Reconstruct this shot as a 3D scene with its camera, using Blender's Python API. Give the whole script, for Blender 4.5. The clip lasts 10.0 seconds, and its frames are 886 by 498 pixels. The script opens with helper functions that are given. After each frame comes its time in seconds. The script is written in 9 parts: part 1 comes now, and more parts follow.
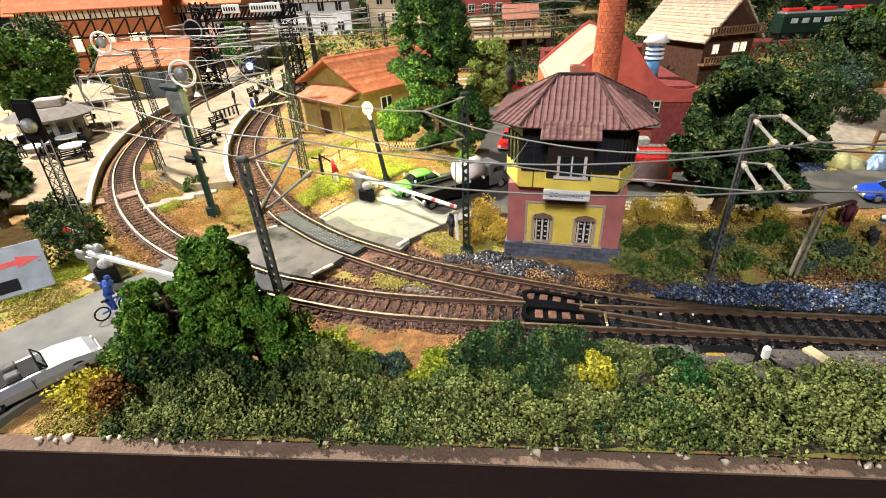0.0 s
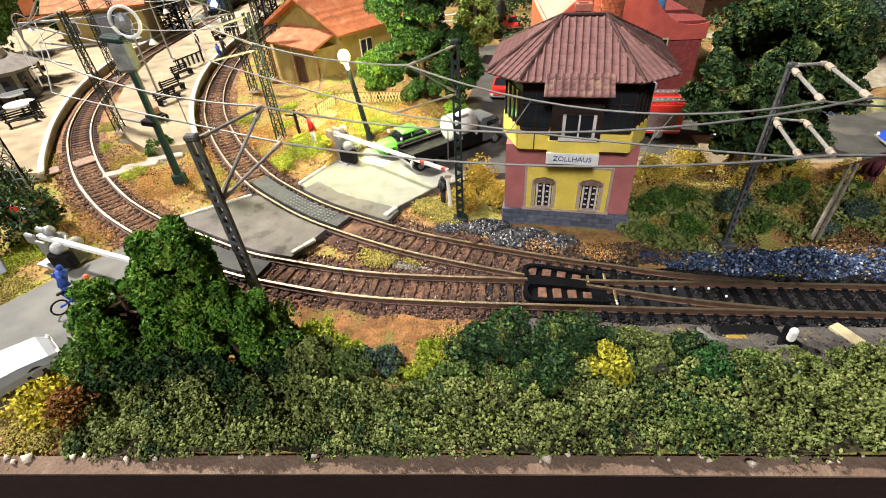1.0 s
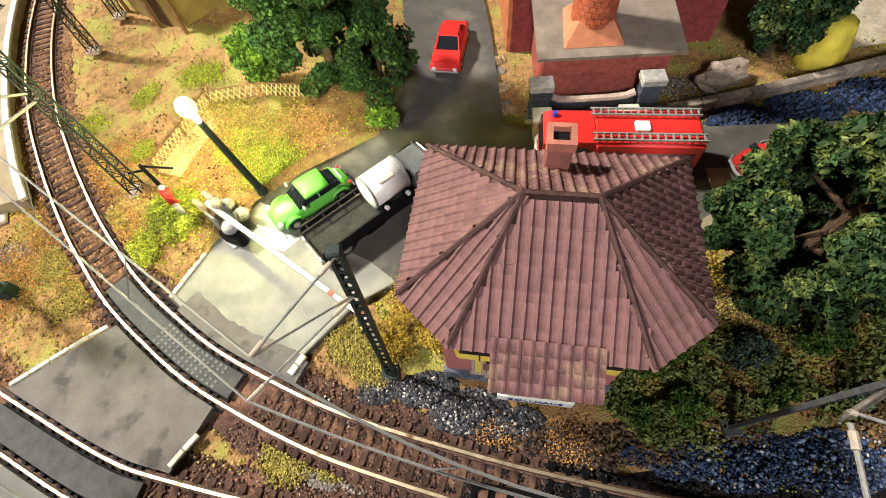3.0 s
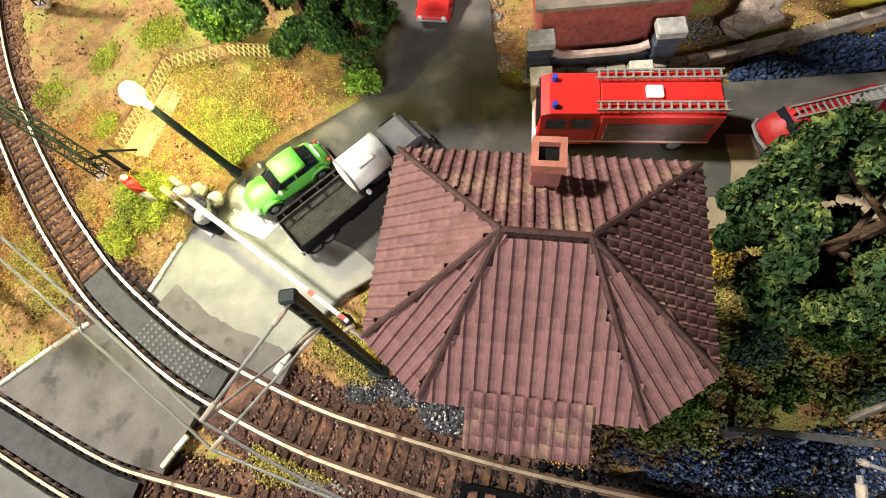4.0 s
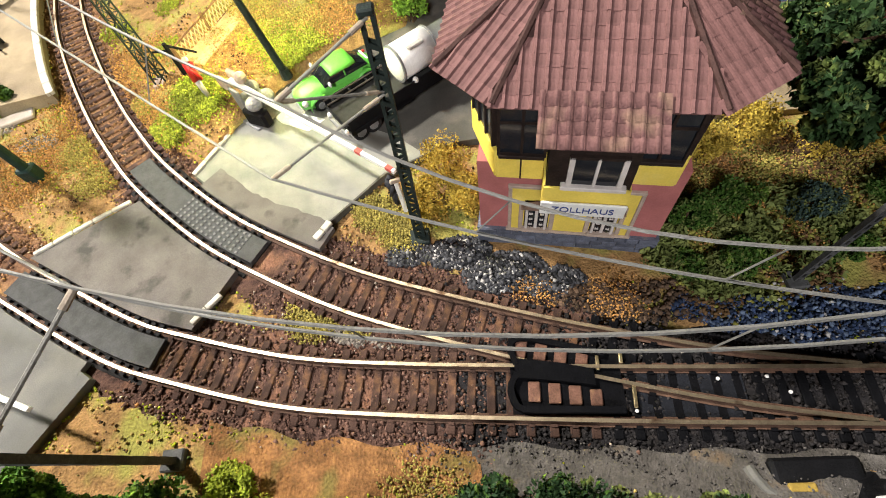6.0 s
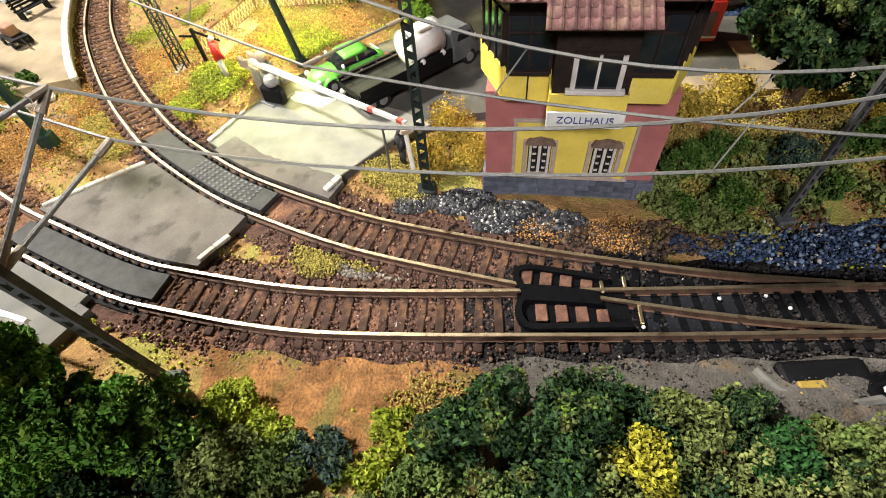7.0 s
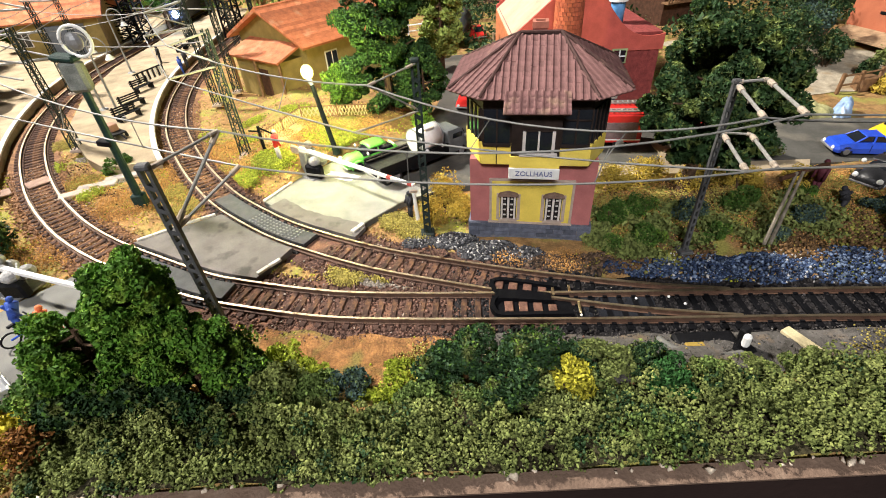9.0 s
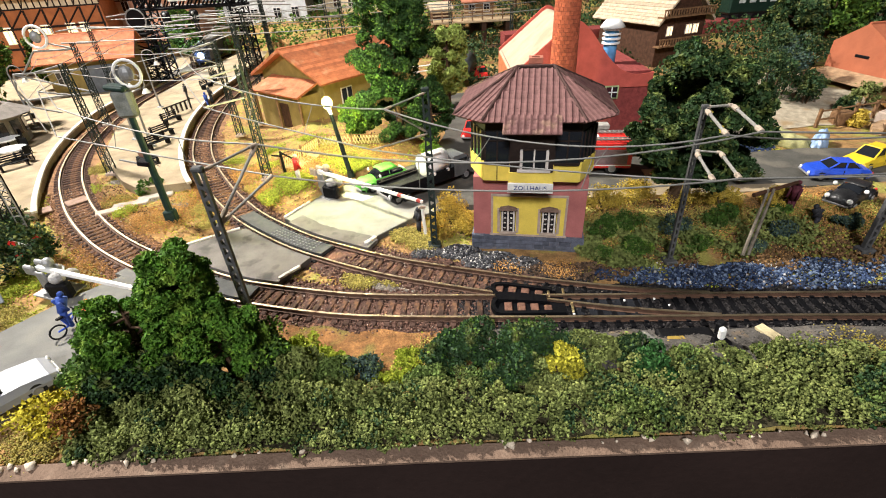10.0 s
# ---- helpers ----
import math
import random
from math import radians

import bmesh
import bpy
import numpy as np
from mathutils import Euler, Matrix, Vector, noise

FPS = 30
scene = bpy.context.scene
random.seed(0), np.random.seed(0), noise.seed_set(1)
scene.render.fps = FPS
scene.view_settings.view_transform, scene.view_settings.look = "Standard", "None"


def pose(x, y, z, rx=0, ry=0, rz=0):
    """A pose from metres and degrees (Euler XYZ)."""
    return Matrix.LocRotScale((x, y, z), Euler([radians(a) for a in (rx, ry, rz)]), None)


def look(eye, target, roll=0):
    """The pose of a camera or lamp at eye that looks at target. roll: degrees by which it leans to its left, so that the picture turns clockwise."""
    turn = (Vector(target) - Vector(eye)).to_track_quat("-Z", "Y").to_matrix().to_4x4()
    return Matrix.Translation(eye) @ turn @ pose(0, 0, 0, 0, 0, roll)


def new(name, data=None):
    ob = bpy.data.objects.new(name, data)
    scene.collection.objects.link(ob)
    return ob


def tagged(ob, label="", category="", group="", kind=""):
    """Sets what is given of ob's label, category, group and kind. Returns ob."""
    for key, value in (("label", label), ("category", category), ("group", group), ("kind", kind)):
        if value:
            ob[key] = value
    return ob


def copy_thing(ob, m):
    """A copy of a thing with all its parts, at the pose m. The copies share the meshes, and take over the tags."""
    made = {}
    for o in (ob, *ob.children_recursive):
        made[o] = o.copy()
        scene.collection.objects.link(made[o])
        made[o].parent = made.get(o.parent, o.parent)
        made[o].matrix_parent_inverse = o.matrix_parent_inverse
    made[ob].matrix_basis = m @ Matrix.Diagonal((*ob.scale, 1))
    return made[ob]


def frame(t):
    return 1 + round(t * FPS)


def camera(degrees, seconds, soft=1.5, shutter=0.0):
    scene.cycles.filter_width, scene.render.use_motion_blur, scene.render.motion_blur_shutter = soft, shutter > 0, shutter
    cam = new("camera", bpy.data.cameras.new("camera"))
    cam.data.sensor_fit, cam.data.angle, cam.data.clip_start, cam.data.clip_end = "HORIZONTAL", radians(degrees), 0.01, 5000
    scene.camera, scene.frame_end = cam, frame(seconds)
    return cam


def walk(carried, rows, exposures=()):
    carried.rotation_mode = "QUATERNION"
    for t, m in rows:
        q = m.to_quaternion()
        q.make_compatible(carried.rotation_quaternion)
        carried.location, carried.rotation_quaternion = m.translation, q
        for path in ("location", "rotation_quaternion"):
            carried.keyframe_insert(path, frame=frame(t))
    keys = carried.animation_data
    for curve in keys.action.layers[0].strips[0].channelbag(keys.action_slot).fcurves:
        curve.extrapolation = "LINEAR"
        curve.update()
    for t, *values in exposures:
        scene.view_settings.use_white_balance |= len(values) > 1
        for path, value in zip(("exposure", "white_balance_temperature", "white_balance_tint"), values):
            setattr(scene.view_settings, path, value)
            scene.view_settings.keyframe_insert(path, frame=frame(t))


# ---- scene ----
cam = camera(88.16, 10.0, soft=1.0)
CM = 0.01  # the place is a scale-model railway: everything below is given in centimetres
PATH = [
    (0, (0.530, 0.111, 14.389), (-0.403, 26.028, -0.692), -2.96),
    (0.5, (0.565, 0.138, 14.416), (-0.267, 25.590, -1.443), -3.37),
    (1, (0.399, 2.934, 14.438), (-0.059, 26.780, -3.759), -4.20),
    (1.5, (0.508, 8.194, 17.016), (0.456, 30.193, -3.380), -4.71),
    (2, (1.695, 13.514, 18.745), (1.887, 33.519, -3.611), -5.09),
    (2.5, (2.896, 16.763, 18.443), (2.874, 34.462, -5.780), -6.52),
    (2.7, (3.405, 17.841, 19.537), (3.492, 34.437, -5.455), -6.75),
    (3.8, (5.416, 22.334, 19.257), (4.037, 33.409, -8.589), -14.95),
    (4, (5.508, 22.491, 19.220), (3.989, 33.081, -8.807), -16.27),
    (4.5, (3.540, 19.934, 16.743), (1.840, 30.027, -11.457), -17.01),
    (5, (3.530, 18.792, 17.276), (1.826, 30.014, -10.494), -15.45),
    (5.2, (3.024, 18.225, 16.268), (1.285, 30.151, -11.204), -14.75),
    (6.3, (2.669, 13.484, 15.152), (1.487, 29.801, -9.994), -11.07),
    (6.5, (2.263, 12.479, 14.187), (1.461, 29.591, -10.441), -9.51),
    (7, (1.451, 10.581, 13.395), (1.493, 29.415, -9.957), -6.69),
    (7.5, (1.573, 9.022, 13.850), (2.105, 29.292, -8.260), -5.52),
    (8, (1.321, 7.044, 14.336), (2.203, 28.715, -6.390), -4.54),
    (8.5, (1.125, 4.930, 14.696), (2.092, 27.902, -4.575), -4.08),
    (9, (0.965, 3.195, 14.916), (2.013, 27.130, -3.139), -3.83),
    (9.5, (0.835, 1.912, 14.957), (1.925, 26.579, -2.084), -3.61),
    (10, (0.684, 0.390, 14.969), (1.643, 25.728, -1.064), -3.52),
]
EXPOSURES = [(0.0, 0.05), (1.5, 0.0), (2.5, -0.2), (4.0, -0.28), (5.0, -0.28), (7.0, -0.05), (10.0, 0.05)]
walk(cam, [(t, look(Vector(eye) * CM, Vector(target) * CM, roll)) for t, eye, target, roll in PATH], EXPOSURES)

# ---- world and lamps: an indoor hall with ceiling lamps, one strong one behind and to the left ----
world = bpy.data.worlds.new("hall")
scene.world = world
world.use_nodes = True
world.node_tree.nodes["Background"].inputs[0].default_value = (0.9, 0.95, 1.0, 1)
world.node_tree.nodes["Background"].inputs[1].default_value = 0.03


def area_lamp(name, at, target, size, watts, color):
    data = bpy.data.lights.new(name, "AREA")
    data.shape, data.size, data.energy, data.color = "DISK", size * CM, watts, color
    ob = new(name, data)
    ob.matrix_world = look(Vector(at) * CM, Vector(target) * CM)
    return ob


def point_lamp(name, at, radius, watts, color):
    data = bpy.data.lights.new(name, "POINT")
    data.shadow_soft_size, data.energy, data.color = radius * CM, watts, color
    ob = new(name, data)
    ob.location = Vector(at) * CM
    return ob


area_lamp("ceiling_lamp_light", (-94, 84, 125), (0, 25, 0), 15, 77, (1.0, 0.95, 0.87))
area_lamp("ceiling_lamp_light", (-40, -150, 150), (5, 20, 0), 40, 53, (0.99, 0.98, 1.0))
point_lamp("street_lamp_light", (-5.9, 35.3, 6.3), 0.35, 0.95, (1.0, 0.96, 0.38))
point_lamp("headlight_light", (-38.5, 92, 3.2), 0.4, 0.25, (0.55, 0.72, 1.0))
scene.view_settings.exposure = 0.0

# ---- materials ----
MATS = {}


def mat(name, c, rough=0.8, metal=0.0, vary=0.25, size=0.5, fine=0.06, bump=0.35, c2=None, cover=0.5, size2=2.0, island=0.0, single=0.0, glow=None, spec=0.2):
    """A surface: base colour, mottled at two sizes (cm), a second colour in patches, shade by island or by object, fine relief."""
    if name in MATS:
        return MATS[name]
    m = bpy.data.materials.new(name)
    m.use_nodes = True
    nt = m.node_tree
    n, link = nt.nodes, nt.links.new
    b = n["Principled BSDF"]
    b.inputs["Roughness"].default_value, b.inputs["Metallic"].default_value = rough, metal
    b.inputs["Specular IOR Level"].default_value = spec
    tc = n.new("ShaderNodeTexCoord")

    def noise_at(scale, detail=3.0):
        t = n.new("ShaderNodeTexNoise")
        t.inputs["Scale"].default_value, t.inputs["Detail"].default_value = 1 / (scale * CM), detail
        link(tc.outputs["Object"], t.inputs["Vector"])
        return t

    def mixed(fac, a, bcol, kind="MIX"):
        x = n.new("ShaderNodeMixRGB")
        x.blend_type = kind
        for slot, v in zip(x.inputs, (fac, a, bcol)):
            if isinstance(v, (int, float)):
                slot.default_value = v
            elif isinstance(v, tuple):
                slot.default_value = (*v[:3], 1)
            else:
                link(v, slot)
        return x.outputs[0]

    def ramp(src, lo, hi):
        r = n.new("ShaderNodeMapRange")
        r.inputs["From Min"].default_value, r.inputs["From Max"].default_value = lo, hi
        link(src, r.inputs["Value"])
        return r.outputs[0]

    coarse, grain = noise_at(size), noise_at(fine, 2.0)
    dark, light = tuple(v * (1 - vary) for v in c), tuple(min(1, v * (1 + vary)) for v in c)
    col = mixed(ramp(coarse.outputs[0], 0.3, 0.7), dark, light)
    if c2:
        patch = noise_at(size2, 4.0)
        col = mixed(ramp(patch.outputs[0], 0.66 - 0.32 * cover, 0.78 - 0.32 * cover), col, c2)
    col = mixed(ramp(grain.outputs[0], 0.3, 0.7), mixed(1.0, col, tuple([1 - vary] * 3), "MULTIPLY"), col)
    if island:
        geo = n.new("ShaderNodeNewGeometry")
        h = n.new("ShaderNodeHueSaturation")
        link(col, h.inputs["Color"])
        link(ramp(geo.outputs["Random Per Island"], -1.0, 1.0), h.inputs["Value"])
        h.inputs["Value"].default_value = 1
        v = n.new("ShaderNodeMapRange")
        v.inputs["To Min"].default_value, v.inputs["To Max"].default_value = 1 - island, 1 + island
        link(geo.outputs["Random Per Island"], v.inputs["Value"])
        link(v.outputs[0], h.inputs["Value"])
        col = h.outputs[0]
    if single:
        info = n.new("ShaderNodeObjectInfo")
        h = n.new("ShaderNodeHueSaturation")
        v = n.new("ShaderNodeMapRange")
        v.inputs["To Min"].default_value, v.inputs["To Max"].default_value = 1 - single, 1 + single
        link(info.outputs["Random"], v.inputs["Value"])
        link(v.outputs[0], h.inputs["Value"])
        link(col, h.inputs["Color"])
        col = h.outputs[0]
    link(col, b.inputs["Base Color"])
    if bump:
        bn = n.new("ShaderNodeBump")
        bn.inputs["Strength"].default_value, bn.inputs["Distance"].default_value = bump, fine * CM
        link(grain.outputs[0], bn.inputs["Height"])
        link(bn.outputs[0], b.inputs["Normal"])
    if glow:
        b.inputs["Emission Color"].default_value = (*glow[:3], 1)
        b.inputs["Emission Strength"].default_value = glow[3]
    MATS[name] = m
    return m


def glass(name, color=(0.8, 0.85, 0.9), rough=0.05):
    if name in MATS:
        return MATS[name]
    m = bpy.data.materials.new(name)
    m.use_nodes = True
    b = m.node_tree.nodes["Principled BSDF"]
    b.inputs["Base Color"].default_value = (*color, 1)
    b.inputs["Roughness"].default_value = rough
    b.inputs["Transmission Weight"].default_value = 1.0
    MATS[name] = m
    return m


TURF = mat("turf", (0.34, 0.195, 0.078), 0.95, vary=0.35, size=0.5, fine=0.09, bump=1.0, c2=(0.33, 0.3, 0.075), cover=0.52, size2=2.2)
BALLAST = mat("ballast", (0.11, 0.06, 0.045), 0.95, vary=0.45, size=0.25, fine=0.07, bump=1.0, c2=(0.27, 0.135, 0.085), cover=0.42, size2=1.4)
STONE = mat("ballast_stone", (0.155, 0.085, 0.062), 0.9, vary=0.3, size=0.2, fine=0.04, island=0.5)
STONE_GREY = mat("grey_stone", (0.055, 0.055, 0.06), 0.7, vary=0.3, size=0.2, fine=0.04, island=0.7)
STONE_BLUE = mat("slate_stone", (0.029, 0.047, 0.098), 0.7, vary=0.3, size=0.2, fine=0.04, island=0.7)
ASPHALT_YARD = mat("yard_asphalt", (0.082, 0.078, 0.068), 0.9, vary=0.2, size=1.2, fine=0.05, bump=0.3, c2=(0.15, 0.135, 0.11), cover=0.45, size2=3.0)
ASPHALT_DARK = mat("dark_asphalt", (0.145, 0.13, 0.12), 0.9, vary=0.2, size=1.2, fine=0.05, bump=0.3, c2=(0.07, 0.064, 0.06), cover=0.3, size2=1.3)
APRON = mat("pale_apron", (0.26, 0.255, 0.225), 0.9, vary=0.14, size=1.0, fine=0.05, bump=0.25, c2=(0.19, 0.188, 0.168), cover=0.35, size2=2.6)
ASPHALT = mat("asphalt", (0.15, 0.147, 0.138), 0.9, vary=0.15, size=1.2, fine=0.05, bump=0.3, c2=(0.2, 0.19, 0.17), cover=0.5, size2=4.0)
CONCRETE = mat("platform_paving", (0.33, 0.26, 0.17), 0.9, vary=0.25, size=1.5, fine=0.06, c2=(0.3, 0.235, 0.16), cover=0.35, size2=2.5)
KERB = mat("kerb", (0.62, 0.58, 0.5), 0.8, vary=0.2, size=0.5)
SLEEPER = mat("sleeper", (0.07, 0.038, 0.028), 0.85, vary=0.35, size=0.3, fine=0.05, bump=0.5, c2=(0.2, 0.1, 0.05), cover=0.3, size2=1.0, single=0.3)
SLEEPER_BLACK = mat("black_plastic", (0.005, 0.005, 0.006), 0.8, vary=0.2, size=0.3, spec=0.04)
RAIL_SIDE = mat("rail_side", (0.1, 0.055, 0.036), 0.7, vary=0.3, size=0.4)
RAIL_TOP = mat("rail_head", (0.56, 0.45, 0.31), 0.45, metal=1.0, vary=0.2, size=0.5, bump=0.2, c2=(0.2, 0.12, 0.075), cover=0.22, size2=0.7)
FASCIA = mat("fascia", (0.024, 0.0145, 0.0125), 0.55, vary=0.15, size=6.0, fine=0.3, bump=0.1)
RIM = mat("board_rim", (0.17, 0.112, 0.08), 0.85, vary=0.2, size=1.2, fine=0.12, bump=0.4, c2=(0.22, 0.155, 0.112), cover=0.4, size2=1.2)
ROOF_TILE = mat("roof_tile", (0.19, 0.095, 0.088), 0.75, vary=0.2, size=0.5, fine=0.05, bump=0.35, c2=(0.27, 0.165, 0.12), cover=0.36, size2=1.1, single=0.14)
ROOF_TILE_J = mat("roof_tile_rest", (0.19, 0.095, 0.088), 0.75, vary=0.2, size=0.5, fine=0.05, bump=0.35, c2=(0.27, 0.165, 0.12), cover=0.36, size2=1.1, island=0.14)
ROOF_DARK = mat("hip_tile", (0.07, 0.035, 0.03), 0.75, vary=0.3, size=0.3)
ROOF_ORANGE = mat("orange_roof", (0.44, 0.145, 0.065), 0.75, vary=0.25, size=0.6, c2=(0.5, 0.24, 0.13), cover=0.3, size2=1.5, island=0.28)
PINK = mat("pink_render", (0.4, 0.14, 0.132), 0.85, vary=0.12, size=0.7, fine=0.05, c2=(0.3, 0.1, 0.1), cover=0.3)
YELLOW = mat("yellow_paint", (0.72, 0.55, 0.1), 0.7, vary=0.1, size=0.8, c2=(0.8, 0.65, 0.2), cover=0.3)
PLINTH = mat("stone_plinth", (0.13, 0.14, 0.18), 0.85, vary=0.3, size=0.4, c2=(0.2, 0.17, 0.16), cover=0.3, size2=0.8)
TIMBER = mat("dark_timber", (0.022, 0.013, 0.01), 0.75, vary=0.35, size=0.3)
FRAME = mat("window_frame", (0.6, 0.54, 0.5), 0.6, vary=0.1, size=0.3)
STONE_TRIM = mat("stone_trim", (0.42, 0.33, 0.27), 0.8, vary=0.15, size=0.3)
PANE = mat("dark_pane", (0.012, 0.014, 0.018), 0.08, vary=0.1, bump=0.0, spec=0.6)
WHITE = mat("white_paint", (0.78, 0.77, 0.74), 0.6, vary=0.08, size=0.4)
BLACK = mat("black_paint", (0.007, 0.007, 0.008), 0.6, vary=0.2, size=0.4, spec=0.1)
BLUE_INK = mat("blue_lettering", (0.05, 0.07, 0.22), 0.7, vary=0.1)
RED = mat("red_paint", (0.62, 0.025, 0.02), 0.35, vary=0.08, size=0.6, spec=0.5)
GREEN_PAINT = mat("green_paint", (0.12, 0.46, 0.06), 0.35, vary=0.1, size=0.6, spec=0.5)
SILVER = mat("silver_paint", (0.3, 0.31, 0.34), 0.4, metal=0.3, vary=0.06, size=0.6, spec=0.5, bump=0.0)
BLUE_PAINT = mat("blue_paint", (0.02, 0.07, 0.5), 0.3, vary=0.08, size=0.6, spec=0.5)
CAR_YELLOW = mat("car_yellow", (0.72, 0.5, 0.03), 0.35, vary=0.08, size=0.6, spec=0.5)
BALLAST_RUST = mat("rust_ballast", (0.23, 0.12, 0.065), 0.95, vary=0.4, size=0.25, fine=0.07, bump=1.0, c2=(0.34, 0.19, 0.09), cover=0.5, size2=1.6)
STONE_RUST = mat("rust_ballast_stone", (0.27, 0.145, 0.08), 0.9, vary=0.3, size=0.2, fine=0.04, island=0.5)
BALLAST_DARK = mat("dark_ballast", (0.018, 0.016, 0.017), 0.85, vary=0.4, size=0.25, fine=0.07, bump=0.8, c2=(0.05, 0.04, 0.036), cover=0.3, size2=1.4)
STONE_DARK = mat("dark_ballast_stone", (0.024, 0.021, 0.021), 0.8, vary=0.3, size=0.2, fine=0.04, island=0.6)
SAND = mat("grey_sand", (0.105, 0.095, 0.085), 0.95, vary=0.3, size=0.4, fine=0.07, bump=0.8, c2=(0.2, 0.135, 0.075), cover=0.3, size2=1.8)
TYRE = mat("tyre", (0.018, 0.018, 0.018), 0.85, vary=0.2, size=0.1)
GREY_METAL = mat("grey_metal", (0.3, 0.3, 0.3), 0.5, metal=0.5, vary=0.15, size=0.4)
MAST_GREEN = mat("mast_green", (0.022, 0.032, 0.028), 0.55, vary=0.3, size=0.4)
MAST_GREY = mat("mast_grey", (0.08, 0.08, 0.08), 0.6, vary=0.3, size=0.4)
TEAL = mat("teal_paint", (0.014, 0.034, 0.029), 0.5, vary=0.25, size=0.3)
WIRE = mat("wire", (0.2, 0.195, 0.18), 0.5, metal=0.3, vary=0.1)
ARM = mat("cantilever_tube", (0.25, 0.24, 0.22), 0.5, vary=0.2, size=0.3)
INSULATOR = mat("insulator", (0.4, 0.33, 0.26), 0.4, vary=0.15, size=0.2)
BRICK_DARK = mat("dark_brick", (0.24, 0.05, 0.045), 0.85, vary=0.25, size=0.3, fine=0.08, bump=0.5)
BEIGE_ROOF = mat("beige_roof", (0.42, 0.345, 0.25), 0.85, vary=0.12, size=1.5, c2=(0.36, 0.285, 0.2), cover=0.3, size2=3.0)
GREY_ROOF = mat("grey_roof", (0.36, 0.31, 0.27), 0.85, vary=0.15, size=0.8)
WOOD_DARK = mat("chalet_wood", (0.07, 0.032, 0.018), 0.75, vary=0.35, size=0.4)
WOOD = mat("brown_wood", (0.22, 0.12, 0.06), 0.75, vary=0.3, size=0.3)
SHINGLE = mat("shingle", (0.48, 0.38, 0.27), 0.85, vary=0.25, size=0.5, island=0.2)
CREAM = mat("cream_render", (0.62, 0.5, 0.34), 0.85, vary=0.12, size=1.0)
OLIVE = mat("olive_render", (0.25, 0.18, 0.06), 0.85, vary=0.15, size=0.8)
PALE_GREY = mat("pale_render", (0.55, 0.55, 0.55), 0.85, vary=0.15, size=1.0)
LIT = mat("lit_window", (0.6, 0.5, 0.34), 0.5, glow=(1.0, 0.74, 0.4, 1.8), bump=0.0)
BULB = mat("lamp_bulb", (0.8, 0.75, 0.35), 0.4, glow=(1.0, 0.97, 0.3, 3.2), bump=0.0)
BULB_BLUE = mat("headlight_bulb", (0.8, 0.9, 1.0), 0.4, glow=(0.5, 0.72, 1.0, 30.0), bump=0.0)
RED_GLOW = mat("red_lens", (0.6, 0.02, 0.02), 0.3, glow=(1.0, 0.05, 0.04, 1.5), bump=0.0)
BARK = mat("bark", (0.1, 0.06, 0.035), 0.9, vary=0.4, size=0.3, fine=0.08, bump=0.8)
LEAF_MID = mat("leaf_mid", (0.05, 0.11, 0.015), 0.7, vary=0.35, size=0.5, island=0.22, bump=0.0, c2=(0.17, 0.27, 0.033), cover=0.45, size2=0.9)
LEAF_FRESH = mat("leaf_fresh", (0.08, 0.19, 0.02), 0.7, vary=0.4, size=0.5, island=0.35, bump=0.0, c2=(0.21, 0.33, 0.04), cover=0.45, size2=0.8)
LEAF_DARK = mat("leaf_dark", (0.026, 0.06, 0.02), 0.65, vary=0.35, size=0.5, island=0.22, bump=0.0, c2=(0.13, 0.15, 0.04), cover=0.42, size2=0.9)
LEAF_BROAD = mat("leaf_broad", (0.03, 0.066, 0.019), 0.68, vary=0.4, size=0.5, island=0.35, bump=0.0, c2=(0.15, 0.19, 0.045), cover=0.42, size2=0.8)
LEAF_OLIVE = mat("leaf_olive", (0.15, 0.18, 0.05), 0.8, vary=0.3, size=0.5, island=0.25, bump=0.0, c2=(0.23, 0.255, 0.075), cover=0.42, size2=0.9)
LEAF_POPLAR = mat("leaf_poplar", (0.032, 0.08, 0.018), 0.7, vary=0.35, size=0.5, island=0.3, bump=0.0, c2=(0.07, 0.135, 0.026), cover=0.4, size2=0.8)
LEAF_HEDGE = mat("leaf_hedge", (0.1, 0.15, 0.035), 0.8, vary=0.35, size=0.5, island=0.3, bump=0.0, c2=(0.2, 0.25, 0.06), cover=0.42, size2=0.9)
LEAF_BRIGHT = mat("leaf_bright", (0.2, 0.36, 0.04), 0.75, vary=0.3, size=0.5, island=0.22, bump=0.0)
LEAF_LIGHT = mat("leaf_light", (0.3, 0.38, 0.09), 0.75, vary=0.3, size=0.5, island=0.22, bump=0.0)
LEAF_YELLOW = mat("leaf_yellow", (0.46, 0.33, 0.05), 0.8, vary=0.25, size=0.5, island=0.22, bump=0.0, c2=(0.26, 0.15, 0.03), cover=0.42, size2=1.2)
TUFT_LIME = mat("tuft_lime", (0.28, 0.32, 0.035), 0.85, vary=0.25, size=0.5, island=0.4, bump=0.0)
TUFT_YELLOW = mat("tuft_yellow", (0.34, 0.28, 0.07), 0.85, vary=0.25, size=0.5, island=0.4, bump=0.0)
TUFT_TAN = mat("tuft_tan", (0.46, 0.24, 0.075), 0.85, vary=0.25, size=0.5, island=0.45, bump=0.0)
ROOM_WALL = mat("room_wall", (0.09, 0.085, 0.08), 0.9, vary=0.05, size=30, fine=1.0, bump=0.1)
ROOM_FLOOR = mat("room_floor", (0.07, 0.055, 0.05), 0.6, vary=0.15, size=20, fine=1.0, bump=0.1)

# ---- building tools, all in centimetres ----
RNG = np.random.default_rng(7)


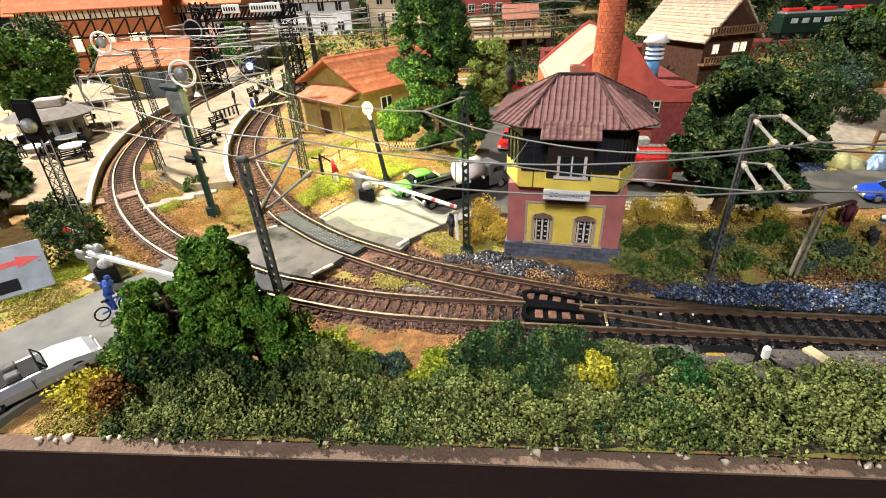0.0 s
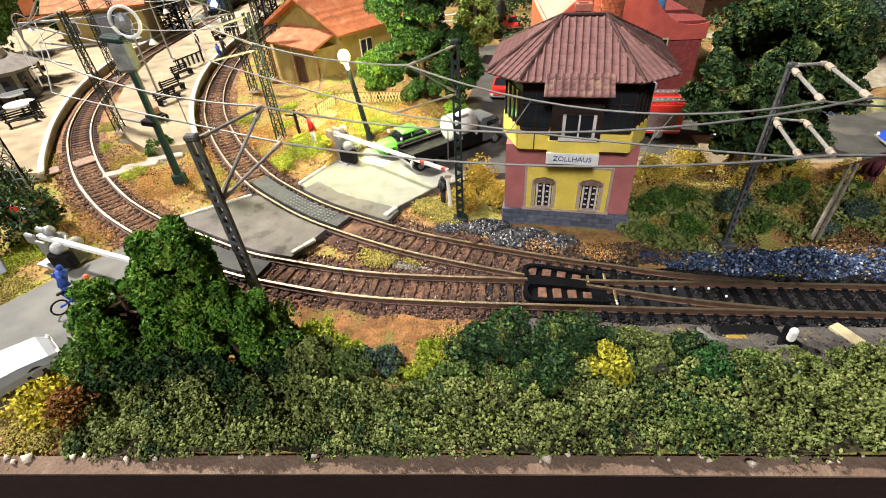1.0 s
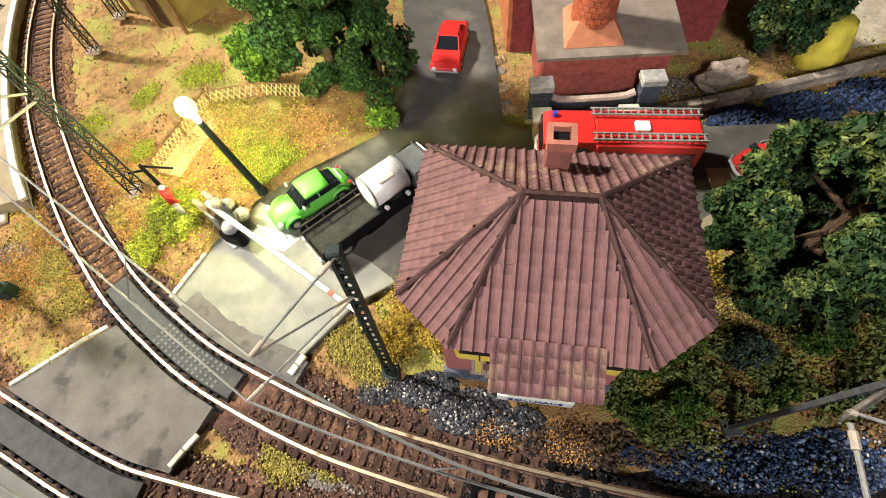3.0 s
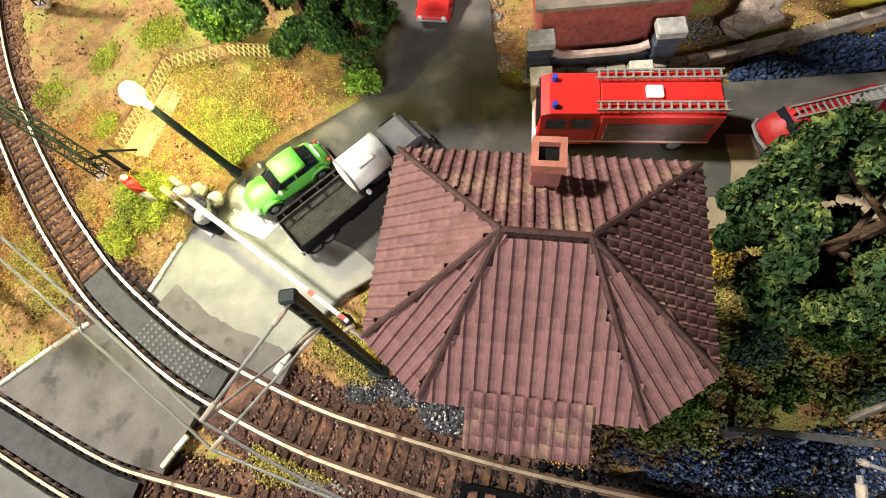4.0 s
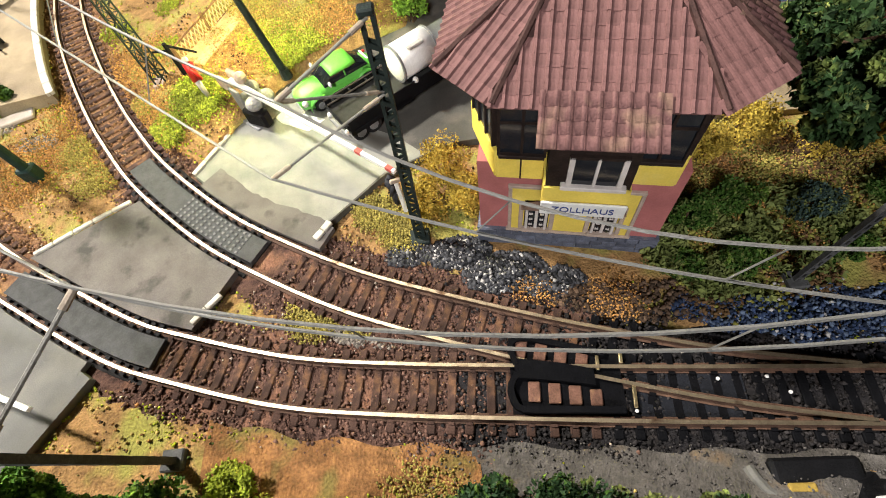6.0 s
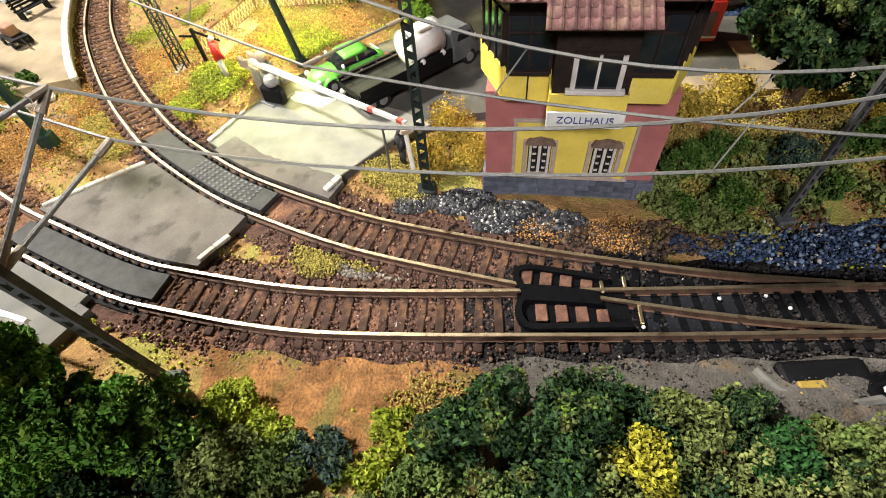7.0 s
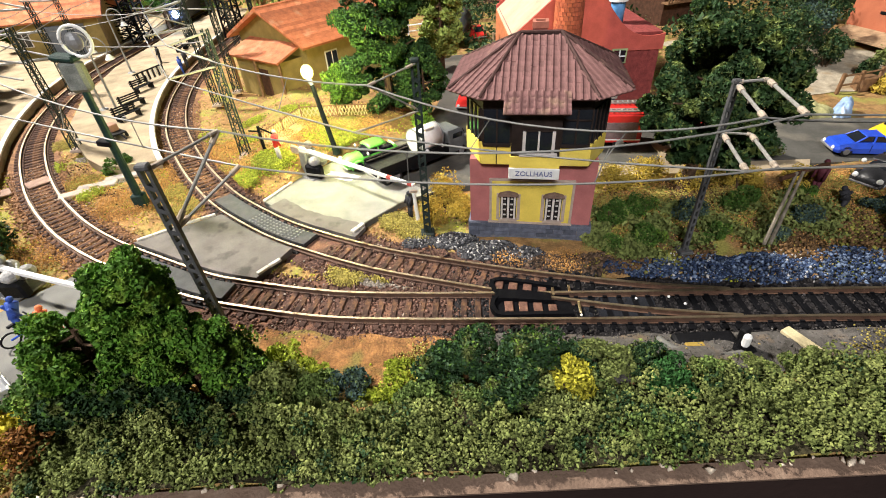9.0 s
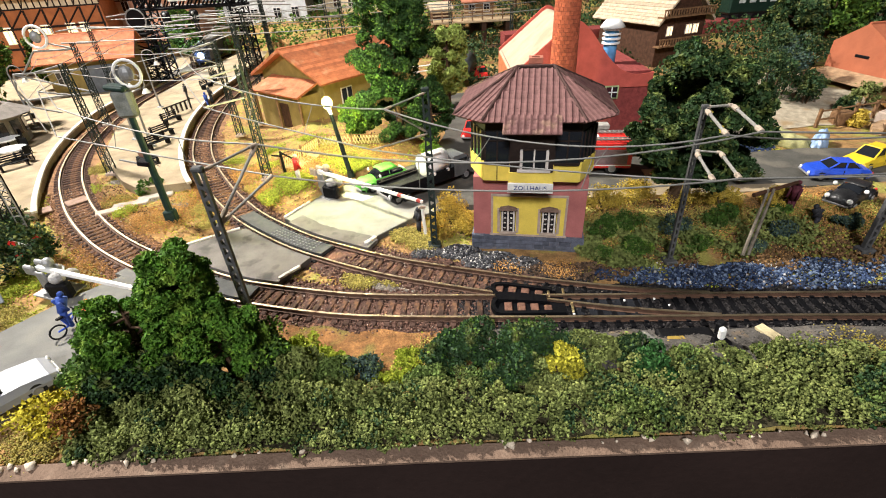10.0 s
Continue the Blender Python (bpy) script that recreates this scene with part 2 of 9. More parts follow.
def mesh_of(name, bm, material, smooth=False):
    bm.normal_update()
    me = bpy.data.meshes.new(name)
    bmesh.ops.scale(bm, vec=(CM, CM, CM), verts=bm.verts)
    bm.to_mesh(me)
    bm.free()
    for m in material if isinstance(material, (list, tuple)) else [material]:
        me.materials.append(m)
    if smooth:
        me.polygons.foreach_set("use_smooth", [True] * len(me.polygons))
    return me


def part(name, bm, material, parent=None, label="", smooth=False):
    """Links a bmesh as one mesh object, under a thing or under a part."""
    ob = new(name, mesh_of(name, bm, material, smooth))
    ob.parent = parent
    return tagged(ob, label)


def thing(name, at, turn=0.0, label="", category="", group="", kind=""):
    """An Empty at the base of a thing; its parts are given in its own frame."""
    ob = new(name)
    ob.empty_display_size = 0.01
    ob.matrix_basis = pose(at[0] * CM, at[1] * CM, at[2] * CM, 0, 0, turn)
    return tagged(ob, label, category, group, kind)


def solo(name, bm, material, at=(0, 0, 0), turn=0.0, label="", category="", group="", kind="", smooth=False):
    ob = part(name, bm, material, None, "", smooth)
    ob.matrix_basis = pose(at[0] * CM, at[1] * CM, at[2] * CM, 0, 0, turn)
    return tagged(ob, label, category, group, kind)


def B():
    return bmesh.new()


def box(bm, c, s, turn=(0, 0, 0), bevel=0.0):
    r = bmesh.ops.create_cube(bm, size=1.0)
    vs = r["verts"]
    if bevel:
        bmesh.ops.scale(bm, vec=s, verts=vs)
        es = list({e for v in vs for e in v.link_edges})
        g = bmesh.ops.bevel(bm, geom=es, offset=bevel, segments=1, affect="EDGES")
        vs = list({v for f in g["faces"] for v in f.verts} | {v for v in vs if v.is_valid})
        bmesh.ops.transform(bm, matrix=pose(*c, *turn), verts=vs)
    else:
        bmesh.ops.transform(bm, matrix=pose(*c, *turn) @ Matrix.Diagonal((*s, 1)), verts=vs)
    return bm


def rod(bm, a, b, r0, r1=None, n=8, caps=True):
    a, b = Vector(a), Vector(b)
    d = b - a
    r = bmesh.ops.create_cone(bm, cap_ends=caps, segments=n, radius1=r0, radius2=r0 if r1 is None else r1, depth=d.length)
    turn = d.to_track_quat("Z", "Y").to_matrix().to_4x4()
    bmesh.ops.transform(bm, matrix=Matrix.Translation((a + b) / 2) @ turn, verts=r["verts"])
    return bm


def ball(bm, c, r, seg=10, rings=7, squash=(1, 1, 1)):
    v = bmesh.ops.create_uvsphere(bm, u_segments=seg, v_segments=rings, radius=r)["verts"]
    bmesh.ops.transform(bm, matrix=Matrix.Translation(c) @ Matrix.Diagonal((*squash, 1)), verts=v)
    return bm


def prism(bm, pts, z0, z1):
    """A flat plate from a plan outline, counter-clockwise."""
    lo = [bm.verts.new((x, y, z0)) for x, y in pts]
    hi = [bm.verts.new((x, y, z1)) for x, y in pts]
    bm.faces.new(hi)
    bm.faces.new(lo[::-1])
    for i in range(len(pts)):
        j = (i + 1) % len(pts)
        bm.faces.new((lo[i], lo[j], hi[j], hi[i]))
    return bm


def slab(bm, pts, thick):
    """A plate of some thickness below a flat polygon in space."""
    pts = [Vector(p) for p in pts]
    nrm = Vector((0, 0, 0))
    for i in range(len(pts)):
        nrm += pts[i].cross(pts[(i + 1) % len(pts)])
    nrm = nrm.normalized() * thick
    hi = [bm.verts.new(p) for p in pts]
    lo = [bm.verts.new(p - nrm) for p in pts]
    bm.faces.new(hi)
    bm.faces.new(lo[::-1])
    for i in range(len(pts)):
        j = (i + 1) % len(pts)
        bm.faces.new((lo[i], lo[j], hi[j], hi[i]))
    return bm


def loft(bm, rings, closed=True, caps=True):
    """Skin through rings of points."""
    rows = [[bm.verts.new(p) for p in ring] for ring in rings]
    k = len(rows[0])
    for a, b in zip(rows, rows[1:]):
        for i in range(k if closed else k - 1):
            j = (i + 1) % k
            bm.faces.new((a[i], a[j], b[j], b[i]))
    if caps and closed:
        bm.faces.new(rows[0][::-1])
        bm.faces.new(rows[-1])
    return bm


def tube(bm, pts, r, n=6):
    pts = [Vector(p) for p in pts]
    rings = []
    for i, p in enumerate(pts):
        d = (pts[min(i + 1, len(pts) - 1)] - pts[max(i - 1, 0)]).normalized()
        side = d.cross(Vector((0, 0, 1)))
        side = side.normalized() if side.length > 1e-4 else Vector((1, 0, 0))
        up = side.cross(d)
        rings.append([p + r * (math.cos(2 * math.pi * k / n) * side + math.sin(2 * math.pi * k / n) * up) for k in range(n)])
    return loft(bm, rings)


def sag(a, b, drop, bow=0.0, n=12):
    """A hanging line between two points, swung a little towards smaller y."""
    a, b = Vector(a), Vector(b)
    return [a.lerp(b, i / n) - Vector((0, bow, drop)) * (4 * (i / n) * (1 - i / n)) for i in range(n + 1)]


def spline(pts, step=0.3):
    """A smooth plan curve through points, resampled at even steps."""
    p = np.array(pts, float)
    p = np.vstack([2 * p[0] - p[1], p, 2 * p[-1] - p[-2]])
    out = []
    for i in range(1, len(p) - 2):
        for t in np.linspace(0, 1, 24, endpoint=False):
            a, b, c, d = p[i - 1 : i + 3]
            out.append(0.5 * (2 * b + (c - a) * t + (2 * a - 5 * b + 4 * c - d) * t**2 + (3 * b - a - 3 * c + d) * t**3))
    out.append(p[-2])
    q = np.array(out)
    for _ in range(30):
        q[1:-1] = 0.25 * q[:-2] + 0.5 * q[1:-1] + 0.25 * q[2:]
    far = np.r_[0, np.cumsum(np.linalg.norm(np.diff(q, axis=0), axis=1))]
    at = np.arange(0, far[-1], step)
    return np.stack([np.interp(at, far, q[:, 0]), np.interp(at, far, q[:, 1])], 1)


def normals(line):
    d = np.gradient(line, axis=0)
    d /= np.linalg.norm(d, axis=1)[:, None]
    return np.stack([-d[:, 1], d[:, 0]], 1)


def within(x, y, poly):
    """Whether plan points lie in an outline."""
    x, y = np.asarray(x, float), np.asarray(y, float)
    inside = np.zeros(x.shape, bool)
    for (x0, y0), (x1, y1) in zip(poly, poly[1:] + poly[:1]):
        cut = (y0 > y) != (y1 > y)
        with np.errstate(divide="ignore", invalid="ignore"):
            inside ^= cut & (x < (x1 - x0) * (y - y0) / (y1 - y0) + x0)
    return inside


def raw_mesh(name, verts, faces, material, parent=None, label="", at=None):
    """A mesh from arrays: n x 3 corners in cm and k x 3 triangles."""
    me = bpy.data.meshes.new(name)
    verts, faces = np.asarray(verts, np.float32) * CM, np.asarray(faces, np.int32)
    me.vertices.add(len(verts))
    me.vertices.foreach_set("co", verts.ravel())
    me.loops.add(faces.size)
    me.loops.foreach_set("vertex_index", faces.ravel())
    me.polygons.add(len(faces))
    me.polygons.foreach_set("loop_start", np.arange(0, faces.size, 3, dtype=np.int32))
    me.update(calc_edges=True)
    me.validate()
    me.materials.append(material)
    ob = new(name, me)
    ob.parent = parent
    if at is not None:
        ob.location = Vector(at) * CM
    return tagged(ob, label)


def turns(n):
    """Random turns."""
    q = RNG.normal(size=(n, 4))
    w, x, y, z = (q / np.linalg.norm(q, axis=1)[:, None]).T
    return np.stack([np.stack([1 - 2 * (y * y + z * z), 2 * (x * y - z * w), 2 * (x * z + y * w)], 1),
                     np.stack([2 * (x * y + z * w), 1 - 2 * (x * x + z * z), 2 * (y * z - x * w)], 1),
                     np.stack([2 * (x * z - y * w), 2 * (y * z + x * w), 1 - 2 * (x * x + y * y)], 1)], 1)


LEAF_V = np.array([(-0.5, 0, 0), (0, -0.28, 0.1), (0.5, 0, 0), (0, 0.28, 0.1)])
LEAF_F = np.array([(0, 1, 2), (0, 2, 3)])
LUMP_V = np.array([(1, 0, 0), (-1, 0, 0), (0, 1, 0), (0, -1, 0), (0, 0, 1), (0, 0, -1)]) * 0.5
LUMP_F = np.array([(0, 2, 4), (2, 1, 4), (1, 3, 4), (3, 0, 4), (2, 0, 5), (1, 2, 5), (3, 1, 5), (0, 3, 5)])


def scatter(shape, centres, sizes, jitter=0.0):
    """Copies of a small shape, each turned by chance: corners and triangles."""
    v, f = shape
    n, k = len(centres), len(v)
    r = turns(n)
    local = np.repeat(v[None], n, 0)
    if jitter:
        local = local * RNG.uniform(1 - jitter, 1 + jitter, (n, k, 1))
    pts = np.einsum("nij,nkj->nki", r, local) * np.asarray(sizes).reshape(-1, 1, 1) + np.asarray(centres)[:, None]
    return pts.reshape(-1, 3), (f[None] + k * np.arange(n)[:, None, None]).reshape(-1, 3)


def joined(*sets):
    vs, fs, base = [], [], 0
    for v, f in sets:
        vs.append(v)
        fs.append(f + base)
        base += len(v)
    return np.vstack(vs), np.vstack(fs)


LEAF, LUMP = (LEAF_V, LEAF_F), (LUMP_V, LUMP_F)


def shell(n, c, r, thick=0.35):
    """Points near the skin of an ellipsoid."""
    d = RNG.normal(size=(n, 3))
    d /= np.linalg.norm(d, axis=1)[:, None]
    return np.asarray(c) + d * np.asarray(r) * (1 - thick * RNG.random((n, 1)) ** 1.5)


def crown_points(n, c, r, lobes, lobe_r, low=-1.0):
    """Points of a crown made of many lobes over an ellipsoid."""
    mid = shell(lobes, c, r, 0.45)
    mid = mid[mid[:, 2] > c[2] + low * r[2]]
    out = []
    for m in mid:
        q = lobe_r * RNG.uniform(0.65, 1.25)
        out.append(shell(max(4, n // len(mid)), m, (q, q, q * 0.85), 0.5))
    return np.vstack(out)

# ---- plan: tracks, roads, platforms ----
FRONT_LINE = [(-95.0, 15.2), (-17.4, 11.65), (0.0, 10.72), (14.2, 9.85), (75.0, 6.7)]
TRACK_FRONT = spline([(72, 8.8), (55, 11.7), (38, 14.0), (20, 16.35), (14.9, 16.98), (8.7, 17.7), (3.6, 18.36), (0, 18.85), (-4.1, 19.58), (-8.4, 20.95), (-11, 22.0), (-14.9, 24.3), (-18.3, 26.5), (-22.3, 29.9), (-27.3, 35.6), (-32.8, 44.2), (-36.8, 54.6), (-39.2, 67), (-39.5, 86), (-38.5, 112)])
TRACK_REAR = spline([(14.6, 17.1), (10.8, 18.05), (7.2, 19.2), (4.08, 20.33), (0, 22.0), (-2.2, 23.05), (-4.6, 24.45), (-7.3, 26.25), (-9.6, 28.25), (-11.9, 30.55), (-13.8, 33), (-15.6, 35.6), (-18.2, 40), (-20.9, 45.5), (-23.4, 53), (-25.0, 61), (-26.0, 70), (-26.3, 85), (-27, 112)])
GAUGE = 0.86
ROAD_LEFT = [(-30.0, 12.0), (-18.4, 11.6), (-16.9, 15.2), (-13.2, 18.1), (-11.6, 20.55), (-17.2, 24.5), (-19.5, 22.2), (-22.9, 17.8), (-30.0, 14.6)]


def beside(line, lo, hi, off):
    """Plan points along a track between two x, off to one side (plus: towards larger y)."""
    n = normals(line)
    n = n * np.where(n[:, 1:] > 0, 1, -1)
    p = line + n * off
    return [tuple(float(v) for v in q) for q in p[(p[:, 0] > lo) & (p[:, 0] < hi)][::2]]


ROAD_MID = beside(TRACK_REAR, -12.0, -6.5, -1.12) + beside(TRACK_FRONT, -16.2, -7.8, 1.12)[::-1]
YARD = [(-9.3, 29.75), (-7.0, 27.5), (-3.2, 25.35), (-2.6, 26.15), (-0.2, 28.3), (3.0, 29.6), (12.0, 29.4), (22.0, 28.9), (34.0, 27.9), (60.0, 25.0), (60.0, 29.5), (38.0, 34.0), (33.0, 35.2), (26.0, 35.2), (20.0, 35.9), (10.0, 37.2), (8.4, 38.2), (9.0, 46.0), (9.6, 62.0), (3.6, 62.0), (3.4, 46.0), (1.2, 38.6), (-3.2, 36.6), (-5.6, 35.0), (-7.6, 32.6)]
PLATFORM_OUTER = [(-28.9, 33.4), (-31.2, 37.0), (-35.6, 45.2), (-39.5, 55.4), (-41.9, 66.8), (-42.3, 86), (-41.5, 110), (-75, 110), (-75, 34)]
PLATFORM_ISLAND = [(-18.7, 37.0), (-20.3, 39.8), (-23.0, 45.8), (-25.5, 53.4), (-27.2, 61.4), (-28.2, 70.2), (-28.5, 85), (-29.2, 108), (-36.0, 108), (-37.0, 86), (-36.6, 67.2), (-34.2, 55.4), (-30.3, 45.2), (-24.9, 38.4), (-22.6, 36.4)]


def blocked(x, y):
    return within(x, y, ROAD_LEFT) | within(x, y, ROAD_MID) | within(x, y, YARD) | within(x, y, PLATFORM_OUTER) | within(x, y, PLATFORM_ISLAND)


def near_track(x, y, reach):
    out = np.full(np.shape(x), 1e9)
    for line in (TRACK_FRONT[::3], TRACK_REAR[::3]):
        for px, py in line:
            np.minimum(out, (x - px) ** 2 + (y - py) ** 2, out=out)
    return np.sqrt(out) < reach


def bumpy(x, y, s, k=0.0):
    return np.sin(x / s + 1.3 * k) * np.cos(y / s * 1.17 + k) + 0.5 * np.sin(x / s * 2.3 + y / s * 1.9 + k)


def smooth(v, lo, hi):
    t = np.clip((v - lo) / (hi - lo), 0, 1)
    return t * t * (3 - 2 * t)


def land(x, y):
    """Height of the ground, cm; the rail heads are at 0."""
    x, y = np.asarray(x, float), np.asarray(y, float)
    h = -0.32 + 0.05 * bumpy(x, y, 0.9)
    mound = smooth(y, 29, 35) * smooth(x, -15.5, -10) * (1 - smooth(x, -2, 3)) * (1 - smooth(y, 60, 75))
    h = h + 1.15 * mound * (1 + 0.12 * bumpy(x, y, 1.4, 2))
    h = h + 0.6 * smooth(x, 9.5, 13) * smooth(y, 21, 24.5) * (1 - smooth(y, 27.5, 29))
    h = h + 0.55 * (1 - smooth(y, 14.3, 16.2)) * smooth(x, -13, -10) * (1 - 0.4 * smooth(x, 11, 14) * smooth(y, 12.8, 14)) * (1 + 0.2 * bumpy(x, y, 1.1, 1))
    h = h + 0.6 * smooth(y, 62, 85) * smooth(x, 10, 25) + 1.2 * smooth(y, 40, 52) * smooth(x, 24, 34)
    h = h + 6.5 * smooth(y, 95, 125)
    return h


def ground_sheet():
    xs = np.r_[np.linspace(-95, -32, 64), np.linspace(-31.6, 32, 210), np.linspace(32.6, 75, 60)]
    ys = np.r_[np.linspace(9.9, 40, 110), np.linspace(40.5, 80, 80), np.linspace(81, 150, 50)]
    front = np.interp(xs, [p[0] for p in FRONT_LINE], [p[1] for p in FRONT_LINE])
    X, Y = np.meshgrid(xs, ys)
    Y = np.where(Y < 14.5, front[None] + (Y - ys[0]) / (14.5 - ys[0]) * (14.5 - front[None]), Y)
    Z = land(X, Y)
    Z = np.where(blocked(X, Y), -0.4, Z)
    Z = np.where(near_track(X, Y, 1.9), -0.62, Z)
    edge = smooth(Y - front[None], 0.0, 0.7)
    Z = Z * edge + -0.32 * (1 - edge)
    v = np.stack([X, Y, Z], -1).reshape(-1, 3)
    w, hgt = len(xs), len(ys)
    a = (np.arange(hgt - 1)[:, None] * w + np.arange(w - 1)[None]).ravel()
    f = np.vstack([np.stack([a, a + 1, a + w + 1], 1), np.stack([a, a + w + 1, a + w], 1)])
    ob = raw_mesh("ground", v, f, TURF)
    ob.data.polygons.foreach_set("use_smooth", [True] * len(ob.data.polygons))
    return tagged(ob, "tan and yellow scatter turf of a model railway board", "ground", kind="structure")


ground_sheet()


def flat_piece(name, outline, top, material, label, category, thick=0.5):
    bm = prism(B(), outline, top - thick, top)
    return solo(name, bm, material, label=label, category=category, kind="structure")


flat_piece("road_left", ROAD_LEFT, 0.0, ASPHALT, "grey asphalt road leading down to the level crossing", "road")
flat_piece("road_between_tracks", ROAD_MID, 0.02, ASPHALT_DARK, "grey asphalt of the crossing between two tracks", "road")
flat_piece("road_yard", YARD, 0.03, ASPHALT_YARD, "pale grey asphalt yard and road behind the signal box", "road")
flat_piece("road_apron", [(-9.25, 29.8), (-7.0, 27.55), (-3.2, 25.45), (-2.65, 26.2), (-0.3, 28.35), (1.6, 29.1), (0.4, 30.4), (-1.4, 31.6), (-3.2, 33.4), (-5.4, 34.9), (-7.55, 32.6)], 0.038, APRON, "pale concrete apron at the level crossing", "road")
flat_piece("pavement", [(12.4, 29.2), (18.0, 28.55), (26.0, 27.9), (26.8, 28.9), (20.2, 29.6), (19.4, 30.2), (19.1, 31.4), (19.1, 33.0), (18.0, 33.2), (17.8, 31.6), (17.4, 30.6), (16.6, 30.2), (12.8, 30.55)], 0.13, CONCRETE, "sand-coloured pavement with a rounded corner beside the road", "pavement")
flat_piece("platform_outer", PLATFORM_OUTER, 0.42, CONCRETE, "sand-coloured station platform", "platform", 0.9)
flat_piece("platform_island", PLATFORM_ISLAND, 0.42, CONCRETE, "sand-coloured island platform between the tracks", "platform", 0.9)


def kerb_run(name, pts, z, wide, high, label, every=1.1):
    line = spline(pts, every)
    run = thing(name, (0, 0, 0), label=label, category="kerb", kind="structure")
    for a, b in zip(line, line[1:]):
        d = math.degrees(math.atan2(b[1] - a[1], b[0] - a[0]))
        bm = box(B(), ((a[0] + b[0]) / 2, (a[1] + b[1]) / 2, z), (float(np.hypot(*(b - a))) - 0.03, wide, high), (0, 0, d), 0.03)
        part("kerb_stone", bm, KERB, run)


kerb_run("kerb_island", PLATFORM_ISLAND[:7], 0.36, 0.42, 0.22, "pale stone edge of the island platform")
kerb_run("kerb_outer", PLATFORM_OUTER[:6], 0.36, 0.4, 0.22, "pale stone edge of the outer platform")
kerb_run("kerb_crossing", [(-9.3, 29.8), (-8.4, 31.3), (-7.7, 32.5)], 0.08, 0.22, 0.16, "white painted road edge at the crossing", 0.9)
kerb_run("kerb_crossing_mid", [(-16.0, 26.5), (-13.6, 27.95), (-12.1, 28.75)], 0.06, 0.2, 0.14, "pale road edge between the tracks", 0.9)
kerb_run("kerb_crossing_right", [(-7.95, 22.2), (-7.3, 22.95), (-6.55, 23.7)], 0.08, 0.24, 0.16, "white painted road edge beside the track", 0.75)
kerb_run("kerb_crossing_far", [(-3.25, 25.3), (-2.85, 25.8), (-2.4, 26.4)], 0.08, 0.3, 0.16, "white painted road edge by the grass", 0.5)


# ---- the board that carries the layout, and the hall round it ----
def board():
    top = thing("layout_board", (0, 0, -0.35), label="dark brown board edge carrying the model railway", category="table", kind="structure")
    pts = FRONT_LINE + [(75.0, 152.0), (-95.0, 152.0)]
    part("board_panel", prism(B(), pts, -9.5, -0.4), FASCIA, top)
    bm = B()
    for (x0, y0), (x1, y1) in zip(FRONT_LINE, FRONT_LINE[1:]):
        slab(bm, [(x0, y0 - 0.52, 0.2), (x1, y1 - 0.52, 0.2), (x1, y1 + 0.05, 0.3), (x0, y0 + 0.05, 0.3)], 0.14)
    part("board_rim", bm, RIM, top, "brown painted rim strip")
    bm = B()
    for (x0, y0), (x1, y1) in zip(FRONT_LINE, FRONT_LINE[1:]):
        d = math.degrees(math.atan2(y1 - y0, x1 - x0))
        box(bm, ((x0 + x1) / 2, (y0 + y1) / 2 - 0.34, -8.98), (math.hypot(x1 - x0, y1 - y0) + 0.05, 0.34, 18), (0, 0, d))
    part("fascia", bm, FASCIA, top, "dark brown fascia board")
    for x in (-80, 60):
        for y in (30, 140):
            part("leg", box(B(), (x, y, -48), (6, 6, 78)), FASCIA, top)


board()
for nm, c, s, m, lab in (("floor", (0, 40, -88), (520, 520, 4), ROOM_FLOOR, "dark hall floor"), ("ceiling", (0, 40, 172), (520, 520, 4), ROOM_WALL, "plain pale ceiling"),
                         ("wall_north", (0, 300, 42), (520, 4, 260), ROOM_WALL, "plain hall wall"), ("wall_south", (0, -220, 42), (520, 4, 260), ROOM_WALL, "plain hall wall"),
                         ("wall_west", (-260, 40, 42), (4, 516, 260), ROOM_WALL, "plain hall wall"), ("wall_east", (260, 40, 42), (4, 516, 260), ROOM_WALL, "plain hall wall")):
    solo(nm, box(B(), c, s), m, label=lab, category=nm.split("_")[0], kind="structure")


# ---- tracks ----
def rail_mesh(line, off, z0=-0.22, wide=0.12, foot=0.17):
    """A rail along a plan curve: foot, web and bright head."""
    p = line + normals(line) * off
    n = normals(line)
    shape = [(-foot, z0), (-foot, z0 + 0.03), (-0.03, z0 + 0.06), (-0.03, -0.07), (-wide / 2, -0.05), (-wide / 2, 0.0), (wide / 2, 0.0), (wide / 2, -0.05), (0.03, -0.07), (0.03, z0 + 0.06), (foot, z0 + 0.03), (foot, z0)]
    bm = B()
    rows = [[bm.verts.new((x + a * nx, y + a * ny, z)) for a, z in shape] for (x, y), (nx, ny) in zip(p, n)]
    k = len(shape)
    for a, b in zip(rows, rows[1:]):
        for i in range(k):
            j = (i + 1) % k
            f = bm.faces.new((a[i], b[i], b[j], a[j]))
            f.material_index = 1 if i in (4, 5, 6) else 0
    bm.faces.new(rows[0])
    bm.faces.new(rows[-1][::-1])
    return bm


def cut(line, lo, hi):
    """The stretch of a plan curve between two x."""
    return line[(line[:, 0] >= lo) & (line[:, 0] <= hi)]


def sleeper_mesh(long, material=SLEEPER):
    bm = box(B(), (0, 0, -0.31), (0.3, long, 0.2), (0, 0, 0), 0.03)
    for s in (-1, 1):
        for e in (-1, 1):
            box(bm, (0, s * GAUGE + e * 0.17, -0.185), (0.2, 0.1, 0.06))
    return mesh_of("sleeper", bm, material)


SLEEPER_MESH = sleeper_mesh(2.75)
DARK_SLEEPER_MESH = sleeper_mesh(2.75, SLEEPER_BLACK)


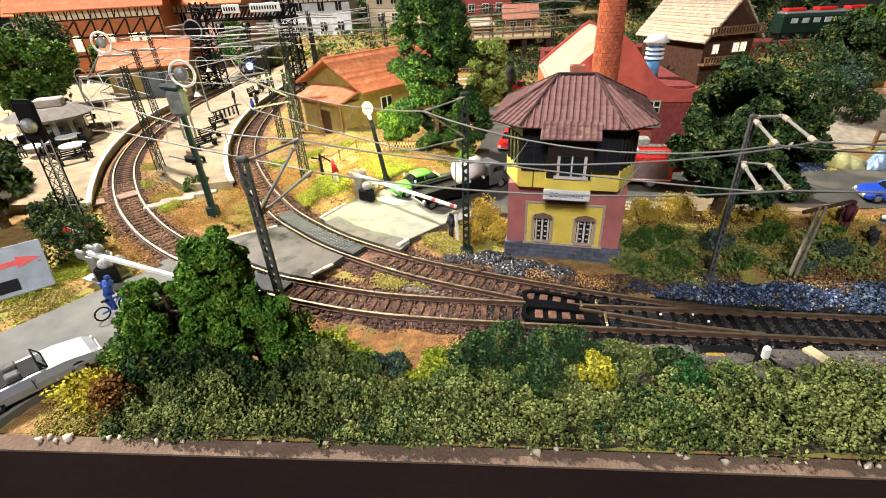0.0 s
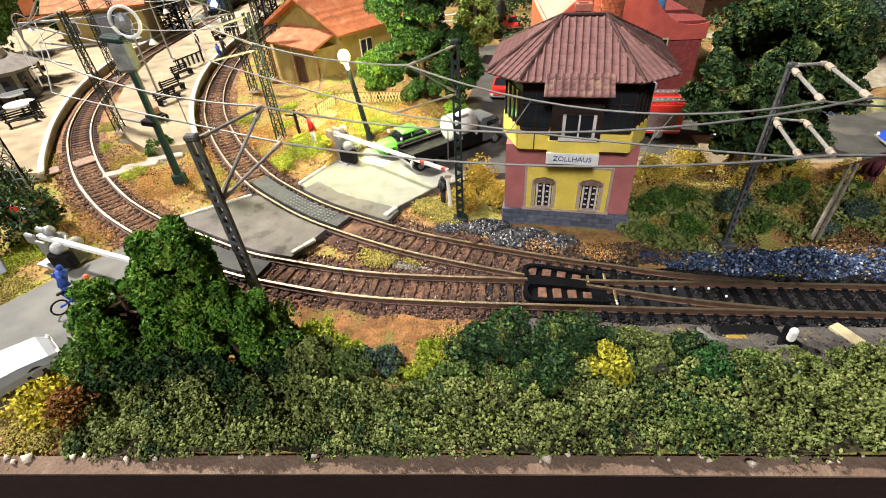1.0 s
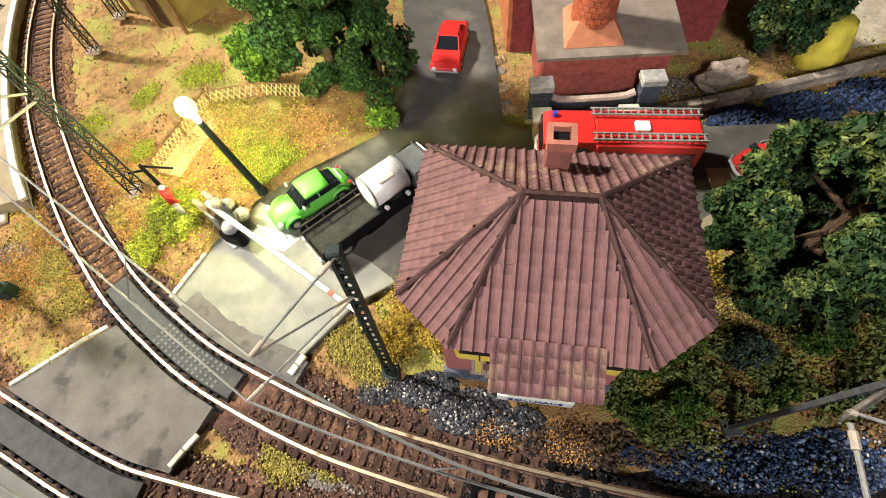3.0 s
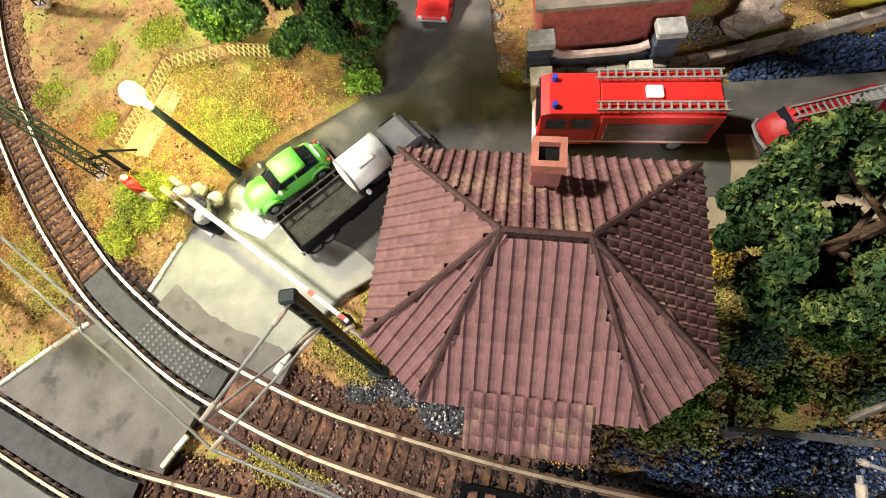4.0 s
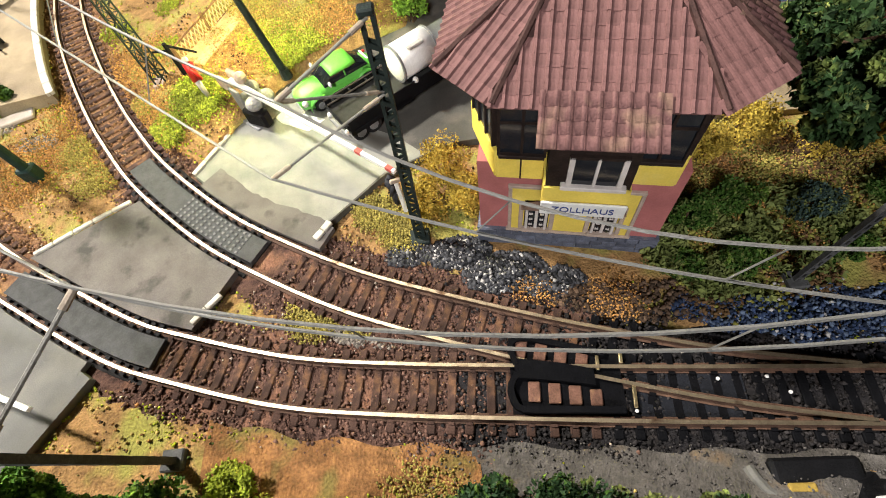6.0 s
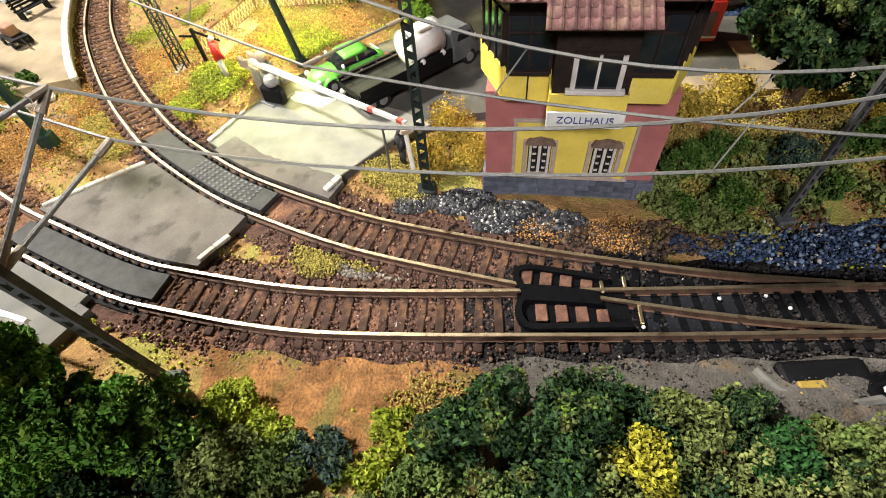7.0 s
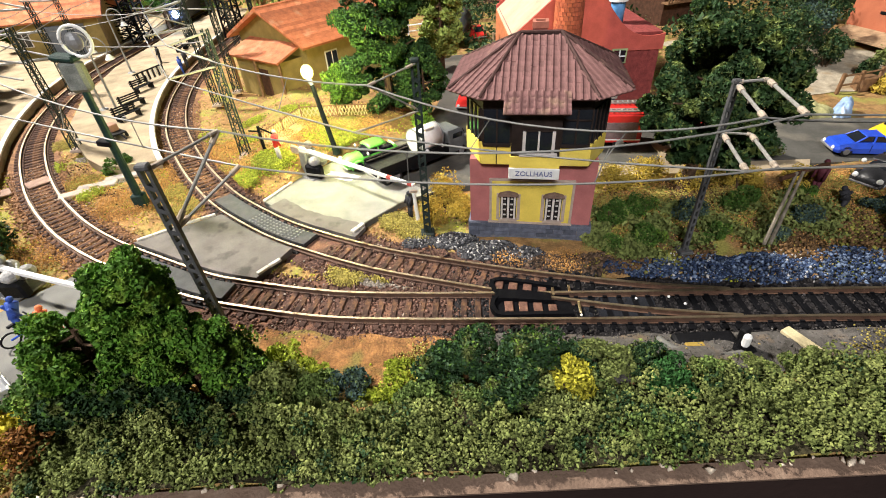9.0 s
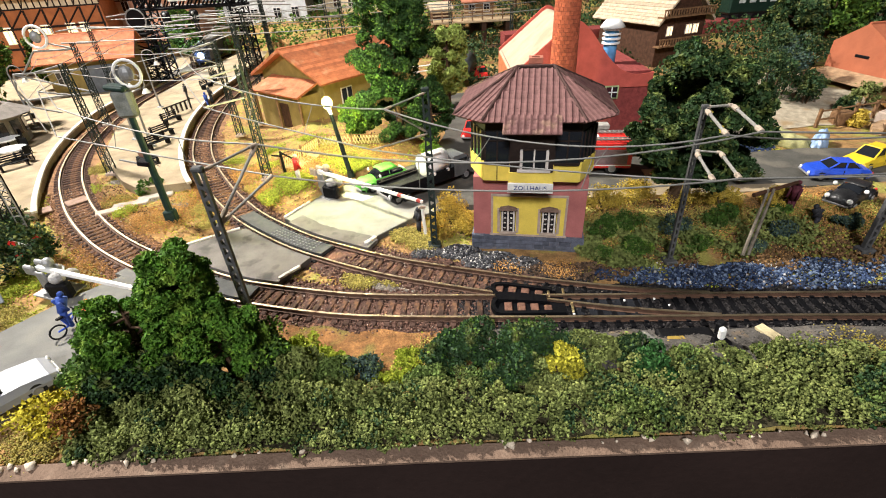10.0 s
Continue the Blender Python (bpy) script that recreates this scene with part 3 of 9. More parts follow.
def track(name, line, label, skip=lambda x, y: False):
    t = thing(name, (0, 0, 0), label=label, category="railway track", kind="structure")
    for off in (-GAUGE, GAUGE):
        part("rail", rail_mesh(line, off), [RAIL_SIDE, RAIL_TOP], t, "rusty rail with a bright worn head")
    fine = line
    d = np.r_[0, np.cumsum(np.linalg.norm(np.diff(fine, axis=0), axis=1))]
    for s in np.arange(0.3, d[-1], 0.66):
        x, y = np.interp(s, d, fine[:, 0]), np.interp(s, d, fine[:, 1])
        x1, y1 = np.interp(s + 0.1, d, fine[:, 0]), np.interp(s + 0.1, d, fine[:, 1])
        if skip(x, y):
            continue
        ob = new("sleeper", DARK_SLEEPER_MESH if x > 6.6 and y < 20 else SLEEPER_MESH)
        ob.parent = t
        ob.matrix_basis = pose(x * CM, y * CM, float(RNG.uniform(-0.02, 0.01)) * CM, 0, 0, math.degrees(math.atan2(y1 - y, x1 - x)) + float(RNG.normal(0, 1.2)))
    return t


def on_road(x, y):
    return bool(within(x, y, [(-18, 23), (-12, 19), (-10.2, 20.3), (-7.9, 22.4), (-5.5, 23.7), (-3.0, 25.4), (-9.4, 30.0), (-12.4, 29.2), (-17, 26.5)]))


track("track_front", TRACK_FRONT, "curved front railway track with bright rails and brown sleepers", on_road)
track("track_rear", TRACK_REAR, "curved rear railway track joining at the turnout", lambda x, y: on_road(x, y) or x > 9.0)


def bed(name, line, wide, label, material=BALLAST):
    """The shoulder of ballast under a track."""
    n = normals(line)
    bm = B()
    rows = []
    for i, ((x, y), (nx, ny)) in enumerate(zip(line[::2], n[::2])):
        w = wide * (1 + 0.06 * math.sin(i * 0.7) + 0.05 * math.sin(i * 1.9))
        rows.append([bm.verts.new((x + a * nx, y + a * ny, z)) for a, z in ((-w - 0.7, -0.55), (-w, -0.33), (0, -0.31), (w, -0.33), (w + 0.7, -0.55))])
    for a, b in zip(rows, rows[1:]):
        for i in range(4):
            bm.faces.new((a[i], b[i], b[i + 1], a[i + 1]))
    return solo(name, bm, material, label=label, category="ballast", kind="structure", smooth=True)


bed("ballast_platform_front", TRACK_FRONT[TRACK_FRONT[:, 0] < -15.6], 1.75, "orange-brown gravel ballast by the platforms", BALLAST_RUST)
bed("ballast_platform_rear", TRACK_REAR[TRACK_REAR[:, 0] < -11.6], 1.75, "orange-brown gravel ballast by the platforms", BALLAST_RUST)
bed("ballast_front", TRACK_FRONT[(TRACK_FRONT[:, 0] < 2.2) & (TRACK_FRONT[:, 0] > -16.0)], 1.75, "rust-brown gravel ballast of the front track")
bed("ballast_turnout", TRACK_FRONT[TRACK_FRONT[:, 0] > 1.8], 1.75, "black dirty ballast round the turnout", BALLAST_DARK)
bed("ballast_rear", TRACK_REAR[(TRACK_REAR[:, 0] < 7.0) & (TRACK_REAR[:, 0] > -12.0)], 1.75, "rust-brown gravel ballast of the rear track")


def ballast_stones():
    pts = []
    for line, many in ((cut(TRACK_FRONT, -30, 24), 23000), (cut(TRACK_REAR, -23, 9), 15000)):
        n = normals(line)
        i = RNG.integers(0, len(line), many)
        a = RNG.uniform(-2.1, 2.1, many)
        p = line[i] + n[i] * a[:, None] + RNG.normal(0, 0.1, (many, 2))
        pts.append(np.c_[p, -0.33 - 0.1 * np.clip(np.abs(a) - 1.6, 0, 1) + RNG.uniform(-0.05, 0.09, many)])
    p = np.vstack(pts)
    keep = ~blocked(p[:, 0], p[:, 1])
    keep &= np.array([not on_road(x, y) for x, y in p[:, :2]])
    p = p[keep]
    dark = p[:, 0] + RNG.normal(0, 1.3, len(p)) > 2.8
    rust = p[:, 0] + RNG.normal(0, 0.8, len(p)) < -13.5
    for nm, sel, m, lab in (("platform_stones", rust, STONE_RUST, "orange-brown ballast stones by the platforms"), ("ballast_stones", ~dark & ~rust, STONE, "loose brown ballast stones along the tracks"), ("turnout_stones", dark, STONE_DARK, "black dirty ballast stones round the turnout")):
        q = p[sel]
        v, f = scatter(LUMP, q, 0.07 + 0.14 * RNG.random(len(q)) ** 2, 0.35)
        tagged(raw_mesh(nm, v, f, m), lab, "gravel", kind="stuff")
    q = p[RNG.random(len(p)) < np.where(p[:, 0] > 1.0, 0.006, 0.03)] + (0, 0, 0.05)
    v, f = scatter(LUMP, q, RNG.uniform(0.06, 0.14, len(q)), 0.4)
    tagged(raw_mesh("pale_ballast_stones", v, f, mat("pale_ballast", (0.42, 0.34, 0.28), 0.85, vary=0.3, size=0.2, island=0.4)), "pale stones among the brown ballast", "gravel", kind="stuff")


ballast_stones()


def crossing_panels():
    t = thing("crossing_panel", (0, 0, 0), label="dark grey studded rubber panel between the rails of the crossing", category="crossing panel", kind="structure")
    for line, lo, hi, studs in ((TRACK_REAR, -12.4, -5.6, True), (TRACK_FRONT, -16.6, -8.9, False)):
        seg = cut(line, lo, hi)
        n = normals(seg)
        bm = B()
        w = GAUGE - 0.3
        rows = [[bm.verts.new((x + a * nx, y + a * ny, z)) for a, z in ((-w, -0.3), (-w, -0.03), (w, -0.03), (w, -0.3))] for (x, y), (nx, ny) in zip(seg, n)]
        for a, b in zip(rows, rows[1:]):
            for i in range(3):
                bm.faces.new((a[i], b[i], b[i + 1], a[i + 1]))
        bm.faces.new(rows[0])
        bm.faces.new(rows[-1][::-1])
        part("panel", bm, mat("rubber_panel", (0.075, 0.075, 0.075), 0.85, vary=0.2, size=0.5), t)
        if studs:
            bm = B()
            mid = cut(line, -9.6, -6.2)
            nn = normals(mid)
            for (x, y), (nx, ny) in zip(mid, nn):
                for a in np.linspace(-0.45, 0.45, 5):
                    box(bm, (x + a * nx, y + a * ny, -0.02), (0.12, 0.1, 0.06), (0, 0, math.degrees(math.atan2(-nx, ny))))
            ob = part("stud", bm, mat("stud", (0.17, 0.17, 0.165), 0.7, vary=0.2), t, "small grey studs")
            tagged(ob, kind="stuff")
        clips = B()
        far = np.r_[0, np.cumsum(np.linalg.norm(np.diff(seg, axis=0), axis=1))]
        for s in np.cumsum(RNG.uniform(0.35, 0.75, int(far[-1] / 0.55))):
            x, y = np.interp(s, far, seg[:, 0]), np.interp(s, far, seg[:, 1])
            nx, ny = np.interp(s, far, n[:, 0]), np.interp(s, far, n[:, 1])
            for off in (-GAUGE + 0.17, GAUGE - 0.17, -GAUGE - 0.16, GAUGE + 0.16):
                box(clips, (x + off * nx, y + off * ny, -0.13), (0.2, 0.11, 0.12), (0, 0, math.degrees(math.atan2(-nx, ny))))
        tagged(part("rail_clip", clips, BLACK, t, "black rail clips"), kind="stuff")
        # black base over the ballast, so the gaps beside the rails come out dark
        part("base_strip", loft(B(), [[(x + a * nx, y + a * ny, z) for a, z in ((-1.2, -0.34), (1.2, -0.34), (1.2, -0.24), (-1.2, -0.24))] for (x, y), (nx, ny) in zip(seg, n)]), mat("gap_base_black", (0.02, 0.018, 0.017), 0.95, vary=0.4, size=0.3), t)


crossing_panels()


def road_strip(name, line, lo, hi, side, near, far, material, z, label):
    """A band of asphalt that follows a track, with a ragged outer edge."""
    seg = cut(line, lo, hi)
    n = normals(seg)
    n = n * np.where(n[:, 1:] > 0, side, -side)
    bm = B()
    rows = []
    for i, ((x, y), (nx, ny)) in enumerate(zip(seg, n)):
        e = far + 0.1 * math.sin(i * 0.31) + float(RNG.normal(0, 0.045))
        rows.append([bm.verts.new((x + a * nx, y + a * ny, h)) for a, h in ((near, z - 0.25), (near, z), (e, z), (e, z - 0.25))])
    for a, b in zip(rows, rows[1:]):
        for i in range(3):
            bm.faces.new((a[i], b[i], b[i + 1], a[i + 1]))
    bm.faces.new(rows[0])
    bm.faces.new(rows[-1][::-1])
    solo(name, bm, material, label=label, category="road", kind="structure")


road_strip("road_strip_rear", TRACK_REAR, -9.8, -3.4, 1, 1.12, 2.3, ASPHALT_DARK, 0.05, "worn dark asphalt band beside the rear track")
road_strip("road_strip_front", TRACK_FRONT, -17.4, -11.2, -1, 1.12, 1.7, ASPHALT, 0.012, "grey asphalt band beside the front track")


def turnout():
    t = thing("turnout_frog", (0, 0, 0), label="black plastic turnout with frog and check rails between the tracks", category="turnout", kind="structure")
    part("base_plate", prism(B(), [(3.7, 17.62), (7.3, 17.2), (7.5, 19.15), (5.7, 19.85), (3.95, 20.35)], -0.36, -0.16), SLEEPER_BLACK, t, "black base plate")
    tie = mat("turnout_tie", (0.16, 0.08, 0.055), 0.85, vary=0.35, size=0.3, c2=(0.26, 0.14, 0.08), cover=0.3, size2=0.6)
    for x, y, w, d, a in ((4.5, 18.25, 0.4, 0.66, -8), (5.15, 18.12, 0.4, 0.66, -8), (5.8, 17.99, 0.4, 0.62, -8), (6.45, 17.84, 0.38, 0.52, -8), (4.3, 19.74, 0.4, 0.66, -18), (4.95, 19.55, 0.42, 0.62, -18), (5.6, 19.33, 0.42, 0.6, -18), (6.25, 19.06, 0.4, 0.54, -18)):
        part("tie_block", box(B(), (x, y, -0.16), (w, d, 0.2), (0, 0, a), 0.03), tie, t, "brown tie end")
    part("frog", prism(B(), [(3.95, 18.76), (5.3, 18.5), (6.5, 18.22), (6.55, 18.74), (5.5, 19.08), (4.0, 19.42)], -0.24, 0.035), SLEEPER_BLACK, t, "black frog")
    runs = (((4.05, 18.9), (3.75, 18.5), (3.85, 17.85), (4.3, 17.68), (5.8, 17.52), (7.35, 17.34)), ((4.05, 19.2), (3.95, 19.9), (4.4, 20.1), (5.6, 19.72), (7.2, 19.15)))
    for run in runs:
        pts = spline(run, 0.2)
        n = normals(pts)
        part("check_rail", loft(B(), [[(x + a * nx, y + a * ny, z) for a, z in ((-0.12, -0.24), (0.12, -0.24), (0.1, 0.05), (-0.1, 0.05))] for (x, y), (nx, ny) in zip(pts, n)]), SLEEPER_BLACK, t, "black check rail")
    seg = cut(TRACK_FRONT, 7.5, 11.2)
    n = normals(seg)
    side = GAUGE - 0.16
    part("cover_plate", loft(B(), [[(x + a * nx, y + a * ny, z) for a, z in ((-side, -0.3), (side, -0.3), (side, -0.225), (-side, -0.225))] for (x, y), (nx, ny) in zip(seg, n)]), mat("blackened_plate", (0.011, 0.012, 0.016), 0.8, vary=0.4, size=0.6, c2=(0.025, 0.028, 0.036), cover=0.25, size2=1.2, spec=0.15), t, "black oily plate")
    for x, y, d, l in ((6.75, 18.95, 80, 0.5), (7.55, 19.05, 80, 0.42), (7.65, 17.75, 80, 0.75)):
        part("rail_joiner", box(B(), (x, y, -0.08), (l, 0.12, 0.1), (0, 0, d), 0.02), mat("brass", (0.75, 0.6, 0.34), 0.35, metal=1.0, vary=0.1), t, "bright brass contact strip")
    for x, y in ((10.4, 18.0), (11.9, 17.9), (7.6, 17.3), (12.4, 17.35)):
        part("rivet", ball(B(), (x, y, -0.14), 0.065, 8, 5), WHITE, t, "small white rivet")


turnout()


def sandy_strip():
    """The dusty grey verge between the front track and the edge planting."""
    xs = np.arange(2.2, 24, 0.25)
    bm = B()
    rows = []
    for x in xs:
        near = 14.7 - 0.03 * x - 0.9 * smooth(x, 5.0, 8.0) + 0.25 * math.sin(x * 1.3) + 0.15 * math.sin(x * 3.1)
        far = np.interp(x, TRACK_FRONT[::-1, 0], TRACK_FRONT[::-1, 1]) - 1.65 + 0.1 * math.sin(x * 2.1)
        rows.append([bm.verts.new((x, y, max(float(land(x, y)), -0.5) + 0.05 + 0.05 * math.sin(x * 2.7 + y * 5))) for y in np.linspace(near, far, 6)])
    for a, b in zip(rows, rows[1:]):
        for i in range(5):
            bm.faces.new((a[i], b[i], b[i + 1], a[i + 1]))
    solo("verge", bm, SAND, label="grey dusty gravel verge beside the front track", category="ground", kind="structure", smooth=True)
    n = 1300
    x = RNG.uniform(0.5, 24, n)
    y = np.interp(x, TRACK_FRONT[::-1, 0], TRACK_FRONT[::-1, 1]) - RNG.uniform(1.5, 3.4, n)
    v, f = scatter(LUMP, np.c_[x, y, np.maximum(land(x, y), -0.45) + 0.07], RNG.uniform(0.04, 0.11, n), 0.4)
    tagged(raw_mesh("verge_stones", v, f, mat("verge_stone", (0.11, 0.1, 0.093), 0.9, vary=0.3, size=0.2, island=0.5)), "small grey stones on the verge", "gravel", kind="stuff")


sandy_strip()


def sand_patch():
    """Orange sand between the edge planting and the front track."""
    bm = B()
    rows = []
    for x in np.arange(-6.8, 2.6, 0.22):
        near = 14.6 + 0.3 * math.sin(x * 1.1) + 0.12 * math.sin(x * 3.7)
        far = np.interp(x, TRACK_FRONT[::-1, 0], TRACK_FRONT[::-1, 1]) - 1.75 + 0.12 * math.sin(x * 2.3)
        rows.append([bm.verts.new((x, y, max(float(land(x, y)), -0.5) + 0.06)) for y in np.linspace(near, far, 7)])
    for a, b in zip(rows, rows[1:]):
        for i in range(6):
            bm.faces.new((a[i], b[i], b[i + 1], a[i + 1]))
    solo("sand_patch", bm, mat("orange_sand", (0.3, 0.145, 0.055), 0.95, vary=0.4, size=0.5, fine=0.09, bump=1.0, c2=(0.2, 0.15, 0.045), cover=0.4, size2=1.6), label="orange sand beside the front track", category="ground", kind="structure", smooth=True)


sand_patch()

# ---- the signal box ----
def facet_frame(p0, p1, inner):
    """The frame of a roof plane: origin at p0, x along the eave, y up the slope, z outwards."""
    a = (p1 - p0).normalized()
    up = inner - p0
    up = (up - a * up.dot(a)).normalized()
    nrm = a.cross(up)
    return Matrix.Translation(p0) @ Matrix((a, up, nrm)).transposed().to_4x4(), (p1 - p0).length


def tile_bm():
    """One clay tile: a shallow pan with a rib on its edge, lower end proud."""
    bm = B()
    w, h = 0.33, 0.36
    prof = [(0, 0.01), (0.03, 0.075), (0.09, 0.085), (0.13, 0.03), (0.24, 0.018), (w, 0.03)]
    lo = [bm.verts.new((x, -0.02, z + 0.007)) for x, z in prof]
    hi = [bm.verts.new((x, h, z)) for x, z in prof]
    base = [bm.verts.new((x, -0.02, -0.01)) for x in (0, w)]
    for i in range(len(prof) - 1):
        bm.faces.new((lo[i], lo[i + 1], hi[i + 1], hi[i]))
    bm.faces.new([base[0], base[1]] + lo[::-1])
    return bm


TILE_MESH = mesh_of("tile", tile_bm(), ROOF_TILE)


def tile_arrays():
    bm = tile_bm()
    bmesh.ops.triangulate(bm, faces=bm.faces)
    bm.verts.index_update()
    v = np.array([tuple(q.co) for q in bm.verts])
    f = np.array([[q.index for q in face.verts] for face in bm.faces])
    bm.free()
    return v, f


def signal_box():
    s = thing("signal_box", (6.65, 23.67, -0.3), -14.0, "pink and yellow signal box with an overhanging brown tiled roof", "building")
    g = 0.3
    # ground floor
    bm = prism(B(), [(-3.2, 0.12), (3.2, 0.12), (3.2, 4.9), (-3.2, 4.9)], 0.95, 4.4 + g)
    part("wall", bm, PINK, s, "rough pink rendered wall")
    part("plinth", prism(B(), [(-3.32, 0.0), (3.32, 0.0), (3.32, 5.0), (-3.32, 5.0)], -0.4, 0.95), PLINTH, s, "grey stone plinth")
    k = 0
    for zz, off in ((0.1, 0.0), (0.38, 0.35), (0.66, 0.0)):
        x = -3.3
        while x < 3.2:
            w = 0.62 + 0.2 * math.sin(7.3 * k)
            w = min(w, 3.3 - x)
            part("stone", box(B(), (x + w / 2, -0.02, zz + 0.14), (w - 0.03, 0.1, 0.25), (0, 0, 0), 0.02), mat("plinth_stone", (0.1, 0.108, 0.14), 0.85, vary=0.25, size=0.3, single=0.3), s)
            x += w
            k += 1
    panel = part("front_panel", prism(B(), [(-2.1, 0.04), (2.15, 0.04), (2.15, 0.12), (-2.1, 0.12)], 1.0, 3.55), YELLOW, s, "yellow painted wall panel")
    for x in (-2.1, 2.15):
        part("panel_trim", box(B(), (x, 0.06, 2.27), (0.13, 0.14, 2.55), (0, 0, 0), 0.02), STONE_TRIM, s, "sandstone edging")
    part("panel_trim", box(B(), (0.02, 0.06, 3.6), (4.4, 0.14, 0.12), (0, 0, 0), 0.02), STONE_TRIM, s)
    part("panel_trim", box(B(), (0.02, 0.04, 1.0), (4.5, 0.16, 0.12), (0, 0, 0), 0.02), STONE_TRIM, s)
    for x in (-1.15, 1.2):
        w = part("window", box(B(), (x, 0.035, 2.05), (0.86, 0.06, 1.62)), TIMBER, s, "barred ground-floor window with stone lintel")
        part("pane", box(B(), (x, 0.0, 2.02), (0.6, 0.03, 1.4)), PANE, w)
        for dx in (-0.34, 0.34):
            part("frame", box(B(), (x + dx, -0.03, 2.0), (0.1, 0.12, 1.5), (0, 0, 0), 0.015), FRAME, w)
        part("bar", box(B(), (x, -0.04, 2.0), (0.11, 0.05, 1.42)), FRAME, w)
        for dx in (-0.19, 0.19):
            part("bar", box(B(), (x + dx, -0.03, 2.0), (0.03, 0.04, 1.42)), TIMBER, w)
            for dz in (-0.5, -0.17, 0.16, 0.49):
                part("bar", box(B(), (x + dx, -0.045, 2.02 + dz), (0.13, 0.04, 0.07)), FRAME, w)
        bm = B()
        slab(bm, [(x - 0.55, -0.12, 2.78), (x + 0.55, -0.12, 2.78), (x + 0.45, -0.12, 2.95), (x, -0.12, 3.06), (x - 0.45, -0.12, 2.95)], -0.2)
        part("lintel", bm, mat("dark_sandstone", (0.2, 0.13, 0.1), 0.85, vary=0.25, size=0.3), w)
        part("sill", box(B(), (x, -0.06, 1.2), (1.0, 0.24, 0.13), (0, 0, 0), 0.02), STONE_TRIM, w)
        for dx in (-0.55, 0.55):
            part("jamb", box(B(), (x + dx, 0.0, 2.0), (0.16, 0.12, 1.6), (0, 0, 0), 0.02), STONE_TRIM, w)
    # corbel under the upper floor
    up = [(-3.4, 1.5), (-2.5, -0.42), (2.55, -0.42), (3.4, 1.3), (3.4, 5.0), (-3.4, 5.0)]
    lo = [(-3.2, 1.5), (-2.45, 0.12), (2.5, 0.12), (3.2, 1.3), (3.2, 4.9), (-3.2, 4.9)]
    part("corbel", loft(B(), [[(x, y, 4.1 + g) for x, y in lo], [(x, y, 4.45 + g) for x, y in up]]), mat("corbel_pink", (0.3, 0.1, 0.11), 0.85, vary=0.15, size=0.5), s, "dusky pink slanting underside")
    part("upper_wall", prism(B(), [(x * 0.985, y * 0.985 + 0.03) for x, y in up], 4.46 + g, 7.6 + g), TIMBER, s, "dark brown timber window storey")
    # yellow parapet, one board a side
    ring = [(-3.43, 3.6), (-3.43, 1.5), (-2.52, -0.45), (-1.08, -0.45), (None, None), (1.12, -0.45), (2.57, -0.45), (3.43, 1.3), (3.43, 3.6)]
    for (x0, y0), (x1, y1) in zip(ring, ring[1:]):
        if None in (x0, x1):
            continue
        d = Vector((x1 - x0, y1 - y0))
        part("parapet_board", box(B(), ((x0 + x1) / 2, (y0 + y1) / 2, 5.0 + g), (d.length + 0.02, 0.14, 1.1), (0, 0, math.degrees(math.atan2(d.y, d.x))), 0.02), YELLOW, s, "yellow painted parapet board")
    part("parapet_seam", box(B(), (-1.8, -0.53, 5.0 + g), (0.05, 0.04, 1.05)), TIMBER, s)
    part("coat_of_arms", box(B(), (-2.98, 0.5, 5.05 + g), (0.5, 0.06, 0.5), (0, 0, -65), 0.02), mat("shield_grey", (0.6, 0.6, 0.62), 0.6, vary=0.15), s, "small pale shield")
    # bay with the sign
    part("bay", prism(B(), [(-1.08, -1.45), (1.12, -1.45), (1.12, -0.3), (-1.08, -0.3)], 4.45 + g, 7.5 + g), TIMBER, s, "dark timber bay")
    part("bay_board", prism(B(), [(-1.12, -1.53), (1.16, -1.53), (1.16, -1.44), (-1.12, -1.44)], 4.42 + g, 5.38 + g), YELLOW, s, "yellow painted bay board")
    for x in (-1.1, 1.14):
        part("bay_board", box(B(), (x, -0.95, 4.9 + g), (0.08, 1.05, 0.96)), YELLOW, s)
    sg = part("name_board", box(B(), (0.02, -1.6, 4.56 + g), (2.35, 0.08, 0.56), (0, 0, 0), 0.02), WHITE, s, "white name board with blue capital letters")
    cu = bpy.data.curves.new("letters", "FONT")
    cu.body, cu.size, cu.align_x, cu.align_y, cu.extrude = "ZOLLHAUS", 0.345 * CM, "CENTER", "CENTER", 0.01 * CM
    txt = new("letters", cu)
    me = bpy.data.meshes.new_from_object(txt)
    bpy.data.objects.remove(txt)
    me.materials.clear()
    me.materials.append(BLUE_INK)
    letters = new("letters", me)
    letters.parent = sg
    letters.matrix_basis = pose(0.02 * CM, -1.652 * CM, (4.56 + g) * CM, 90, 0, 0)
    # window strips of the upper floor
    for x0, x1, y in ((-0.5, 0.8, -1.5), (-2.45, -1.15, -0.5), (1.2, 2.5, -0.5)):
        mid, tall = (6.08, 1.15) if y < -1 else (6.35, 1.75)
        wd = part("window", box(B(), ((x0 + x1) / 2, y + 0.03, mid + g), (x1 - x0, 0.05, tall)), PANE, s, "dark signal-room window")
        for t in np.linspace(0, 1, 3):
            part("mullion", box(B(), (x0 + (x1 - x0) * t, y, mid + g), (0.14 if t != 0.5 and y < -1 else 0.08, 0.1, tall)), FRAME if y < -1 else TIMBER, wd)
        if y < -1:
            part("head_rail", box(B(), ((x0 + x1) / 2, y, mid + tall / 2 + g), (x1 - x0 + 0.14, 0.1, 0.1)), TIMBER, wd)
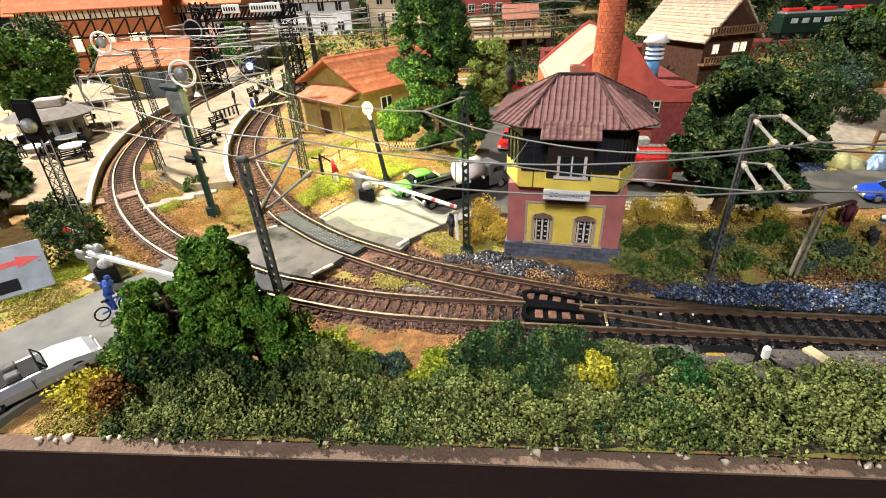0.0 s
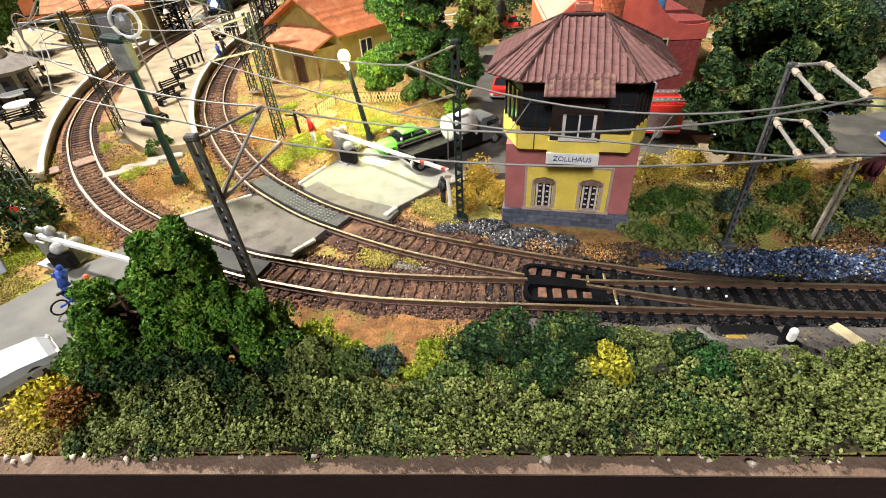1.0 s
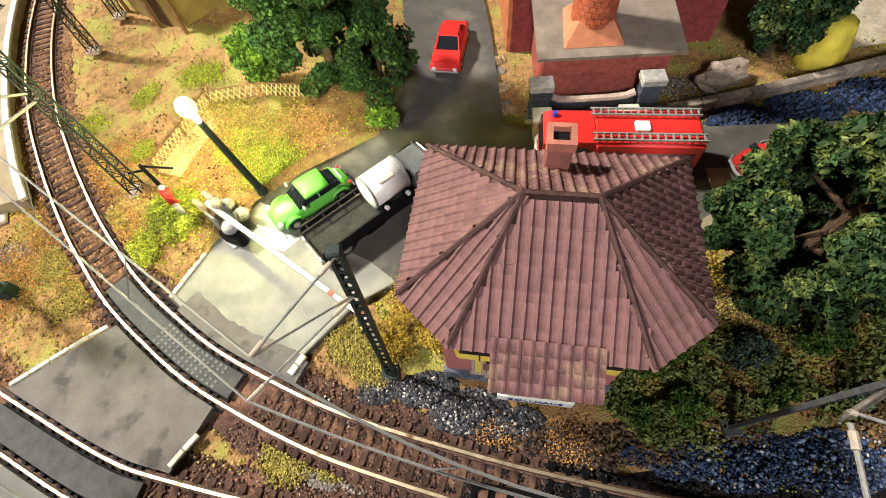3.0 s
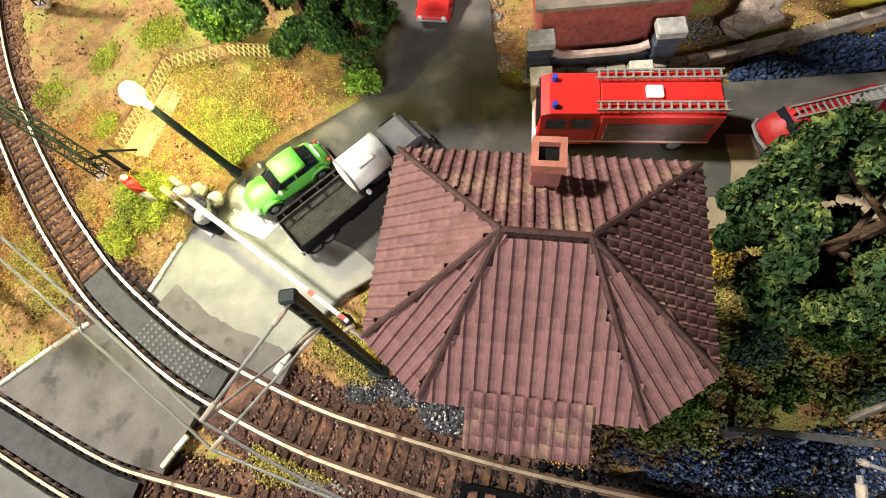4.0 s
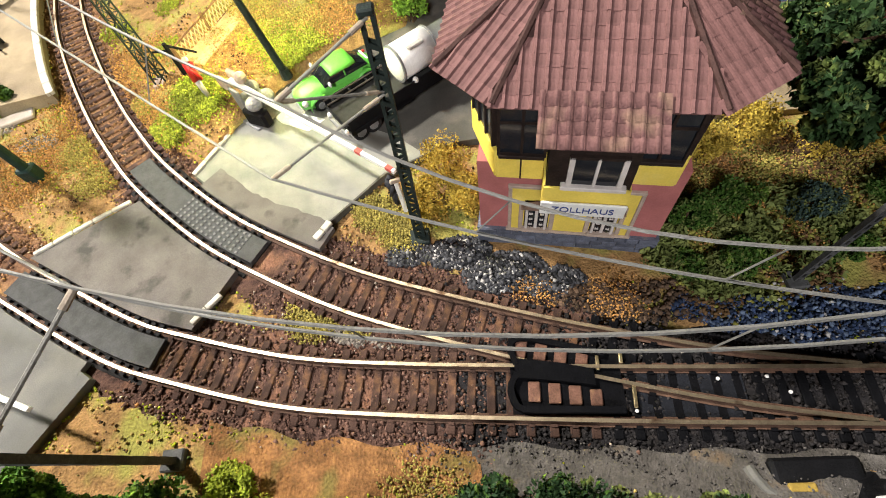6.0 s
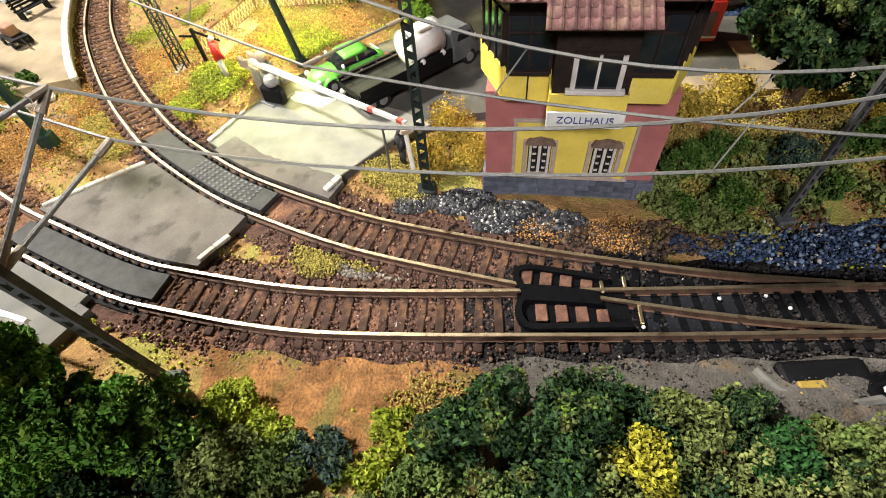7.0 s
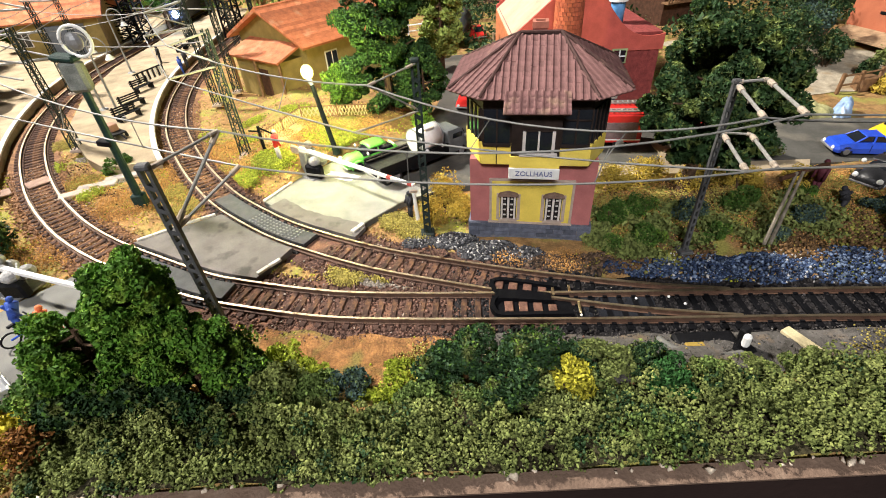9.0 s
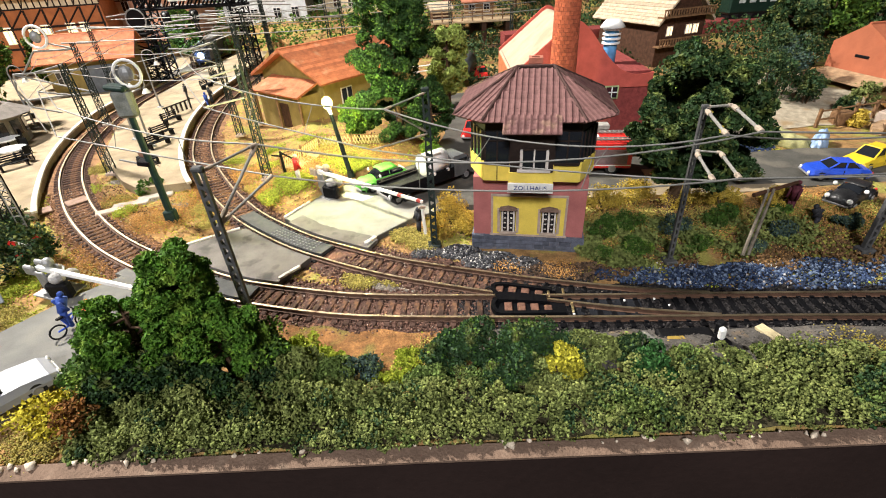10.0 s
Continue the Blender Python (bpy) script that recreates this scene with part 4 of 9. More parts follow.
        part("sill", box(B(), ((x0 + x1) / 2, y - 0.03, 5.5 + g), (x1 - x0 + 0.4 * (y < -1), 0.22, 0.14), (0, 0, 0), 0.02), FRAME if y < -1 else TIMBER, wd)
        if y > -1:
            part("transom", box(B(), ((x0 + x1) / 2, y, 6.75 + g), (x1 - x0, 0.09, 0.07)), TIMBER, wd)
    for x0, y0, x1, y1 in ((-3.4, 1.45, -2.52, -0.36), (2.57, -0.36, 3.4, 1.25)):
        d = math.degrees(math.atan2(y1 - y0, x1 - x0))
        wd = part("window", box(B(), ((x0 + x1) / 2, (y0 + y1) / 2, 6.35 + g), (1.7, 0.1, 1.7), (0, 0, d)), PANE, s)
        for t in (0.08, 0.36, 0.64, 0.92):
            part("mullion", box(B(), (x0 + (x1 - x0) * t, y0 + (y1 - y0) * t, 6.35 + g), (0.09, 0.2, 1.7), (0, 0, d)), TIMBER, wd)
    # roof planes
    zE, zR = 7.95 + g, 9.8 + g
    L, L2, R2, R = Vector((-4.14, 0.1, zE)), Vector((-2.55, -1.2, zE)), Vector((2.55, -1.2, zE)), Vector((4.14, 0.1, zE))
    BR, BL = Vector((4.1, 5.5, zE)), Vector((-4.1, 5.5, zE))
    T1, T2 = Vector((-0.95, 2.45, zR)), Vector((0.97, 2.45, zR))
    facets = [(L2, R2, [L2, R2, T2, T1]), (L, L2, [L, L2, T1]), (R2, R, [R2, R, T2]), (BL, L, [BL, L, T1]), (R, BR, [R, BR, T2]), (BR, BL, [BR, BL, T1, T2])]
    roof = part("roof", B(), ROOF_TILE_J, s, "weathered brown clay-tiled hipped roof")
    sheet = B()
    for _, _, pts in facets:
        slab(sheet, pts, 0.12)
    bay_eave = [Vector((-1.36, -2.1, zE - 0.3)), Vector((1.36, -2.1, zE - 0.3)), Vector((1.36, -1.0, zE + 0.18)), Vector((-1.36, -1.0, zE + 0.18))]
    slab(sheet, bay_eave, 0.12)
    old = roof.data
    roof.data = mesh_of("roof", sheet, ROOF_DARK)
    bpy.data.meshes.remove(old)
    tv, tf = tile_arrays()
    rest, count = [], 0
    for p0, p1, pts in facets + [(bay_eave[0], bay_eave[1], bay_eave)]:
        inner = pts[2]
        m, wide = facet_frame(p0, p1, inner)
        inv = m.inverted()
        poly = [tuple((inv @ p)[:2]) for p in pts]
        top = max(p[1] for p in poly)
        j = 0
        while j * 0.33 < top:
            y = j * 0.33
            xs = np.arange(min(p[0] for p in poly) - 0.1, max(p[0] for p in poly), 0.315)
            for x in xs:
                if within(x + 0.165, y + 0.14, poly):
                    mm = m @ Matrix.Translation((float(x), y - 0.05, 0.01 + float(RNG.uniform(-0.006, 0.008)))) @ pose(0, 0, 0, 0, 0, float(RNG.normal(0, 0.7)))
                    if count < 300:
                        ob = new("tile", TILE_MESH)
                        ob.parent = roof
                        mm = mm.copy()
                        mm.translation *= CM
                        ob.matrix_basis = mm
                        count += 1
                    else:
                        a = np.array(mm)
                        rest.append((tv @ a[:3, :3].T + a[:3, 3], tf))
            j += 1
    v, f = joined(*rest)
    tagged(raw_mesh("tiles", v, f, ROOF_TILE_J, roof), kind="stuff")
    for a, b in ((T1, L), (T1, L2), (T2, R2), (T2, R), (T2, BR), (T1, BL), (T1, T2)):
        off = Vector((0, 0, 0.07))
        part("hip_cap", rod(B(), a + off, b + off, 0.085, 0.085, 6), ROOF_DARK, roof, "dark hip ridge")
    ch = part("chimney", box(B(), (0.0, 4.4, 8.85 + g), (0.72, 0.6, 1.9), (0, 0, 0), 0.03), mat("chimney_render", (0.27, 0.1, 0.085), 0.85, vary=0.2, size=0.4), s, "small square roof chimney with an open top")
    bm = B()
    for dx, dy, sx, sy in ((-0.32, 0, 0.16, 0.8), (0.32, 0, 0.16, 0.8), (0, -0.32, 0.48, 0.16), (0, 0.32, 0.48, 0.16)):
        box(bm, (0.0 + dx, 4.4 + dy, 9.85 + g), (sx, sy, 0.3))
    part("chimney_rim", bm, mat("chimney_rim", (0.4, 0.15, 0.1), 0.8, vary=0.2, size=0.4), ch)
    part("flue", box(B(), (0.0, 4.4, 9.815 + g), (0.46, 0.46, 0.02)), BLACK, ch, "black flue opening")
    return s


signal_box()

# ---- masts, wires and lamps ----
def lattice(t, a, b, w0, w1, material, rungs, heavy=1.0):
    """A lattice mast: four posts and crossing laths."""
    a, b = Vector(a), Vector(b)

    def corner(f, i, j):
        w = (w0 + (w1 - w0) * f) / 2
        return a.lerp(b, f) + Vector((i * w, j * w, 0))

    for i, j in ((-1, -1), (1, -1), (1, 1), (-1, 1)):
        part("post", rod(B(), corner(0, i, j), corner(1, i, j), 0.05 * heavy, 0.05 * heavy, 5), material, t)
    bm = B()
    for k in range(rungs):
        f0, f1 = k / rungs, (k + 1) / rungs
        for (i, j), (u, v) in (((-1, -1), (1, -1)), ((1, -1), (1, 1)), ((1, 1), (-1, 1)), ((-1, 1), (-1, -1))):
            if k % 2:
                (i, j), (u, v) = (u, v), (i, j)
            rod(bm, corner(f0, i, j), corner(f1, u, v), 0.03 * heavy, 0.03 * heavy, 4)
            rod(bm, corner(f0, i, j), corner(f0, u, v), 0.025 * heavy, 0.025 * heavy, 4)
    part("lacing", bm, material, t)


def mast(at, top, label, arms=(), material=MAST_GREEN, width=0.42):
    """A catenary mast of two channels with battens; arms: (from, to, radius)."""
    t = thing("catenary_mast", at, 0, label, "mast", "catenary masts")
    o = Vector(at)
    top = Vector(top) - o
    g, k = 0.15 * width + 0.01, 0.4 * width
    for s in (-1, 1):
        bm = loft(B(), [[(p.x + s * width / 2 + dx, p.y + dy, p.z) for dx, dy in ((-g, -k), (g, -k), (g, k), (-g, k))] for p in (Vector((0, 0, 0)), top)])
        part("channel", bm, material, t)
    for k in range(1, int(top.z / 0.45)):
        p = top * (k * 0.45 / top.z)
        for dy in (-0.35 * width, 0.35 * width):
            part("batten", box(B(), (p.x, p.y + dy, p.z), (width, 0.04, 0.14), (0, 30 if k % 2 else -30, 0)), material, t)
    part("foot", box(B(), (0, 0, 0.1), (width + 0.5, 0.7, 0.3), (0, 0, 0), 0.05), material, t)
    part("cap", box(B(), tuple(top), (width + 0.14, 0.8 * width + 0.12, 0.2), (0, 0, 0), 0.05), material, t)
    for a, b, r in arms:
        a, b = Vector(a) - o, Vector(b) - o
        arm = part("cantilever", rod(B(), a, b, r, r, 7), ARM, t, "pale grey cantilever tube")
        part("insulator", rod(B(), a.lerp(b, 0.06), a.lerp(b, 0.2), r * 1.6, r * 1.6, 8), INSULATOR, arm)
        part("end_clamp", rod(B(), a.lerp(b, 0.86), b, r * 1.7, r * 1.5, 8), INSULATOR, arm)
    return t


mast((1.1, 24.9, -0.3), (1.2, 25.7, 9.15), "dark green lattice catenary mast beside the signal box",
     [((1.2, 25.6, 9.0), (-0.9, 23.2, 8.9), 0.045), ((1.15, 25.4, 6.8), (-1.7, 22.6, 7.1), 0.042), ((1.15, 25.4, 6.9), (-0.9, 23.2, 8.9), 0.04)], width=0.3)
mast((-7.8, 17.4, -0.3), (-7.45, 16.6, 9.0), "dark grey catenary mast standing in the front bushes",
     [((-7.55, 16.75, 6.5), (-6.3, 19.9, 8.7), 0.065), ((-7.55, 16.75, 6.5), (-6.1, 20.2, 7.1), 0.06), ((-7.45, 16.65, 8.85), (-6.3, 19.9, 8.7), 0.055)], MAST_GREY, 0.27)
mast((14.2, 21.0, -0.2), (13.95, 20.85, 8.6), "weathered catenary mast among bushes by the track",
     [((13.94, 20.7, 8.5), (13.42, 18.1, 8.2), 0.07), ((15.2, 20.8, 8.6), (14.34, 17.4, 8.5), 0.07), ((13.65, 20.2, 6.66), (12.75, 17.2, 6.6), 0.07), ((14.7, 20.0, 6.65), (13.8, 17.1, 6.65), 0.07), ((13.9, 20.8, 8.6), (15.2, 20.8, 8.6), 0.06), ((13.75, 20.5, 6.62), (14.7, 20.0, 6.65), 0.05)], MAST_GREY, 0.19)


def wooden_prop():
    t = thing("wooden_prop", (18.3, 20.8, 0.0), 0, "weathered leaning wooden prop with a dark crossbeam on the bank", "prop")
    wood = mat("grey_wood", (0.2, 0.17, 0.13), 0.85, vary=0.35, size=0.4)
    for dx in (0.0, 0.32):
        part("pole", rod(B(), (dx, 0, 0), (1.1 + dx, 1.1, 3.5), 0.1, 0.07, 7), wood, t)
    part("crossbeam", rod(B(), (0.2, 0.9, 3.3), (3.2, 1.7, 3.45), 0.12, 0.1, 7), WOOD_DARK, t, "dark crossbeam")


wooden_prop()
mast((25.2, 20.5, -0.2), (25.6, 20.8, 8.8), "grey catenary mast near the board edge", [((25.6, 20.7, 8.4), (24.6, 17.4, 8.1), 0.085), ((25.5, 20.6, 6.6), (24.5, 17.0, 6.3), 0.085)], MAST_GREY, 0.3)


def wires():
    low1, top1 = (-1.7, 22.6, 7.1), (-0.9, 23.2, 8.9)
    low2, top2 = (-6.1, 20.2, 7.1), (-6.3, 19.9, 8.7)
    end_b, end_a, end_d, end_c = (12.75, 17.2, 6.6), (13.42, 18.1, 8.2), (13.8, 17.1, 6.65), (14.34, 17.4, 8.5)
    runs = [(low1, end_b, 0.0, 0.5), (top1, end_a, 0.6, 1.4), (low2, end_d, 0.2, 1.0), (top2, end_c, 0.6, 1.2),
            (end_b, (24.5, 17.0, 6.3), 0.05), (end_a, (24.6, 17.4, 8.1), 0.4), (end_c, (40, 14.5, 8.2), 0.3), ((24.5, 17.0, 6.3), (55, 11.9, 6.5), 0.1), (end_d, (40, 14.3, 6.5), 0.1),
            (low1, (-13.9, 33.3, 7.2), 0.05), (top1, (-13.6, 34.2, 8.9), 0.5), ((-13.9, 33.3, 7.2), (-21.5, 47.5, 7.2), 0.05), ((-13.6, 34.2, 8.9), (-21.0, 48.0, 8.9), 0.4), ((-21.5, 47.5, 7.2), (-26.0, 72, 7.2), 0.05), ((-21.0, 48.0, 8.9), (-26.0, 72, 8.9), 0.4),
            (low2, (-21.0, 28.8, 7.2), 0.05), (top2, (-20.6, 29.4, 8.7), 0.5), ((-21.0, 28.8, 7.2), (-31.5, 43.0, 7.2), 0.05), ((-20.6, 29.4, 8.7), (-31.0, 43.0, 8.7), 0.4), ((-31.5, 43.0, 7.2), (-39.0, 68, 7.2), 0.05), ((-31.0, 43.0, 8.7), (-39.0, 68, 8.7), 0.4)]
    lines = [sag(*run) for run in runs]
    for line in lines:
        solo("overhead_wire", tube(B(), line, 0.042, 5), WIRE, label="taut grey overhead line wire above the track", category="wire", group="overhead wires")
    for p, q in ((lines[0], lines[1]), (lines[2], lines[3]), (lines[9], lines[10]), (lines[15], lines[16])):
        for i in (4, 8):
            solo("dropper_wire", rod(B(), p[i], q[i], 0.022, 0.022, 4), WIRE, label="thin vertical dropper between overhead wires", category="wire", group="dropper wires")


wires()


def lattice_mast(at, high, label, arms=(), lean=(0, 0), w=(0.6, 0.35)):
    t = thing("lattice_mast", at, 0, label, "mast", "lattice masts")
    lattice(t, (0, 0, 0), (lean[0], lean[1], high), w[0], w[1], MAST_GREEN, int(high / 0.55))
    part("foot", box(B(), (0, 0, 0.08), (0.9, 0.9, 0.24), (0, 0, 0), 0.04), STONE_TRIM, t)
    o = Vector(at)
    for a, b, r in arms:
        part("cantilever", rod(B(), Vector(a) - o, Vector(b) - o, r, r, 6), ARM, t, "pale grey cantilever tube")
    return t


lattice_mast((-12.0, 36.4, 0.4), 8.9, "slim dark lattice mast on the grass by the track", [((-12, 36.4, 9.1), (-13.6, 34.2, 8.9), 0.07), ((-12, 36.4, 7.0), (-13.9, 33.3, 7.2), 0.07), ((-12, 36.4, 7.3), (-13.6, 34.2, 8.9), 0.06)])
lattice_mast((-18.5, 50.2, 0.0), 9.5, "slim dark lattice mast beside the station track", [((-18.5, 50.2, 9.3), (-21.0, 48.0, 8.9), 0.08), ((-18.5, 50.2, 7.2), (-21.5, 47.5, 7.2), 0.08), ((-18.5, 50.2, 7.3), (-21.0, 48.0, 8.9), 0.06)])
lattice_mast((-17.6, 54.0, 0.0), 10.5, "dark lattice mast close to the station building", [((-17.6, 54, 10.2), (-24.5, 53.5, 9.6), 0.08), ((-17.6, 54, 8.0), (-24.5, 53.5, 8.6), 0.07)])
lattice_mast((-27.4, 41.4, 0.0), 9.5, "slim dark lattice mast between the tracks", [((-27.4, 41.4, 9.4), (-31.0, 43.0, 8.7), 0.08), ((-27.4, 41.4, 7.0), (-31.5, 43.0, 7.2), 0.08)])
lattice_mast((-36.0, 57.0, 0.4), 9.0, "slim dark lattice mast on the island platform", [((-36, 57, 8.8), (-40.4, 57, 8.8), 0.12), ((-36, 57, 6.7), (-43.7, 57, 6.6), 0.12), ((-36, 57, 4.2), (-44, 57, 3.8), 0.12), ((-43.7, 57, 6.6), (-36, 57, 4.2), 0.1), ((-40.4, 57, 8.8), (-42.6, 57, 6.6), 0.1), ((-43.7, 57, 6.6), (-44.2, 57, 5.0), 0.11), ((-44.2, 57, 5.0), (-43.4, 57, 3.0), 0.11), ((-43.4, 57, 3.0), (-40.5, 57, 2.2), 0.11)])


def green_post():
    t = thing("signal_post", (-17.85, 31.35, -0.3), 0, "dark green post with a hooded head and a pale ring", "signal post")
    part("foot", box(B(), (0, 0, 0.45), (0.8, 0.7, 1.0), (0, 0, 0), 0.1), TEAL, t)
    part("pole", rod(B(), (0, 0, 0), (0.1, 0.0, 8.0), 0.26, 0.2, 10), TEAL, t)
    part("clamp", box(B(), (-0.25, -0.1, 4.6), (0.8, 0.5, 0.35), (0, 12, 0), 0.05), BLACK, t)
    part("arm", rod(B(), (-0.1, 0, 4.4), (-1.9, 0.1, 4.9), 0.08, 0.08, 6), ARM, t)
    head = part("head", box(B(), (0.05, 0, 8.55), (1.15, 0.8, 1.7), (0, 0, 6), 0.18), mat("old_grey_paint", (0.19, 0.2, 0.18), 0.7, vary=0.35, size=0.5), t, "grey chipped box")
    part("hood", box(B(), (-0.1, 0, 9.55), (1.25, 0.9, 0.35), (0, 10, 0), 0.12), TEAL, head)
    bm = B()
    tube(bm, [(0.8 + 0.8 * math.cos(a), 0.2, 10.3 + 0.8 * math.sin(a)) for a in np.linspace(0, 2 * math.pi, 25)], 0.09, 6)
    part("ring", bm, WHITE, t, "pale ring")
    part("bell", ball(B(), (0.75, 0.15, 10.3), 0.45, 10, 7, (1, 0.7, 1.1)), GREY_METAL, t, "grey bell")


green_post()


def ring_bell():
    t = thing("ring_bell", (-36.2, 56.9, 8.9), 0, "pale ring with a grey bell on the platform mast", "signal")
    part("arm", rod(B(), (0, 0, 0), (-2.2, 0, 0.6), 0.1, 0.1, 6), ARM, t)
    part("ring", tube(B(), [(-3.2 + 1.1 * math.cos(a), 0, 1.3 + 1.1 * math.sin(a)) for a in np.linspace(0, 2 * math.pi, 25)], 0.14, 6), WHITE, t, "pale ring")
    part("bell", ball(B(), (-3.2, 0, 1.3), 0.55, 10, 7, (1, 0.7, 1.1)), GREY_METAL, t, "grey bell")


ring_bell()


def street_lamp():
    t = thing("street_lamp", (-5.0, 35.05, 0.6), 0, "dark street lamp post with a glowing yellow-white head", "street lamp")
    part("pole", rod(B(), (0, 0, 0), (-0.75, 0.22, 5.0), 0.2, 0.15, 8), MAST_GREEN, t)
    part("foot", rod(B(), (0, 0, 0), (-0.05, 0.02, 0.5), 0.3, 0.24, 8), MAST_GREEN, t)
    part("neck", rod(B(), (-0.75, 0.22, 5.0), (-0.85, 0.25, 5.35), 0.13, 0.18, 8), WHITE, t)
    part("bulb", ball(B(), (-0.9, 0.25, 5.85), 0.42, 12, 8, (1, 1, 1.15)), BULB, t, "glowing lamp head").visible_shadow = False


street_lamp()


def tall_signal():
    t = thing("light_signal", (-26.2, 28.6, -0.3), 0, "tall dark lattice signal with a round pale lamp head", "signal")
    lattice(t, (0, 0, 0), (0.9, -0.5, 8.0), 0.75, 0.6, BLACK, 10)
    part("ladder", lattice_ladder((0.75, -0.5, 0.2), (1.5, -0.9, 7.4)), GREY_METAL, t)
    part("screen", box(B(), (0.95, -0.7, 8.5), (1.3, 0.3, 2.6), (0, 4, 0), 0.2), BLACK, t, "black signal screen")
    part("lamp", ball(B(), (1.0, -0.95, 8.3), 0.45, 12, 8), GREY_METAL, t, "grey lamp hood")
    part("sign", box(B(), (0.6, -0.7, 0.95), (1.0, 0.12, 0.9), (0, 0, 0), 0.03), WHITE, t)
    part("red_plate", box(B(), (0.6, -0.78, 0.95), (0.8, 0.06, 0.65)), mat("dark_red", (0.25, 0.01, 0.02), 0.5), t, "dark red plate")
    part("red_lens", ball(B(), (0.65, -0.83, 1.0), 0.12, 8, 5), RED_GLOW, t)


def lattice_ladder(a, b):
    a, b = Vector(a), Vector(b)
    bm = B()
    for s in (-0.25, 0.25):
        rod(bm, a + Vector((s, 0, 0)), b + Vector((s, 0, 0)), 0.04, 0.04, 4)
    for k in range(12):
        p = a.lerp(b, (k + 0.5) / 12)
        rod(bm, p - Vector((0.25, 0, 0)), p + Vector((0.25, 0, 0)), 0.035, 0.035, 4)
    return bm


tall_signal()


def gantry():
    """The dark signal bridge across the station tracks."""
    t = thing("signal_gantry", (-33, 86, 0), -4, "dark iron lattice signal bridge over the station tracks", "gantry")
    for x in (-8.5, 6.5):
        lattice(t, (x, 0, -0.3), (x, 0, 13.4), 2.4, 2.0, BLACK, 10, 3.2)
    bm = B()
    for y in (-0.8, 0.8):
        for z in (10.6, 12.4):
            rod(bm, (-10, y, z), (8, y, z), 0.24, 0.24, 5)
        for k in range(14):
            x = -10 + k * 18 / 14
            rod(bm, (x, y, 10.6), (x + 18 / 14, y, 12.4), 0.14, 0.14, 4)
    part("truss", bm, BLACK, t)
    for x, w in ((-2.5, 3.0), (3.4, 5.2)):
        sg = part("sign", box(B(), (x, -1.1, 12.2), (w, 0.15, 1.3), (0, 0, 0), 0.05), WHITE, t, "white station sign")
        bm = B()
        k = x - w / 2 + 0.4
        while k < x + w / 2 - 0.4:
            box(bm, (k, -1.2, 12.2), (0.26, 0.04, 0.55))
            k += 0.45
        part("lettering", bm, BLACK, sg, "unreadable dark lettering")
    for x in (-9.6, -5.2, -0.6):
        h = part("signal_head", box(B(), (x, -1.0, 9.4), (1.5, 0.6, 1.8), (0, 0, 0), 0.3), BLACK, t, "black signal head")
        part("lens", ball(B(), (x, -1.35, 9.8), 0.25, 8, 6), GREY_METAL, h)


gantry()


def signal_tower():
    t = thing("signal_tower", (-43.2, 85.0, 0.2), 0, "black lattice signal tower with a round black head", "signal")
    lattice(t, (0, 0, -0.2), (0.2, 0, 7.0), 3.2, 2.8, BLACK, 7, 3.0)
    part("platform", box(B(), (0.1, 0, 7.1), (3.8, 3.4, 0.3), (0, 0, 0), 0.05), BLACK, t)
    part("neck", rod(B(), (0.3, 0, 7.1), (0.5, 0, 8.4), 0.4, 0.3, 8), BLACK, t)
    part("head", rod(B(), (0.6, -0.5, 9.2), (0.6, 0.5, 9.2), 1.5, 1.5, 18), BLACK, t, "round black signal head")
    part("rim", tube(B(), [(0.6 + 1.5 * math.cos(a), -0.55, 9.2 + 1.5 * math.sin(a)) for a in np.linspace(0, 2 * math.pi, 25)], 0.12, 5), GREY_METAL, t)


signal_tower()

# ---- plants ----
def bush(name, at, r, material, label, n=1400, leaf=0.28, lobes=16, lobe=0.5, low=-0.6, category="bush", group="", lumps=0.0, second=None):
    """A shrub: short stems under many leaves set in lobes."""
    t = thing(name, at, 0, label, category, group)
    rx, ry, rz = r
    p = crown_points(n, (0, 0, rz * 0.75), (rx * 0.8, ry * 0.8, rz * 0.75), lobes, lobe * min(rx, ry, rz) + 0.1, low)
    p[:, 2] = np.maximum(p[:, 2], 0.02)
    k = int(len(p) * lumps)
    sets = [scatter(LEAF, p[k:], RNG.uniform(0.6, 1.25, len(p) - k) * leaf)]
    if k:
        sets.append(scatter(LUMP, p[:k], RNG.uniform(0.5, 1.0, k) * leaf, 0.4))
    v, f = joined(*sets)
    raw_mesh("leaves", v, f, material, t)
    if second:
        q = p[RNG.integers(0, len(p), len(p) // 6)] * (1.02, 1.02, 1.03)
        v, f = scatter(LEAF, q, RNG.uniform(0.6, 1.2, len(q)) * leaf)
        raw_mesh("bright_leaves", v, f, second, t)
    bm = B()
    for i in range(4):
        a = i * 1.7
        rod(bm, (0.1 * math.cos(a), 0.1 * math.sin(a), -0.2), (rx * 0.4 * math.cos(a), ry * 0.4 * math.sin(a), rz * 0.9), 0.09, 0.03, 5)
    tagged(part("stem", bm, BARK, t), kind="stuff")
    return t


